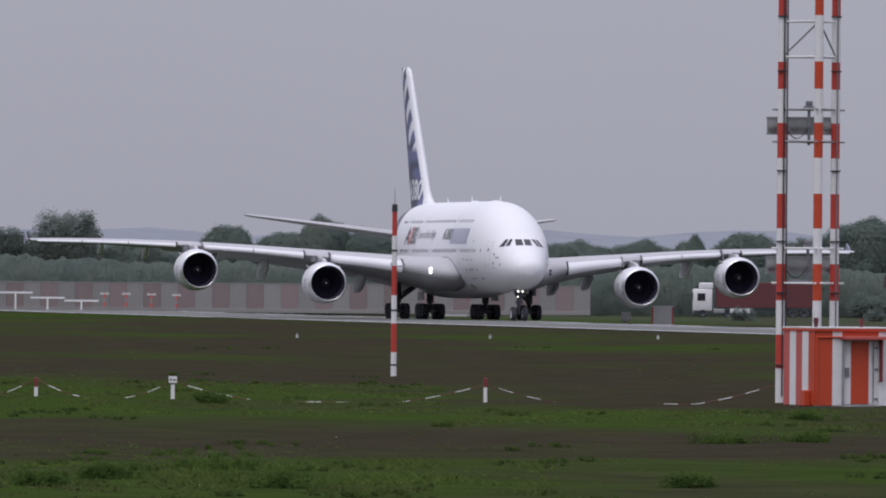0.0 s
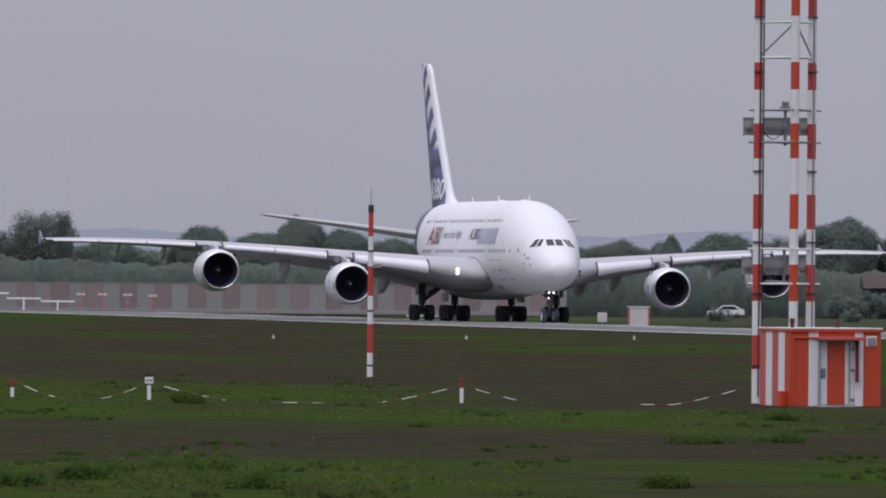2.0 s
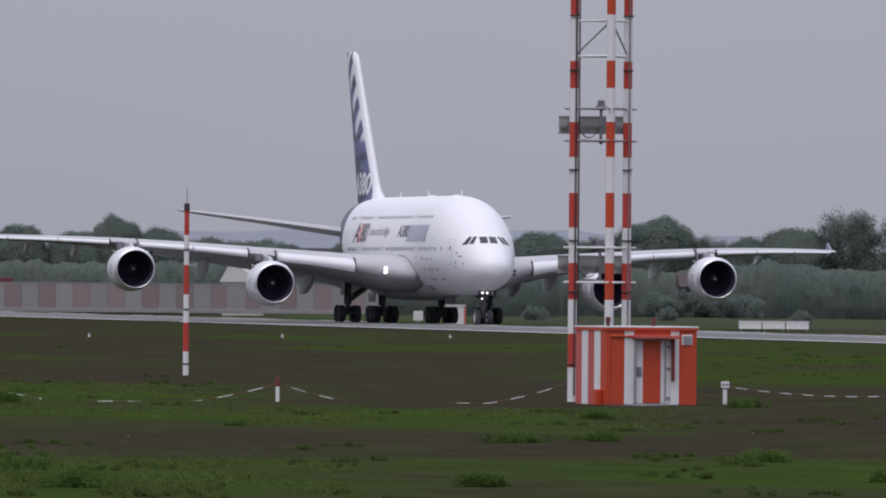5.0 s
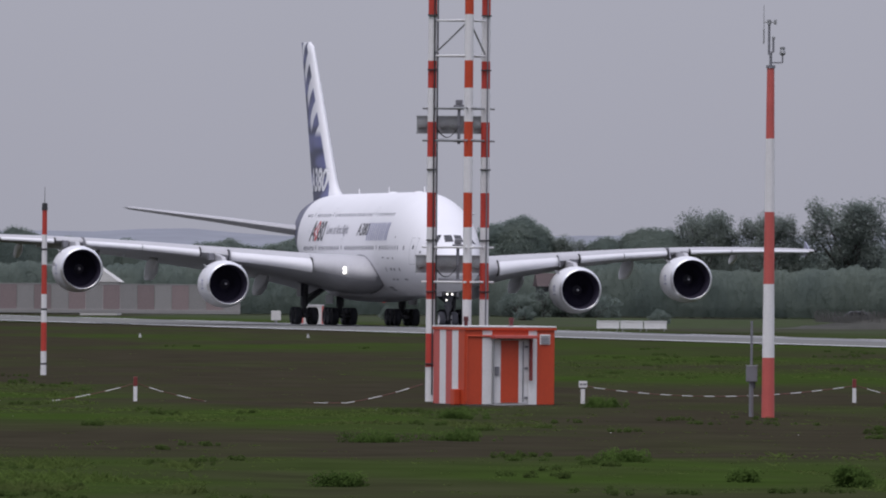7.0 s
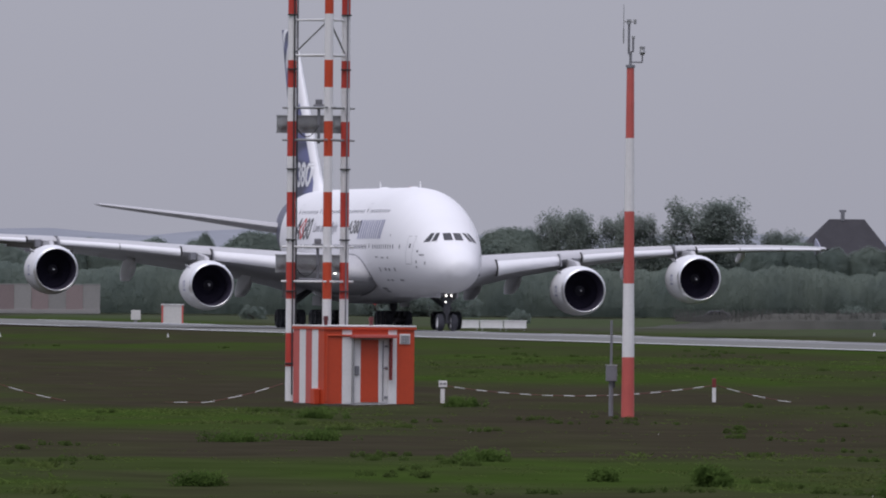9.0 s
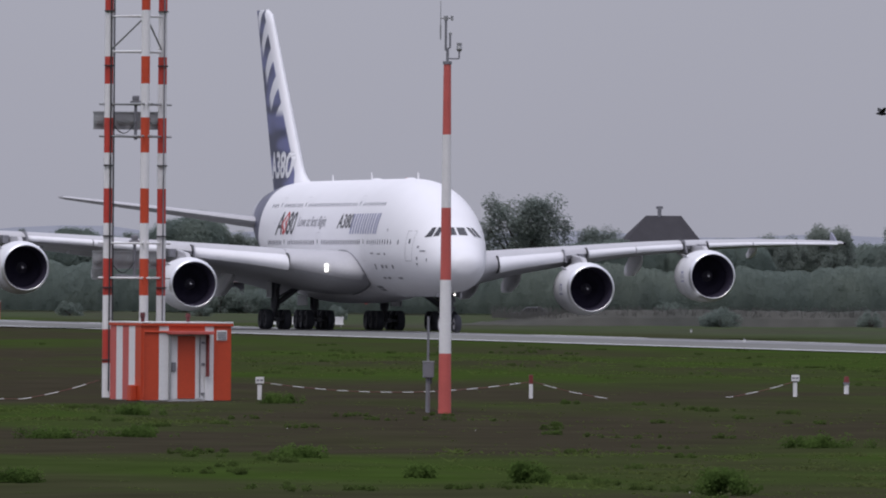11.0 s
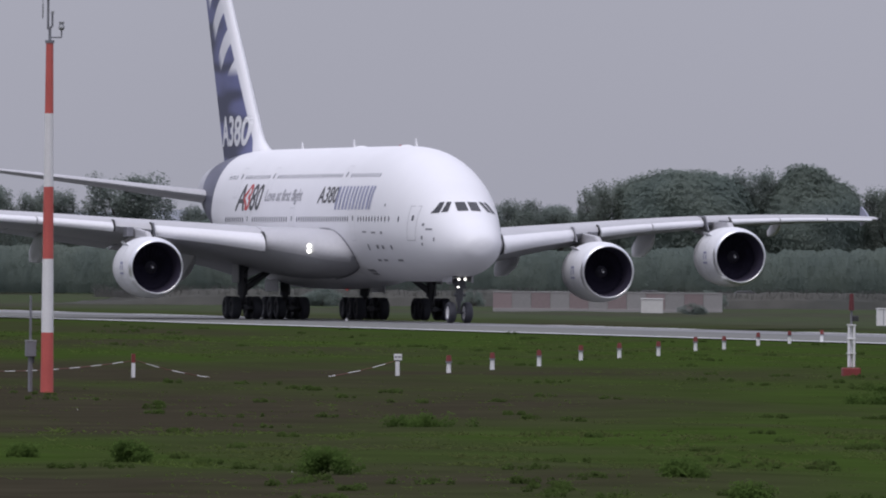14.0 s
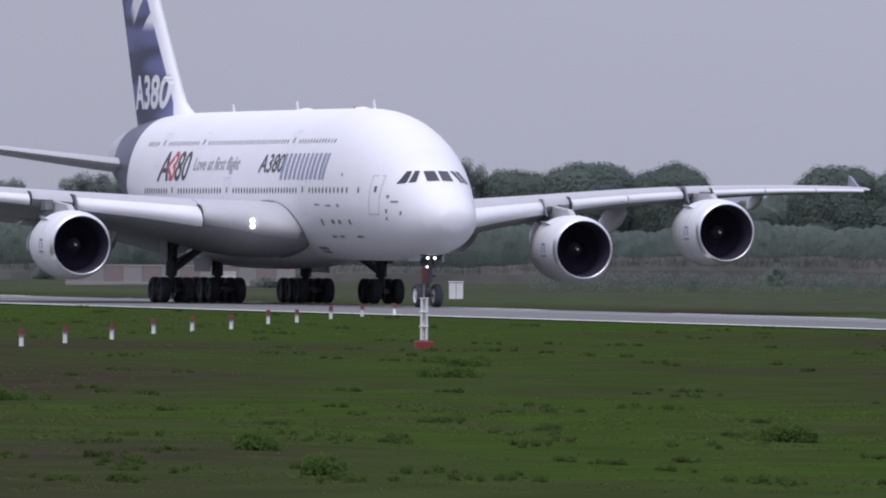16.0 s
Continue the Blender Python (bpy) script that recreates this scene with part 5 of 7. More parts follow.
def build_wind_mast():
    p = thing("wind_mast", stand(19.0, 313.0), "tapered red and white wind mast with sensors on top", "wind mast")
    banded(p, "mast_band", 0, 0, [0, 1.68, 3.75, 5.78, 7.84, 9.84], 0.185, 0.105, (M_PINKRED, M_BANDWHITE), 20)
    bm = bmesh.new(); rod(bm, (0, 0, 9.82), (0, 0, 9.90), 0.13, seg=16)
    part("top_plate", bm, M_STRUT, p)
    bm = bmesh.new()
    rod(bm, (0, 0, 9.88), (0, 0, 10.25), 0.04, seg=8); rod(bm, (-0.05, 0, 10.2), (-0.05, 0, 11.05), 0.034, seg=8)
    rod(bm, (-0.05, 0, 10.22), (0.07, 0, 10.3), 0.03, seg=8); rod(bm, (0.07, 0, 10.28), (0.07, 0, 10.66), 0.03, seg=8)
    rod(bm, (0.0, 0, 9.98), (0.33, 0, 9.98), 0.022, seg=8); rod(bm, (0.33, 0, 9.98), (0.33, 0, 10.2), 0.022, seg=8)
    part("sensor_stem", bm, M_STRUT, p, "grey stems of the sensors")
    bm = bmesh.new(); rod(bm, (0.33, 0, 10.18), (0.33, 0, 10.25), 0.05, 0.09, seg=12); rod(bm, (0.33, 0, 10.26), (0.33, 0, 10.36), 0.09, 0.06, seg=12); rod(bm, (0.33, 0, 10.36), (0.33, 0, 10.42), 0.075, seg=12)
    part("humidity_shield", bm, M_GALV, p)
    bm = bmesh.new(); rod(bm, (-0.2, 0, 10.5), (-0.2, 0, 11.6), 0.014, 0.009, seg=8); box(bm, -0.22, -0.18, -0.03, 0.03, 10.55, 10.92, 0.005)
    part("lightning_rod", bm, M_GALV, p)
    bm = bmesh.new(); rod(bm, (-0.2, 0, 11.12), (0.13, 0, 11.12), 0.02, seg=8); box(bm, 0.08, 0.16, -0.02, 0.02, 11.05, 11.19, 0.01); rod(bm, (-0.05, 0, 11.05), (-0.05, 0, 11.18), 0.06, seg=12)
    part("wind_vane", bm, M_GALV, p, "small wind vane")
    bm = bmesh.new(); box(bm, 0.03, 0.12, -0.03, 0.03, 10.64, 10.72, 0.01)
    part("cup_rotor", bm, M_GALV, p)
    bm = bmesh.new(); box(bm, -0.35, 0.35, -0.35, 0.35, -0.3, -0.08, 0.03)
    part("footing", bm, M_WALL, p)
    q = thing("meter_post", stand(18.55, 313.4), "thin grey post with a dark meter box", "post")
    bm = bmesh.new(); rod(bm, (0, 0, -0.1), (0, 0, 1.0), 0.065, seg=10); rod(bm, (0, 0, 1.0), (0, 0, 2.7), 0.035, seg=10)
    part("post", bm, M_STRUT, q)
    bm = bmesh.new(); box(bm, -0.15, 0.16, -0.16, 0.06, 0.98, 1.42, 0.02)
    b = part("meter_box", bm, M_STRUT, q, "dark grey meter box")
    bm = bmesh.new(); box(bm, -0.16, 0.17, -0.17, 0.07, 1.42, 1.45, 0.005)
    part("lid", bm, M_GALV, b)
    bm = bmesh.new(); rod(bm, (0.08, -0.1, 0.80), (0.08, -0.1, 0.98), 0.03, seg=8)
    part("cable_gland", bm, M_DARK, b)


POSTS = [(-12.55, 344.5, "red"), (-8.25, 341.5, "sign"), (1.32, 340.0, "red"), (15.15, 344.0, "sign"), (24.1, 352.0, "red"), (33.0, 357.5, "sign")]
LIGHTS = [(36.6, 377.5), (39.5, 391.5), (43.0, 409.0), (46.4, 426.0), (48.9, 435.0), (52.3, 451.0), (56.8, 476.0), (59.5, 488.0), (63.7, 509.5), (67.2, 525.5), (71.0, 542.7)]


def build_posts():
    rp = thing("marker_post", stand(*POSTS[0][:2], 0, -0.16), "short white marker post with a red top", "post", "marker posts along the chain")
    bm = bmesh.new(); box(bm, -0.055, 0.055, -0.055, 0.055, -0.1, 0.45, 0.012); part("post", bm, M_BANDWHITE, rp)
    bm = bmesh.new(); box(bm, -0.06, 0.06, -0.06, 0.06, 0.45, 0.74, 0.015); part("red_top", bm, M_POSTRED, rp, "red painted top")
    sp = thing("marker_post", stand(*POSTS[1][:2]), "white marker post with a small lettered plate", "post", "marker posts along the chain")
    bm = bmesh.new(); box(bm, -0.06, 0.06, -0.06, 0.06, -0.1, 0.46, 0.012); part("post", bm, M_BANDWHITE, sp)
    bm = bmesh.new(); box(bm, -0.065, 0.065, -0.065, 0.065, 0.46, 0.52); part("dark_collar", bm, M_DARK, sp)
    bm = bmesh.new(); box(bm, -0.13, 0.13, -0.075, -0.05, 0.50, 0.70, 0.008); pl = part("plate", bm, M_BANDWHITE, sp, "white plate")
    for x0, x1 in ((-0.10, -0.02), (0.01, 0.10)):
        bm = bmesh.new(); box(bm, x0, x1, -0.079, -0.075, 0.57, 0.63); part("letter_bar", bm, M_STRUT, pl)
    for x, y, k in POSTS[2:]:
        copy_thing(rp if k == "red" else sp, stand(x, y, 4))
    lt = thing("edge_light", stand(*LIGHTS[0]), "short white edge light stub with a red cap", "light", "taxiway edge lights")
    bm = bmesh.new(); rod(bm, (0, 0, -0.05), (0, 0, 0.36), 0.085, 0.075, seg=12); part("stub", bm, M_BANDWHITE, lt)
    bm = bmesh.new(); rod(bm, (0, 0, 0.34), (0, 0, 0.40), 0.11, seg=12); part("collar", bm, M_STRUT, lt)
    bm = bmesh.new(); rod(bm, (0, 0, 0.40), (0, 0, 0.60), 0.10, 0.08, seg=12); part("red_cap", bm, M_POSTRED, lt, "dark red lamp cap", True)
    for x, y in LIGHTS[1:]:
        copy_thing(lt, stand(x, y, 10))
    # the red and white chain
    runs = [((-17.5, 346.5), POSTS[0][:2], 0.72), (POSTS[0][:2], POSTS[1][:2], 0.62), (POSTS[1][:2], POSTS[2][:2], 0.72), (POSTS[2][:2], (10.2, 344.0), 0.75), (POSTS[3][:2], POSTS[4][:2], 0.33), (POSTS[4][:2], POSTS[5][:2], 0.68)]
    for (x0, y0), (x1, y1), sag in runs:
        c = thing("barrier_chain", stand(x0, y0), "sagging red and white plastic barrier chain", "chain", "barrier chains")
        L = math.hypot(x1 - x0, y1 - y0)
        n = max(8, 2 * int(L / 0.48 / 2) + 1)
        top = 0.55
        f = lambda t: (t * (x1 - x0), t * (y1 - y0), max(-0.04, top - sag * 4 * t * (1 - t)))
        for k in range(n):
            bm = bmesh.new()
            tube(bm, [f((k + j / 3) / n) for j in range(4)], 0.012)
            part("chain_length", bm, M_BANDWHITE if k % 2 else M_CHAINRED, c)


def build_light_stand():
    p = thing("beacon_stand", stand(50.8, 380.5), "white tubular stand with a red lamp on a red base", "light stand")
    bm = bmesh.new(); box(bm, -0.30, 0.30, -0.33, 0.33, -0.05, 0.27, 0.03); part("base", bm, M_BASERED, p, "red painted concrete base")
    for x, y in ((-0.09, -0.07), (0.09, -0.07), (0.0, 0.09)):
        bm = bmesh.new(); rod(bm, (x, y, 0.3), (x, y, 1.75), 0.045, seg=10); part("tube", bm, M_BANDWHITE, p)
    for z in (0.75, 1.25, 1.72):
        bm = bmesh.new(); box(bm, -0.15, 0.15, -0.13, 0.15, z, z + 0.04, 0.01); part("collar", bm, M_BANDWHITE, p)
    bm = bmesh.new(); rod(bm, (0, 0, 1.74), (0, 0, 2.3), 0.04, seg=10); part("stem", bm, M_STRUT, p)
    bm = bmesh.new(); rod(bm, (0, 0, 2.25), (0, 0, 2.82), 0.10, 0.07, seg=14); part("lamp", bm, M_DARKRED, p, "long dark red lamp", True)
    bm = bmesh.new(); box(bm, 0.03, 0.24, -0.08, 0.08, 1.88, 2.06, 0.02); part("junction_box", bm, M_DARK, p)
    bm = bmesh.new()
    b = thing("relay_box", stand(102.6, 752.0, -8), "pale grey relay box in the grass beyond the runway", "box")
    box(bm, -0.48, 0.48, -0.3, 0.3, -0.1, 1.12, 0.03); bd = part("body", bm, M_BANDWHITE, b)
    bm = bmesh.new(); box(bm, -0.53, 0.53, -0.35, 0.35, 1.12, 1.18, 0.02); part("lid", bm, M_BANDWHITE, b)
    bm = bmesh.new(); box(bm, -0.02, 0.02, -0.31, -0.30, 0.05, 1.08); part("door_gap", bm, M_STRUT, b)
    k = thing("switch_box", stand(105.2, 912.0, -6), "low white switch box before the striped screen", "box")
    bm = bmesh.new(); box(bm, -0.9, 0.9, -0.3, 0.3, -0.1, 1.15, 0.04); part("body", bm, M_WALL, k)
    bm = bmesh.new(); box(bm, -0.96, 0.96, -0.36, 0.36, 1.15, 1.22, 0.02); part("lid", bm, M_BANDWHITE, k)
    # white boards beyond the runway
    g = thing("runway_board", stand(46.6, 962.5, 8), "row of three white board panels on short legs", "board")
    for k in range(3):
        x0 = -3.1 + 2.08 * k
        bm = bmesh.new(); box(bm, x0, x0 + 1.98, -0.05, 0.05, 0.24, 0.92, 0.02); bp = part("panel", bm, M_BANDWHITE, g)
        for z0, z1 in ((0.24, 0.32), (0.84, 0.92)):
            bm = bmesh.new(); box(bm, x0 - 0.02, x0 + 2.0, -0.08, -0.05, z0, z1, 0.01); part("rim", bm, M_LINE, bp)
        for q in (0.2, 1.78):
            bm = bmesh.new(); box(bm, x0 + q - 0.03, x0 + q + 0.03, -0.03, 0.03, -0.1, 0.26); part("leg", bm, M_GALV, g)
    # small red and white hut with a grey box, beyond the runway
    h = thing("striped_hut", stand(20.6, 1045.0, 0), "small white hut with red edge stripes", "hut")
    bm = bmesh.new(); box(bm, -1.0, 1.0, -0.6, 0.6, -0.1, 1.85, 0.03); part("body", bm, M_WALL, h)
    for x0, x1 in ((-1.02, -0.86), (0.86, 1.02)):
        bm = bmesh.new(); box(bm, x0, x1, -0.63, -0.58, 0.0, 1.84); part("stripe", bm, M_PINKRED, h)
    bm = bmesh.new(); box(bm, -1.08, 1.08, -0.68, 0.68, 1.85, 1.93, 0.02); part("roof", bm, M_BANDWHITE, h)
    j = thing("grey_box", stand(17.2, 1046.0), "small grey box on a post", "box")
    bm = bmesh.new(); box(bm, -0.45, 0.45, -0.25, 0.25, 0.35, 1.25, 0.03); part("body", bm, M_WALL, j)
    bm = bmesh.new(); box(bm, -0.12, 0.12, -0.12, 0.12, -0.1, 0.36); part("post", bm, M_GALV, j)
    # stub lights before the runway
    s0 = thing("stub_light", stand(3.0, 703.0), "tiny white stub light in the grass", "light", "stub lights")
    bm = bmesh.new(); rod(bm, (-0.08, 0, -0.05), (-0.05, 0, 0.34), 0.05, seg=8); rod(bm, (0.08, 0, -0.05), (0.05, 0, 0.34), 0.05, seg=8); part("stub", bm, M_BANDWHITE, s0)
    bm = bmesh.new(); rod(bm, (0, 0, 0.32), (0, 0, 0.46), 0.07, seg=10); part("lens", bm, M_GALV, s0)
    s0.scale = (0.62, 0.62, 0.62)
    for x, y in ((13.9, 719.0), (-9.0, 690.0), (26.0, 735.0), (60.5, 690.0), (75.0, 905.0)):
        copy_thing(s0, stand(x, y))


def build_screen(name, x0, y0, x1, y1, height, n, label):
    """A blast screen of upright panels, alternately faded red and pale."""
    f = thing(name, stand((x0 + x1) / 2, (y0 + y1) / 2, math.degrees(math.atan2(y1 - y0, x1 - x0))), label, "blast screen")
    L = math.hypot(x1 - x0, y1 - y0)
    w = L / n
    me = []
    for m_ in (M_PANELRED, M_PANELGREY):
        bm = bmesh.new()
        box(bm, 0.012, w - 0.012, -0.06, 0.06, -0.2, height, 0.02)
        me.append(bm_mesh("panel", bm, m_))
    for k in range(n):
        part("panel", me[k % 2], None, f, at=pose(-L / 2 + k * w, 0, 0))
    bm = bmesh.new(); box(bm, -L / 2, L / 2, -0.09, 0.09, height + 0.003, height + 0.12, 0.02)
    part("top_rail", bm, M_PANELGREY, f)
    bm = bmesh.new()
    box(bm, -L / 2, L / 2, -0.25, -0.07, -0.2, 0.25, 0.03)
    part("kerb", bm, M_PANELGREY, f)
    return f


def build_approach_lights():
    # white T-shaped stands, then slim red and white posts with short heads
    for x, y, bar, h in ((-47.5, 1239, 1, 1.85), (-43.9, 1238, 1, 1.3), (-40.1, 1237, 1, 1.0), (-37.6, 1239, 0, 1.8), (-35.2, 1239, 0, 1.8), (-32.4, 1239, 0, 1.8), (-29.6, 1239, 0, 1.8)):
        p = thing("approach_light", stand(x, y), "white approach light stand with a long crossbar" if bar else "red and white approach light post with a short head", "approach light", "approach lights")
        if bar:
            bm = bmesh.new(); rod(bm, (0, 0, -0.1), (0, 0, h), 0.12, 0.10, seg=10); part("post", bm, M_LINE, p)
        else:
            banded(p, "post_band", 0, 0, [0, h * 0.25, h * 0.5, h * 0.75, h], 0.16, 0.13, (M_PANELGREY, M_PINKRED), 10)
        wdt = 1.9 if bar else 0.5
        bm = bmesh.new(); box(bm, -wdt, wdt, -0.08, 0.08, h - 0.05, h + 0.14, 0.02); part("crossbar", bm, M_LINE if bar else M_WALL, p, "pale crossbar")
        for k in range(5 if bar else 2):
            xx = -wdt + 0.2 + (2 * wdt - 0.4) * k / (4 if bar else 1)
            bm = bmesh.new(); rod(bm, (xx, 0, h + 0.05), (xx, 0, h + 0.30), 0.09, 0.07, seg=10); part("lamp", bm, M_GALV, p)


# ---------------- vehicles on the far road ----------------
def build_truck():
    t = thing("lorry", pose(28.3, 1262, ground_z(28, 1262)), "white lorry cab with a long dark red tarpaulin trailer", "lorry")
    bm = bmesh.new(); box(bm, 0.0, 2.2, -1.2, 1.2, 0.75, 3.25, 0.18); cab = part("cab", bm, M_BANDWHITE, t, "white cab", True)
    bm = bmesh.new(); box(bm, -0.02, 0.04, -1.05, 1.05, 1.95, 2.85, 0.01); part("windscreen", bm, M_GLASS, cab)
    bm = bmesh.new(); box(bm, 0.5, 1.4, -1.23, -1.19, 1.9, 2.75, 0.01); part("side_window", bm, M_GLASS, cab)
    bm = bmesh.new(); box(bm, 0.7, 2.3, -1.1, 1.1, 3.25, 3.95, 0.15); part("wind_deflector", bm, M_BANDWHITE, cab)
    bm = bmesh.new(); box(bm, -0.06, 0.1, -1.15, 1.15, 0.45, 0.8, 0.04); part("bumper", bm, M_STRUT, cab)
    bm = bmesh.new(); box(bm, 2.6, 13.6, -1.25, 1.25, 1.15, 4.0, 0.05); part("trailer", bm, M_TRUCKRED, t, "dark red tarpaulin trailer body")
    bm = bmesh.new(); box(bm, 0.6, 13.5, -0.45, 0.45, 0.75, 1.0); part("chassis", bm, M_STRUT, t)
    bm = bmesh.new(); box(bm, 4.2, 6.6, -1.22, -1.12, 0.55, 1.05, 0.03); part("side_locker", bm, M_BANDWHITE, t, "white side locker")
    bm = bmesh.new(); box(bm, 2.3, 3.6, -1.2, -0.6, 0.5, 1.0, 0.08); part("fuel_tank", bm, M_GALV, t)
    wm = wheel_mesh("lorry_wheel", 0.5, 0.32)
    for x in (1.1, 3.9, 10.0, 11.3, 12.6):
        for s in (-1, 1):
            part("wheel", wm, None, t, at=pose(x, s * 1.02, 0.5))
    return t


def build_car(m, paint, label):
    c = thing("car", m, label, "car")
    prof = [(0.0, 0.35), (0.0, 0.68), (0.15, 0.80), (1.05, 0.92), (1.75, 1.40), (3.1, 1.42), (3.85, 1.02), (4.15, 0.95), (4.2, 0.4)]
    ring = lambda y, k: [(x, y, 0.35 + (z - 0.35) * k if z < 1 else z * k) for x, z in prof]
    bm = lofted([ring(-0.82, 0.97), ring(-0.72, 1.0), ring(0.72, 1.0), ring(0.82, 0.97)])
    body = part("body", bm, paint, c)
    for s in (-1, 1):
        bm = bmesh.new()
        q = [bm.verts.new((x, s * 0.835, z)) for x, z in ((1.25, 0.96), (3.55, 0.96), (3.0, 1.32), (1.8, 1.32))]
        bm.faces.new(q); part("side_window", bm, M_GLASS, body)
    wm = wheel_mesh("car_wheel", 0.32, 0.2)
    for x in (0.8, 3.35):
        for s in (-1, 1):
            part("wheel", wm, None, c, at=pose(x, s * 0.74, 0.32))
    bm = bmesh.new(); box(bm, -0.03, 0.03, -0.7, 0.7, 0.55, 0.68, 0.01); part("headlights", bm, M_GALV, body)
    return c


def build_guard_rail():
    """White rail on short posts along the far road, in two lengths."""
    for x0, x1, y in ((76.5, 80.2, 1085.0), (85.5, 88.6, 1083.0), (94.5, 103.0, 1080.0)):
        g = thing("guard_rail", stand(x0, y), "short length of pale guard rail on low posts", "rail", "guard rails by the far road")
        bm = bmesh.new(); box(bm, 0, x1 - x0, -0.05, 0.05, 0.32, 0.62, 0.03); part("rail", bm, M_BANDWHITE, g)
        n = max(2, int((x1 - x0) / 1.6))
        for k in range(n):
            x = 0.2 + (x1 - x0 - 0.4) * k / (n - 1)
            bm = bmesh.new(); box(bm, x - 0.05, x + 0.05, 0.05, 0.12, -0.1, 0.56); part("post", bm, M_GALV, g)


# ---------------- houses ----------------
def build_house():
    h = thing("house", pose(104.6, 1300, 0, 0, 0, 8), "house with a steep brown hipped roof and a small chimney", "house")
    bm = bmesh.new(); box(bm, -7.4, 5.4, -3.5, 3.5, -0.5, 5.2); part("wall", bm, M_ROOF, h, "dark brick walls")
    bm = bmesh.new()
    e = [bm.verts.new(p) for p in ((-8.2, -4.3, 5.0), (6.2, -4.3, 5.0), (6.2, 4.3, 5.0), (-8.2, 4.3, 5.0), (-2.3, 0, 11.4), (1.9, 0, 11.4), (-8.2, -4.3, 4.7), (6.2, -4.3, 4.7), (6.2, 4.3, 4.7), (-8.2, 4.3, 4.7))]
    for f in ((0, 1, 5, 4), (1, 2, 5), (2, 3, 4, 5), (3, 0, 4), (6, 7, 1, 0), (7, 8, 2, 1), (8, 9, 3, 2), (9, 6, 0, 3), (9, 8, 7, 6)):
        bm.faces.new([e[i] for i in f])
    r = part("roof", bm, M_ROOF, h, "steep brown tiled roof")
    bm = bmesh.new(); box(bm, -0.9, -0.5, -0.2, 0.2, 11.2, 12.2, 0.03); box(bm, -1.1, -0.3, -0.1, 0.1, 12.2, 12.5, 0.02); part("chimney", bm, M_STRUT, r)
    for x in (-5.5, -2.2, 1.2, 4.0):
        bm = bmesh.new(); box(bm, x - 0.5, x + 0.5, -3.55, -3.49, 1.8, 3.3, 0.01); part("window", bm, M_GLASS, h)
    rh = thing("cottage", pose(52.2, 1268, 0, 0, 0, 4), "low cottage with a faded red roof", "cottage")
    bm = bmesh.new(); box(bm, -1.6, 1.6, -2, 2, -0.6, 3.3); part("wall", bm, M_ROOF, rh)
    bm = lofted([[(x, -2.5, 3.2), (x, 2.5, 3.2), (x, 0.2, 4.7), (x, -0.2, 4.7)] for x in (-1.9, 1.9)]); part("roof", bm, M_REDROOF, rh, "faded red tiled roof")
    sh = thing("gabled_shed", pose(0.8, 1259, 0, 0, 0, -6), "pale gabled shed behind the screen", "shed")
    bm = bmesh.new(); box(bm, -2.0, 2.2, -2.5, 2.5, -0.6, 3.4); part("wall", bm, M_WALL, sh)
    bm = lofted([[(-2.3, y, 3.3), (2.5, y, 3.3), (-0.7, y, 5.5), (-1.1, y, 5.5)] for y in (-2.7, 2.7)]); part("roof", bm, M_WALL, sh, "pale sheet roof")
    lw = thing("farm_roof", pose(12.0, 1330, 0), "low dark farm roof behind the trees", "farm building")
    bm = bmesh.new(); box(bm, -6, 8, -3, 3, -0.5, 5.0); part("wall", bm, M_ROOF, lw)
    bm = lofted([[(x, -3.6, 4.9), (x, 3.6, 4.9), (x, 0.3, 7.4), (x, -0.3, 7.4)] for x in (-6.4, 8.4)]); part("roof", bm, M_ROOF, lw)


# ---------------- trees, hedges, reeds ----------------
def leaf_cloud(rnd, blobs, count, size, flat=1.0):
    """Small leaf faces spread over the outsides of uneven clumps."""
    V, F = [], []
    w = [b[3] ** 2 for b in blobs]
    for _ in range(count):
        x, y, z, r = rnd.choices(blobs, w)[0]
        d = Vector((rnd.gauss(0, 1), rnd.gauss(0, 1), rnd.gauss(0, 1))).normalized()
        p = Vector((x, y, z)) + Vector((d.x * r, d.y * r, d.z * r * flat)) * (0.5 + 0.68 * rnd.random() ** 0.8)
        nrm = (0.5 * d + Vector((rnd.gauss(-0.2, 0.3), rnd.gauss(-0.4, 0.3), rnd.gauss(0.75, 0.3)))).normalized()   # leaves turn to the light
        t = nrm.orthogonal().normalized()
        t = Matrix.Rotation(rnd.random() * 6.28, 3, nrm) @ t
        b = nrm.cross(t)
        s = size * (0.6 + 0.8 * rnd.random())
        k = len(V)
        V += [p - t * s, p + b * s * 0.8, p + t * s]
        F.append((k, k + 1, k + 2))
    return V, F


@lru_cache(None)
def fine_ball():
    bm = bmesh.new()
    bmesh.ops.create_icosphere(bm, subdivisions=4, radius=1.0)
    bm.verts.index_update()
    out = [v.co.copy() for v in bm.verts], [tuple(v.index for v in f.verts) for f in bm.faces]
    bm.free()
    return out


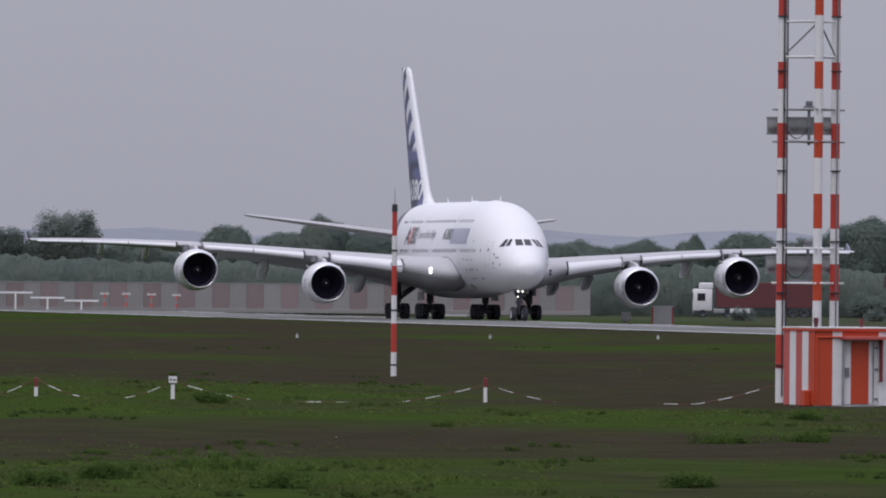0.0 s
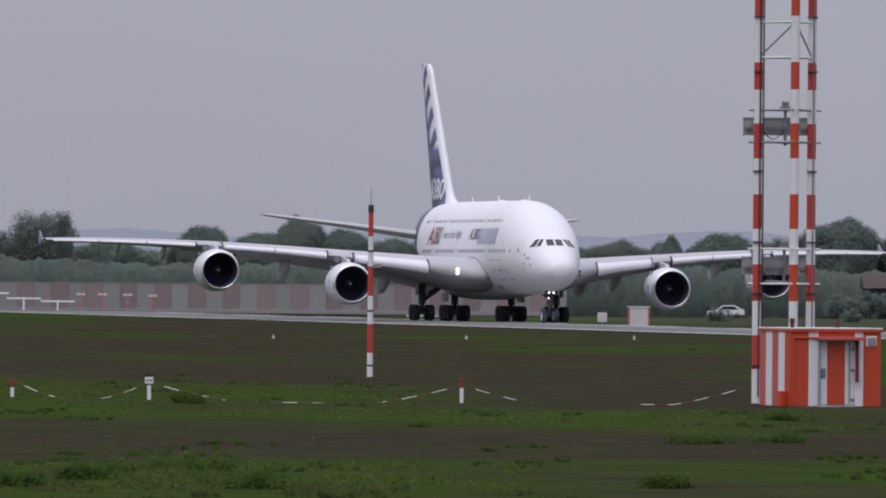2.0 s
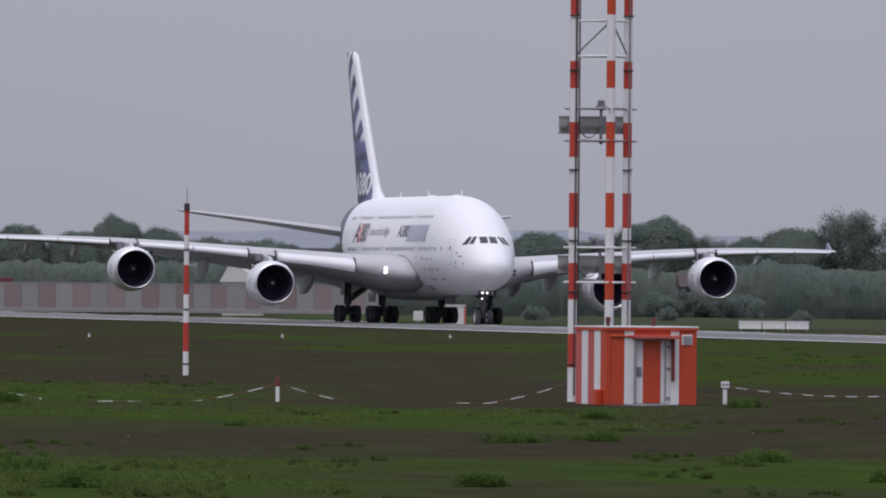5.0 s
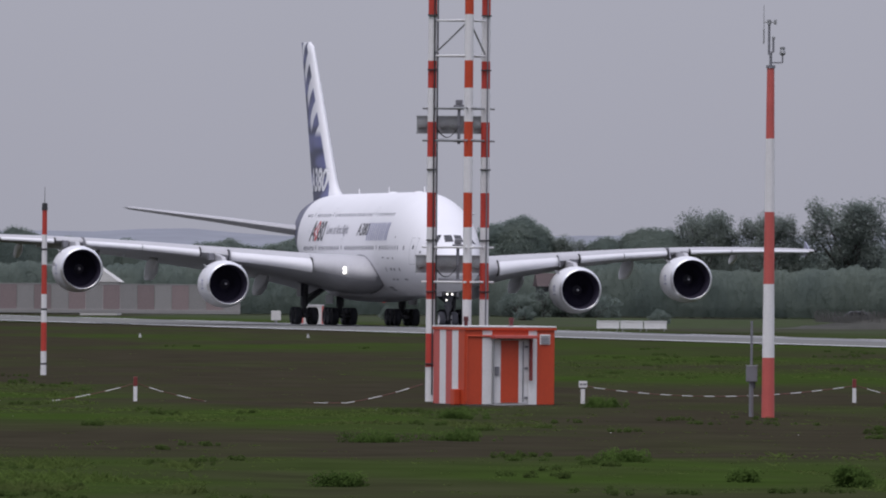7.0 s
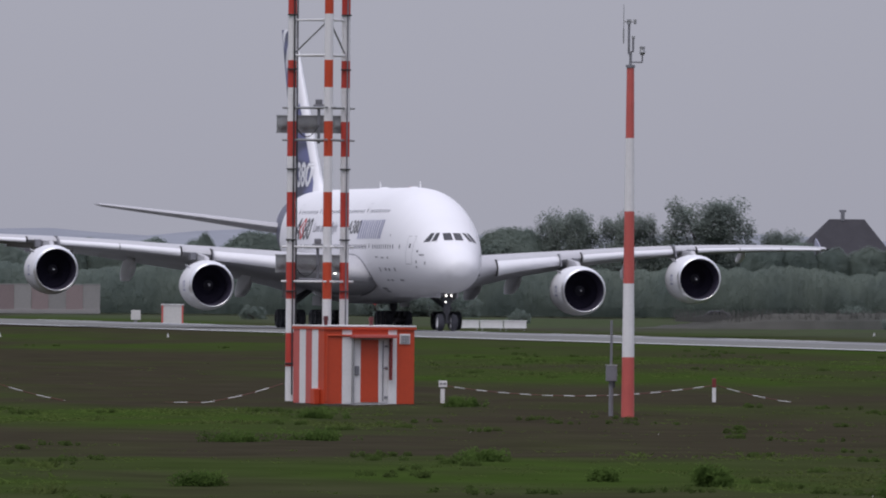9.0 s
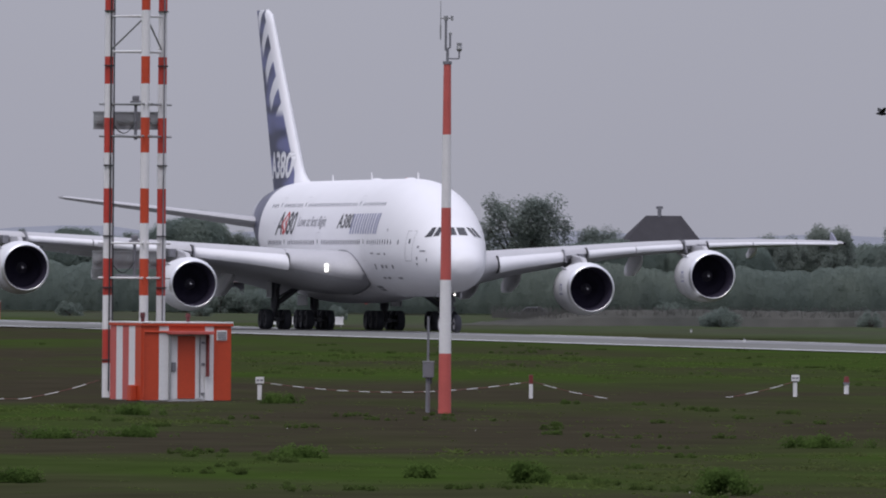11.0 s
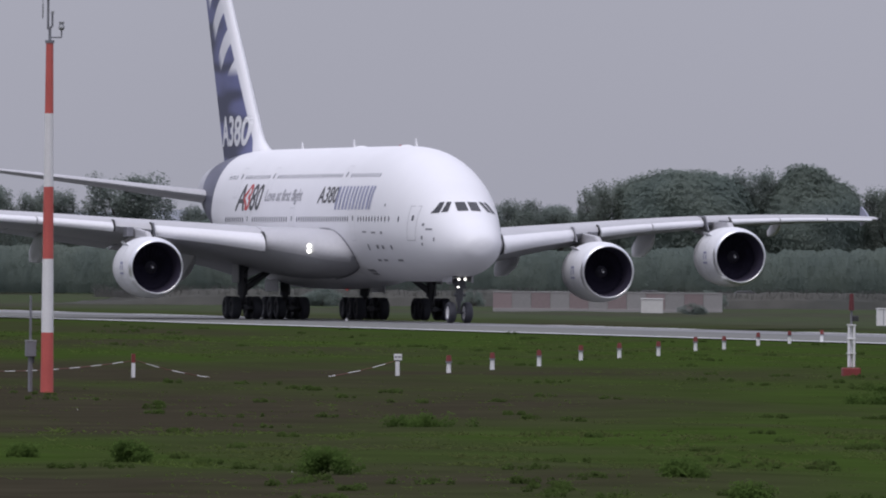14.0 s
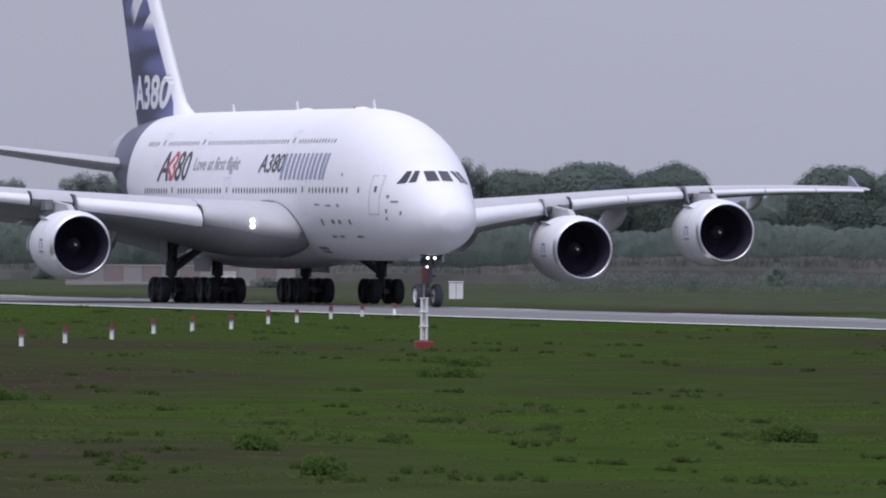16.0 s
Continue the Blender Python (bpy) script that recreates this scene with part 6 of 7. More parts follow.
def leafy_hull(rnd, kind, count, size):
    """A closed, lumpy crown: its foliage mass in three sizes of clumps, with small leaves all over it."""
    vs, fs = fine_ball()
    o = Vector((rnd.random() * 40, rnd.random() * 40, rnd.random() * 40))
    V = []
    for v in vs:
        lump = 1 + 0.18 * noise.noise(v * 1.7 + o) + 0.09 * noise.noise(v * 4.2 + o) + 0.035 * noise.noise(v * 10 + o) + 0.03 * rnd.random()
        if kind == "cone":
            wide = 1.0 - 0.34 * max(0.0, v.z) ** 1.3
            p = Vector((v.x * wide * 0.92, v.y * wide * 0.92, v.z)) * lump
        elif kind == "bush":
            q = 1.0 / (abs(v.x) ** 2.2 + abs(v.y) ** 2.2 + abs(v.z) ** 2.2) ** (1 / 2.2)
            p = Vector((v.x, v.y, v.z * 0.94)) * q * (lump + 0.10 * noise.noise(v * 3.1 + o))
        else:
            q = 1.0 / (abs(v.x) ** 2.3 + abs(v.y) ** 2.3 + abs(v.z) ** 2.3) ** (1 / 2.3)
            p = v * lump * q * 0.97
        V.append(Vector((p.x, p.y, 0.98 + p.z)))
    F = list(fs)
    mid = Vector((0, 0, 0.9))
    skin = [v.copy() for v in V]
    V = [mid + (v - mid) * 0.95 for v in V]
    for _ in range(count):
        a, b, c = (skin[i] for i in rnd.choice(fs))
        u, w = rnd.random(), rnd.random()
        p = a + (b - a) * u * 0.7 + (c - a) * w * 0.7
        d = (p - mid).normalized()
        p = p + d * (0.05 - 0.11 * rnd.random() ** 0.7)
        nrm = (0.8 * d + Vector((rnd.gauss(-0.15, 0.3), rnd.gauss(-0.3, 0.3), rnd.gauss(0.6, 0.3)))).normalized()
        t = Matrix.Rotation(rnd.random() * 6.28, 3, nrm) @ nrm.orthogonal().normalized()
        e = nrm.cross(t)
        s = size * (0.5 + 0.8 * rnd.random())
        k = len(V)
        V += [p - t * s, p + e * s * 0.8, p + t * s]
        F.append((k, k + 1, k + 2))
    return V, F


def crown_blobs(rnd, kind):
    """Clump centres in a unit crown: width about 2, height about 2, base at 0."""
    out = []
    if kind == "round":
        for _ in range(80):
            a, q = rnd.random() * 6.28, rnd.random()
            z = 0.12 + 1.68 * rnd.random()
            R = 0.84 * math.sqrt(max(0.06, 1 - ((z - 0.85) / 1.02) ** 2)) * q ** 0.35
            out.append((R * math.cos(a), R * math.sin(a), z, 0.17 + 0.12 * rnd.random()))
    elif kind == "loose":
        for _ in range(150):
            a, q = rnd.random() * 6.28, rnd.random()
            z = 0.3 + 1.6 * rnd.random() ** 0.8
            R = (0.95 - 0.35 * abs(z - 0.9)) * math.sqrt(q)
            out.append((R * math.cos(a), R * math.sin(a), z, 0.10 + 0.14 * rnd.random()))
    elif kind == "cone":
        for _ in range(75):
            a, z = rnd.random() * 6.28, 0.1 + 1.85 * rnd.random()
            R = 0.85 * (1 - z / 2.1) ** 0.6 * math.sqrt(rnd.random())
            out.append((R * math.cos(a), R * math.sin(a), z, 0.14 + 0.13 * rnd.random()))
    else:
        for _ in range(40):
            a = rnd.random() * 6.28
            R = 0.95 * math.sqrt(rnd.random())
            out.append((R * math.cos(a), R * math.sin(a), 0.2 + (1.5 - 0.8 * R) * rnd.random(), 0.15 + 0.16 * rnd.random()))
    return out


def tree_meshes(kind, seed, leaf, count, size):
    rnd = random.Random(seed)
    blobs = crown_blobs(rnd, kind)
    if kind in ("loose", "shrub"):
        V, F = leaf_cloud(rnd, blobs, count, size)
    else:
        V, F = leafy_hull(rnd, kind, count, size)
    crown = mesh_of("crown", V, F, leaf, True)
    bm = bmesh.new()
    rod(bm, (0, 0, -0.9), (0.02, 0, 0.1), 0.10, 0.075, 8)
    rod(bm, (0.02, 0, 0.05), (0.0, 0.03, 1.0), 0.075, 0.03, 8)
    for b in rnd.sample(blobs, 13):
        z0 = 0.1 + 0.5 * rnd.random() * b[2]
        mid = Vector((b[0] * 0.5, b[1] * 0.5, (z0 + b[2]) / 2 - 0.04))
        rod(bm, (0.01, 0, z0), mid, 0.038, 0.022, 6)
        rod(bm, mid, b[:3], 0.022, 0.007, 6)
    return bm_mesh("trunk", bm, M_BARK, True), crown


def plant(sets, kind, x, y, top, width, label, category="tree", group="trees along the airfield", low=0.18, name="tree"):
    """A tree whose crown is width wide and whose top stands at that height."""
    gz = ground_z(x, y)
    rnd = random.Random(int(x * 31 + y * 7))
    trunk, crown = rnd.choice(sets[kind])
    hgt = (top - gz) * (1 - low) / 2.05
    e = thing(name, pose(x, y, gz + (top - gz) * low, 0, 0, rnd.random() * 360), label, category, group)
    sc = Matrix.Diagonal((width / 2, width / 2, hgt, 1))
    for nm, me, lb in (("trunk", trunk, ""), ("crown", crown, "")):
        o = new(nm, me)
        o.parent = e
        o.matrix_basis = sc
    return e


def build_trees():
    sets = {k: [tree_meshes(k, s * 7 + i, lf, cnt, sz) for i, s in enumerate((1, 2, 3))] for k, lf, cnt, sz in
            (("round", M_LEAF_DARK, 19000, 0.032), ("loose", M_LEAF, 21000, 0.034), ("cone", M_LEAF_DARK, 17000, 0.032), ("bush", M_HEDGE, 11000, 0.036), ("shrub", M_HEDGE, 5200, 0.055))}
    D = 1300.0
    west = [(-50.3, 9.5, 6.0, "loose"), (-43.8, 11.4, 8.5, "loose"), (-36.0, 8.4, 7.0, "round"), (-25.3, 9.9, 6.5, "round"), (-18.2, 9.6, 6.5, "round"), (-13.8, 11.1, 5.5, "round"), (-9.0, 9.7, 6.5, "round"),
            (-3.0, 8.6, 6.0, "round"), (13.2, 8.1, 5.0, "round"), (18.2, 7.8, 5.0, "round"), (22.8, 8.6, 7.0, "round"), (29.4, 9.2, 3.4, "cone"), (35.3, 9.5, 8.0, "round"), (42.5, 9.0, 6.5, "loose"), (49.1, 11.4, 8.6, "round"),
            (55.0, 9.1, 5.5, "loose"), (59.8, 9.1, 5.5, "round"), (65.4, 10.2, 7.5, "round"), (71.4, 12.2, 7.5, "loose"), (78.6, 11.9, 7.5, "loose"), (87.9, 13.7, 10.6, "loose"), (96.6, 10.0, 6.0, "loose")]
    east = [(112.0, 9.2, 6.5, "round"), (117.6, 9.2, 6.0, "loose"), (123.3, 10.4, 6.0, "loose"), (133.0, 11.1, 8.0, "loose"), (138.6, 10.4, 6.0, "loose"), (143.9, 13.2, 7.5, "loose"), (152.8, 15.5, 14.6, "round"),
            (160.7, 14.8, 6.6, "loose"), (167.3, 15.8, 11.5, "cone"), (176.3, 12.9, 6.6, "loose"), (182.5, 12.5, 8.6, "round"), (191.2, 13.5, 10.5, "round"), (200.3, 12.9, 9.0, "round"), (209.7, 8.2, 7.0, "round"), (219.4, 12.7, 10.0, "round"), (227.5, 12.3, 9.0, "round"), (236, 11.5, 9.0, "round")]
    said = {"round": "dense dark green broadleaf tree behind the airfield", "loose": "airy grey-green broadleaf tree behind the airfield", "cone": "dark pointed tree behind the airfield"}
    for x, top, w, k in west + east:
        y = math.sqrt(D * D - x * x)
        plant(sets, k, x, y, top, w * 1.22, said[k], low=0.12)
    rnd = random.Random(11)
    x = -60.0
    while x < 250:                                   # undergrowth that closes the belt of trees
        y = math.sqrt((D + 14 + 10 * rnd.random()) ** 2 - x * x)
        plant(sets, rnd.choice(["bush", "bush"]), x, y, (6.8 if x < 110 else 7.8 if x < 138 else 7.2 if 203 < x < 214 else 8.8) + 2.0 * rnd.random(), 5.6 + 2.5 * rnd.random(), "dense green undergrowth tree in the belt", low=0.04)
        x += 2.4 + 1.1 * rnd.random()
    # one long uneven hedge closes the foot of the tree belt
    V, F = [], []
    prof = ((0.0, 0.0), (-0.5, 0.22), (-0.4, 0.45), (0.0, 0.66), (0.7, 0.84), (1.8, 0.96), (3.4, 1.0), (6.0, 0.85))
    n, rows = len(prof), 1500
    for i in range(rows + 1):
        x = -64 + 310 * i / rows
        r = D - 18 + 1.6 * noise.noise((x * 0.06, 7.7, 0)) + 0.5 * noise.noise((x * 0.4, 1.7, 0))
        top = 5.6 + 1.3 * noise.noise((x * 0.09, 4.1, 0)) + 0.7 * noise.noise((x * 0.45, 9.1, 0)) + 0.3 * noise.noise((x * 1.7, 2.2, 0))
        for k, (d, q) in enumerate(prof):
            rr = r + d + 0.30 * noise.noise((x * 0.9, k * 0.8, 3.0)) + 0.15 * noise.noise((x * 2.6, k * 1.7, 5.0))
            V.append((x, math.sqrt(rr * rr - x * x), -0.2 + top * q + (0.15 * noise.noise((x * 2.1, k * 1.1, 8.0)) if k else 0)))
    F = [(i * n + k, (i + 1) * n + k, (i + 1) * n + k + 1, i * n + k + 1) for i in range(rows) for k in range(n - 1)]
    skin = len(F)
    for _ in range(150000):                          # leaves close over the hedge's skin
        a, b, c, e = (Vector(V[q]) for q in F[rnd.randrange(skin)])
        u, w = rnd.random(), rnd.random()
        p = a + (b - a) * u + (e - a) * w + Vector((0, -0.06 * rnd.random(), 0.04 * rnd.random()))
        nrm = Vector((rnd.gauss(-0.1, 0.35), rnd.gauss(-0.6, 0.3), rnd.gauss(0.7, 0.3))).normalized()
        t = Matrix.Rotation(rnd.random() * 6.28, 3, nrm) @ nrm.orthogonal().normalized()
        f, z = nrm.cross(t), 0.07 + 0.08 * rnd.random()
        k = len(V)
        V += [tuple(p - t * z), tuple(p + f * z * 0.8), tuple(p + t * z)]
        F.append((k, k + 1, k + 2))
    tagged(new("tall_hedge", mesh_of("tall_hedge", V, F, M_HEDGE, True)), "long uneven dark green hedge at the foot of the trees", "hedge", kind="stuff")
    for x, top, w in ((48.2, 4.0, 5.0), (51.0, 3.9, 5.0), (54.0, 4.1, 5.0), (57.0, 4.0, 5.0)):
        plant(sets, "shrub", x, 1264.0, top, w, "leafy bush before the cottage", "bush", "bushes along the tree belt", -0.1, "bush")
    for x, top, w in ((94.0, 8.6, 6.0), (97.5, 9.0, 6.0), (101.5, 8.0, 6.0), (105.5, 8.2, 6.0), (109.5, 8.6, 6.0), (113.0, 8.4, 6.0)):
        plant(sets, "round", x, 1284.0, top, w, "dense green tree before the house")
    for x, y, top, w in ((31.0, 1150, 2.0, 2.6), (56.5, 1110, 1.9, 2.2), (88.5, 1090, 2.5, 3.6), (93.0, 1080, 1.6, 2.2), (112.0, 1000, 2.2, 3.0), (45.0, 1160, 1.8, 2.6), (100.0, 1010, 1.7, 2.4), (166.0, 1000, 2.6, 3.0), (106.3, 893.0, 0.9, 2.6), (121.0, 1004.0, 2.0, 3.4), (86.0, 1006.0, 2.4, 3.6)):
        plant(sets, "shrub", x, y, top, w, "small dark bush in the far grass", "bush", "bushes in the far grass", -0.16, "bush")
    # dry reeds and a clipped hedge before the trees
    V, F = [], []
    prof = ((-3.2, 0.0), (-2.6, 0.55), (-1.6, 0.88), (-0.4, 1.0), (1.5, 0.9), (3.0, 0.0))
    n, rows = len(prof), 900
    for i in range(rows + 1):
        x = 62 + 178 * i / rows
        y = math.sqrt(1020.0 ** 2 - x * x)
        top = float(np.interp(x, [62, 76, 139, 152], [0.0, 1.55, 1.55, 2.65])) + 0.22 * noise.noise((x * 0.22, 3.1, 0)) + 0.12 * noise.noise((x * 0.9, 5.1, 0))
        for d, q in prof:
            w = 0.25 * noise.noise((x * 0.7, d * 0.9, 2.0))
            V.append((x, y + d + w, ground_z(x, y) - 0.1 + max(0.05, top) * q))
    F = [(i * n + k, (i + 1) * n + k, (i + 1) * n + k + 1, i * n + k + 1) for i in range(rows) for k in range(n - 1)]
    for _ in range(9000):
        x = 66 + 174 * rnd.random()
        y = math.sqrt((1017.5 + 4 * rnd.random()) ** 2 - x * x)
        z = ground_z(x, y) + float(np.interp(x, [139, 152], [0.6, 1.7]))
        h, w, lean = 0.5 + 0.75 * rnd.random(), 0.02 + 0.02 * rnd.random(), rnd.gauss(0, 0.35)
        k = len(V)
        V += [(x - w, y, z), (x + w, y, z), (x + w * 0.4 + lean, y + 0.05, z + h), (x - w * 0.4 + lean, y, z + h)]
        F.append((k, k + 1, k + 2, k + 3))
    tagged(new("dry_reeds", mesh_of("dry_reeds", V, F, M_REED)), "band of pale dry reeds along a ditch", "reeds", kind="stuff")
    blobs = []
    x = 125.0
    while x < 215:
        y = math.sqrt(880.0 ** 2 - x * x)
        for k in range(3):
            blobs.append((x + rnd.gauss(0, 0.2), y + rnd.gauss(0, 0.3), ground_z(x, y) + 0.2 + 0.45 * k + 0.1 * rnd.random(), 0.36 + 0.1 * rnd.random()))
        x += 0.6
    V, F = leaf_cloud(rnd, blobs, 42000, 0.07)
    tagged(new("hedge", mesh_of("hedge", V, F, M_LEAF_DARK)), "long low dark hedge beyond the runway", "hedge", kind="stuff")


# ---------------- grass, weeds and flowers ----------------
def greenness(x, y):
    g = noise.noise((x * 0.05, y * 0.016, 1.7)) + 0.5 * noise.noise((x * 0.2, y * 0.07, 8.1))
    for y0, y1, x0, x1, amount in BANDS:
        if y0 < y < y1 and x0 < x < x1:
            g += 3.2 * amount
    return g


def build_grass():
    rnd = random.Random(21)
    tuft = []
    for k in range(6):
        rows = []
        for _ in range(5):
            a, r = rnd.random() * 6.28, 0.10 * rnd.random()
            rows.append((r * math.cos(a), r * math.sin(a), rnd.gauss(0, 0.05), rnd.gauss(0, 0.05), 0.6 + 0.6 * rnd.random(), rnd.random() * 3.14))
        tuft.append(rows)
    V, F = [], []

    def add(x, y, h, s=1.0):
        z = ground_z(x, y) - 0.01
        for bx, by, lx, ly, q, a in rnd.choice(tuft):
            w = 0.022 * s
            k = len(V)
            V.extend([(x + bx * s - w * math.cos(a), y + by * s - w * math.sin(a), z), (x + bx * s + w * math.cos(a), y + by * s + w * math.sin(a), z), (x + bx * s + lx * s, y + by * s + ly * s, z + h * q)])
            F.append((k, k + 1, k + 2))
    n = 0
    while n < 9000:
        d = 165 + 380 * rnd.random() ** 1.5
        a = radians(-2.7 + 13.2 * rnd.random())
        x, y = d * math.sin(a), d * math.cos(a)
        g = greenness(x, y)
        n += 1
        if g < -0.1 and rnd.random() < 0.85:
            continue
        add(x, y, (0.02 + 0.03 * rnd.random()) * (1.5 if g > 0.25 else 1.0), 1.0 + d / 500)
    for x0, x1, y0, y1, count, low, high in ((-10, 2, 196, 226, 2600, 0.06, 0.20), (-16, 0, 305, 400, 2600, 0.05, 0.14), (0, 12, 284, 324, 1400, 0.05, 0.13), (20, 60, 425, 560, 2600, 0.05, 0.13), (14, 42, 200, 246, 2600, 0.04, 0.12)):
        for _ in range(count):                       # longer grass in the lush bands, in loose drifts
            x, y = x0 + (x1 - x0) * rnd.random(), y0 + (y1 - y0) * rnd.random()
            d = noise.noise((x * 0.55, y * 0.16, 3.0))
            if d > 0.05:
                add(x, y, (low + (high - low) * rnd.random()) * min(1.0, 0.4 + 2 * d), 2.4)
    tagged(new("grass", mesh_of("grass", V, F, M_BLADES)), "short uneven green grass in patches", "grass", kind="stuff")
    # low dark weeds scattered in flat clumps
    blobs = []
    for _ in range(620):
        d = 170 + 470 * rnd.random() ** 1.3
        a = radians(-2.6 + 13 * rnd.random())
        x, y = d * math.sin(a), d * math.cos(a)
        if greenness(x, y) < -0.02 or abs(across(x, y)) < 26:
            continue
        ln = 0.12 + 0.35 * rnd.random() ** 2
        for _ in range(6):
            blobs.append((x + rnd.gauss(0, ln), y + rnd.gauss(0, ln * 2.5), ground_z(x, y) + 0.02 + 0.03 * rnd.random(), 0.05 + 0.07 * rnd.random()))
    V, F = leaf_cloud(rnd, blobs, 110000, 0.035, 0.7)
    tagged(new("weeds", mesh_of("weeds", V, F, M_TUFT)), "low dark weed clumps in the grass", "weeds", kind="stuff")
    # larger weed clumps near the camera
    for x, y, w, h in ((16.5, 192.0, 0.55, 0.62), (14.1, 206.0, 0.42, 0.46), (-4.4, 216.0, 0.95, 0.36), (-6.2, 208.0, 0.7, 0.34), (-2.9, 201.0, 0.9, 0.32), (-7.2, 200.0, 0.6, 0.30), (12.4, 212.0, 0.28, 0.24), (22.7, 192.0, 0.42, 0.30),
                       (34.6, 207.0, 0.75, 0.34), (4.6, 206.0, 0.45, 0.24), (8.5, 262.0, 0.9, 0.22), (23.6, 250.0, 0.95, 0.24), (-6.9, 332.0, 0.5, 0.42), (9.8, 301.0, 0.7, 0.26), (15.1, 330.0, 0.6, 0.26), (6.6, 258.0, 0.8, 0.2), (11.1, 232.0, 0.6, 0.2), (21.5, 172.5, 0.42, 0.28), (40.9, 300.0, 0.8, 0.3), (44.0, 320.0, 0.7, 0.28)):
        r = random.Random(int(x * 100 + y))
        blobs = [(r.gauss(0, w * 0.42), r.gauss(0, w * 0.42), h * (0.05 + 0.6 * r.random()), 0.10 + 0.09 * r.random()) for _ in range(30)]
        V, F = leaf_cloud(r, blobs, 2200, 0.04)
        o = new("weed_clump", mesh_of("weed_clump", V, F, M_WEED))
        o.matrix_basis = stand(x, y)
        tagged(o, "bushy dark green weed clump in the grass", "weed", "large weed clumps")
    V, F = [], []
    for _ in range(11):
        d = 180 + 150 * rnd.random()
        a = radians(-2 + 11.6 * rnd.random())
        x, y = d * math.sin(a), d * math.cos(a)
        z = ground_z(x, y) + 0.12
        k = len(V)
        s = 0.005 + 0.005 * rnd.random()
        V += [(x - s, y, z - s), (x + s, y, z - s), (x + s, y + s, z + s), (x - s, y + s, z + s)]
        F.append((k, k + 1, k + 2, k + 3))
    tagged(new("flowers", mesh_of("flowers", V, F, M_WALL)), "tiny pale flowers in the grass", "flowers", kind="stuff")


# ---------------- bird ----------------
def build_bird():
    b = thing("bird", pose(34.9, 398.5, 10.1), "black bird flapping across the sky", "bird")
    rings = [[(x, r * math.cos(a), r * 0.9 * math.sin(a)) for a in [2 * math.pi * j / 12 for j in range(12)]] for x, r in ((-0.24, 0.01), (-0.2, 0.03), (-0.13, 0.05), (-0.02, 0.075), (0.1, 0.055), (0.17, 0.03), (0.3, 0.045), (0.31, 0.01))]
    body = part("body", lofted(rings), M_BIRD, b, "", True)
    wings = []
    for s in (-1, 1):
        top = [(-0.10, 0.03), (-0.12, 0.2), (-0.06, 0.42), (0.02, 0.44), (0.08, 0.22), (0.09, 0.03)]
        bm = lofted([[(x, s * y, 0.008) for x, y in top], [(x, s * y, -0.006) for x, y in top]])
        wings.append((s, part("feathered_wing", bm, M_BIRD, b)))
    return b, wings


build_mast()
build_cabin()
build_slim_pole()
build_wind_mast()
build_posts()
build_light_stand()
build_screen("blast_screen", -95, 1249, 16.5, 1246, 2.98, 58, "long blast screen of faded red and pale panels")
build_screen("blast_screen", 93.4, 925.6, 112.3, 922.3, 1.55, 12, "low screen of faded red and pale panels in the grass")
build_approach_lights()
lorry = build_truck()
white_car = build_car(pose(39.8, 1257, ground_z(39.8, 1257)), M_BANDWHITE, "white car driving on the far road")
for x, y in ((73.5, 1106.0), (123.6, 1095.0), (132.4, 1090.0)):
    build_car(stand(x, y, -3), M_GEAR, "dark grey car parked along the far road")
build_guard_rail()
build_house()
build_trees()
build_grass()
bird, bird_wings = build_bird()


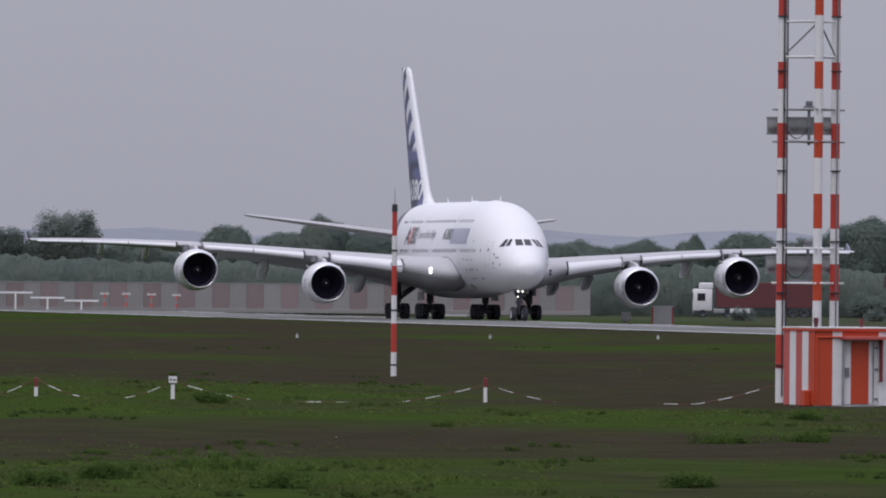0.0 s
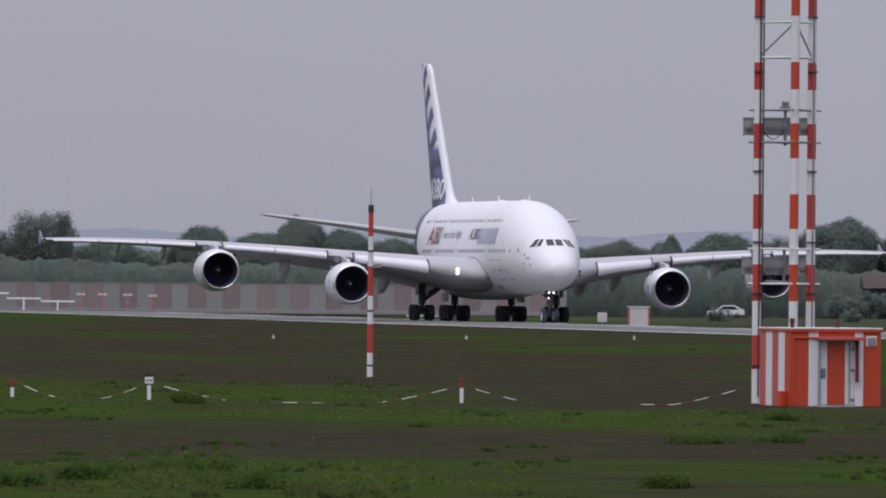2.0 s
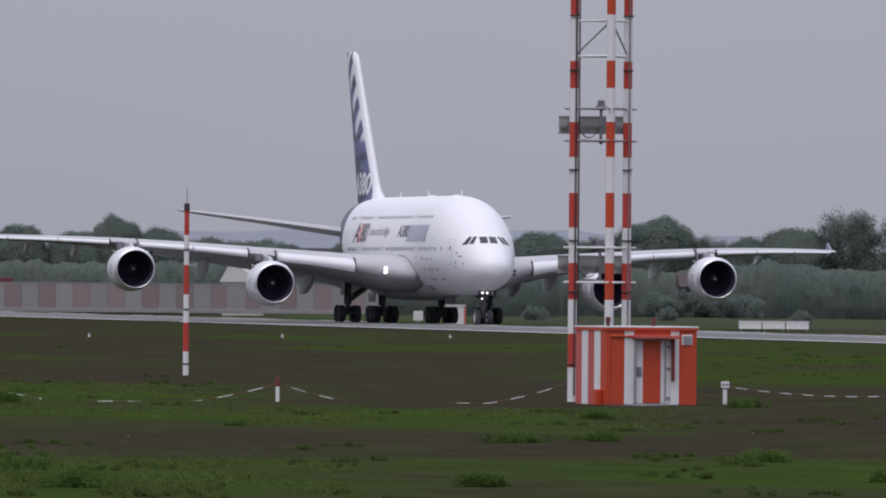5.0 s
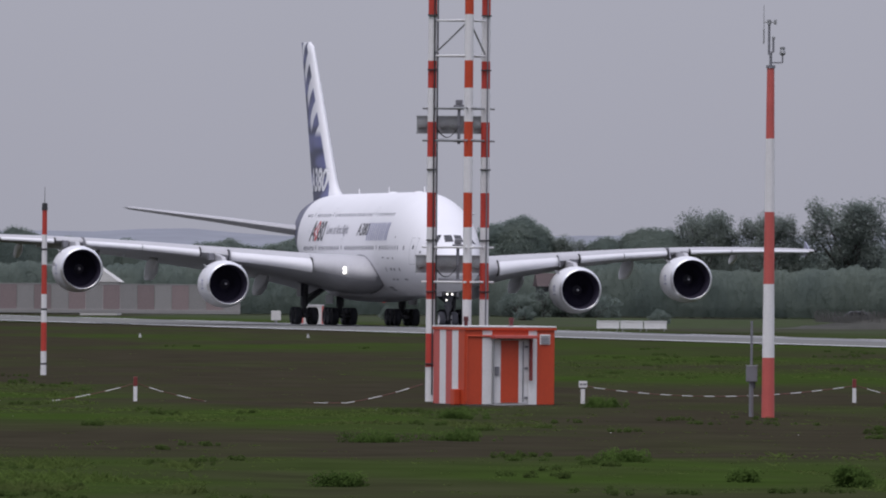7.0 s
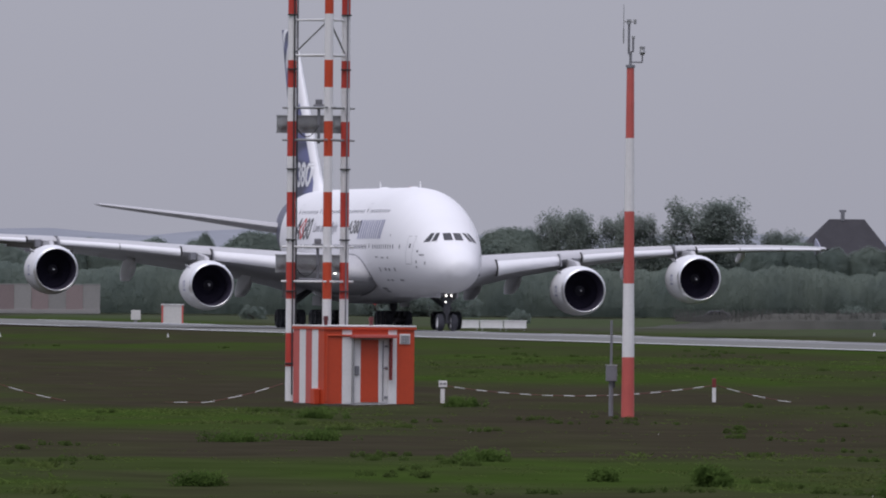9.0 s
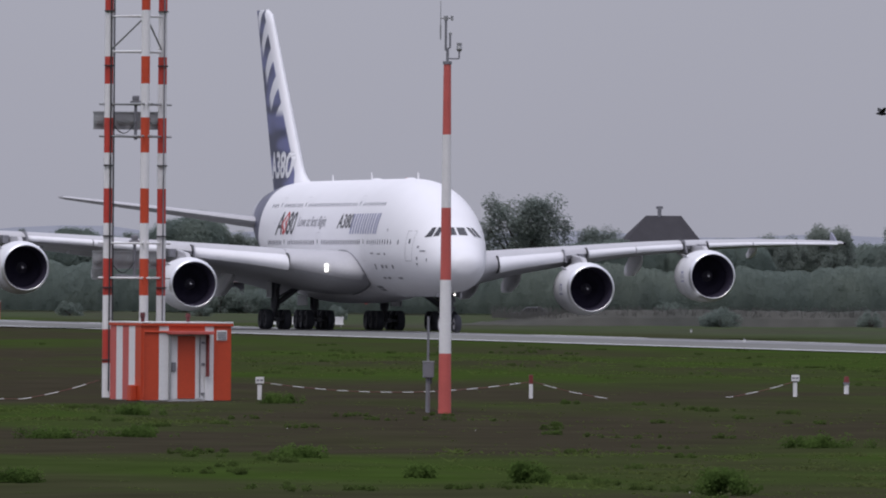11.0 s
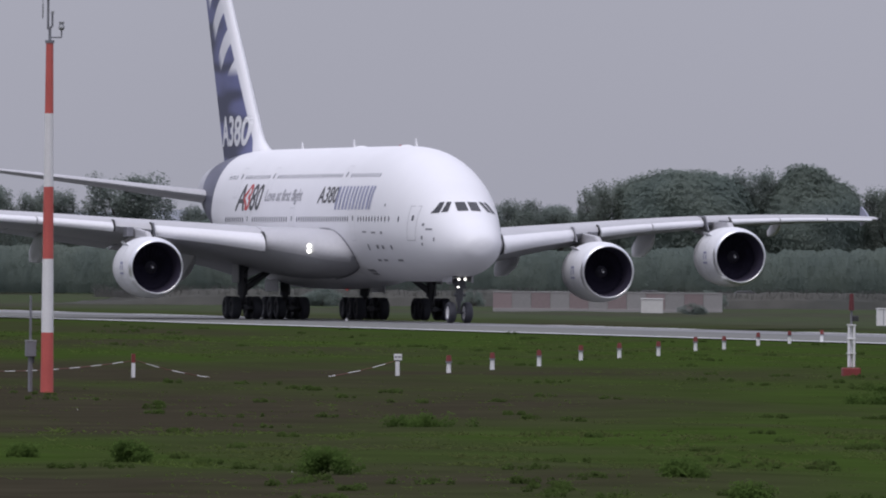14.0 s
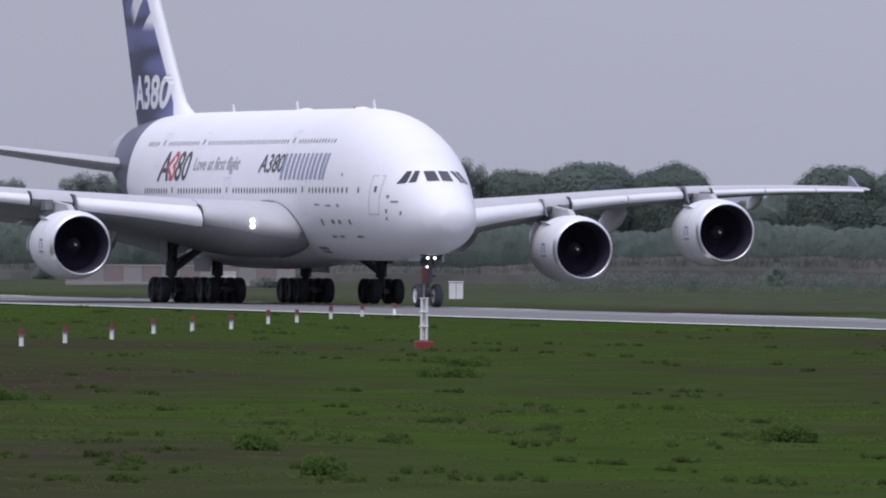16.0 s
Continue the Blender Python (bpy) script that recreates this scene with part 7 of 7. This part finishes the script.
# ---------------- what moves ----------------
def motions():
    # seconds, metres along the runway, metres across it, drift of the heading, bank
    run = [(0.0, 1.01, -0.34, -0.05, 0.36), (0.5, 6.18, -0.24, 0.04, 0.41), (1.0, 11.79, -0.1, 0.18, 0.46), (1.5, 17.87, -0.04, 0.27, 0.46), (2.0, 24.46, 0.04, 0.38, 0.44),
           (2.5, 31.62, 0.14, 0.46, 0.43), (3.0, 39.41, 0.22, 0.51, 0.43), (3.5, 47.85, 0.27, 0.4, 0.44), (4.0, 56.92, 0.3, 0.19, 0.47), (6.5, 110.11, 0.2, -0.22, 0.54),
           (7.0, 121.87, 0.1, -0.32, 0.5), (7.5, 134.01, 0.03, -0.45, 0.45), (8.0, 146.59, 0.02, -0.42, 0.42), (8.5, 159.64, 0.01, -0.39, 0.4), (9.0, 173.2, 0.0, -0.29, 0.38),
           (11.5, 248.98, 0.0, -0.13, 0.22), (12.0, 265.76, -0.01, -0.06, 0.22), (12.5, 283.12, -0.01, -0.01, 0.22), (13.0, 301.05, -0.02, 0.04, 0.2), (13.5, 319.51, -0.03, 0.07, 0.15),
           (14.0, 338.46, -0.03, 0.07, 0.11), (14.5, 357.84, -0.02, 0.03, 0.09), (15.0, 377.59, 0.02, -0.06, 0.07), (15.5, 397.69, 0.06, -0.17, 0.06), (16.0, 418.14, 0.09, -0.25, 0.06)]
    way = radians(HEAD - 0.212)                     # the roll runs a little aslant of the centre line
    ahead, aside = Vector((math.cos(way), math.sin(way))), Vector((-math.sin(way), math.cos(way)))
    rows = []
    for t, s, w, drift, bank in run:
        p = C0 + ahead * (s - 30) + aside * w       # over the main gear, where it turns
        a = way + radians(180 + drift)
        rows.append((t, pose(p.x - 30 * math.cos(a), p.y - 30 * math.sin(a), 0, bank, 0, math.degrees(a))))
    walk(aircraft, rows)
    # road traffic, from right to left
    gz = ground_z(28, 1262)
    walk(lorry, [(t, pose(28.3 - 13.4 * t, 1262, gz)) for t in (0, 4, 8, 12, 16)])
    gz = ground_z(39.8, 1257)
    walk(white_car, [(t, pose(39.8 - 14.6 * (t - 1.5), 1257, gz)) for t in (0, 4, 8, 12, 16)])
    # the bird crosses to the left and climbs, beating its wings
    way = [(0.0, 180.0, 389.0, 6.0), (11.3, 34.9, 398.5, 10.1), (11.5, 31.6, 398.7, 10.3), (11.7, 28.4, 399.0, 10.5), (11.9, 25.4, 399.2, 10.6), (12.1, 22.7, 399.4, 11.2), (12.3, 20.4, 399.5, 11.8), (12.5, 18.1, 399.6, 12.7), (16.0, -24.0, 402.0, 26.0)]
    walk(bird, [(t, pose(x, y, z, 0, 8 if t > 12 else 2, 12)) for t, x, y, z in way])
    beats = [0.0] + [10.8 + 0.1 * k for k in range(24)] + [16.0]
    for s, wing in bird_wings:
        walk(wing, [(t, pose(0, 0, 0.03, s * 42 * math.sin(2 * math.pi * 3.1 * t), 0, 0)) for t in beats])


motions()
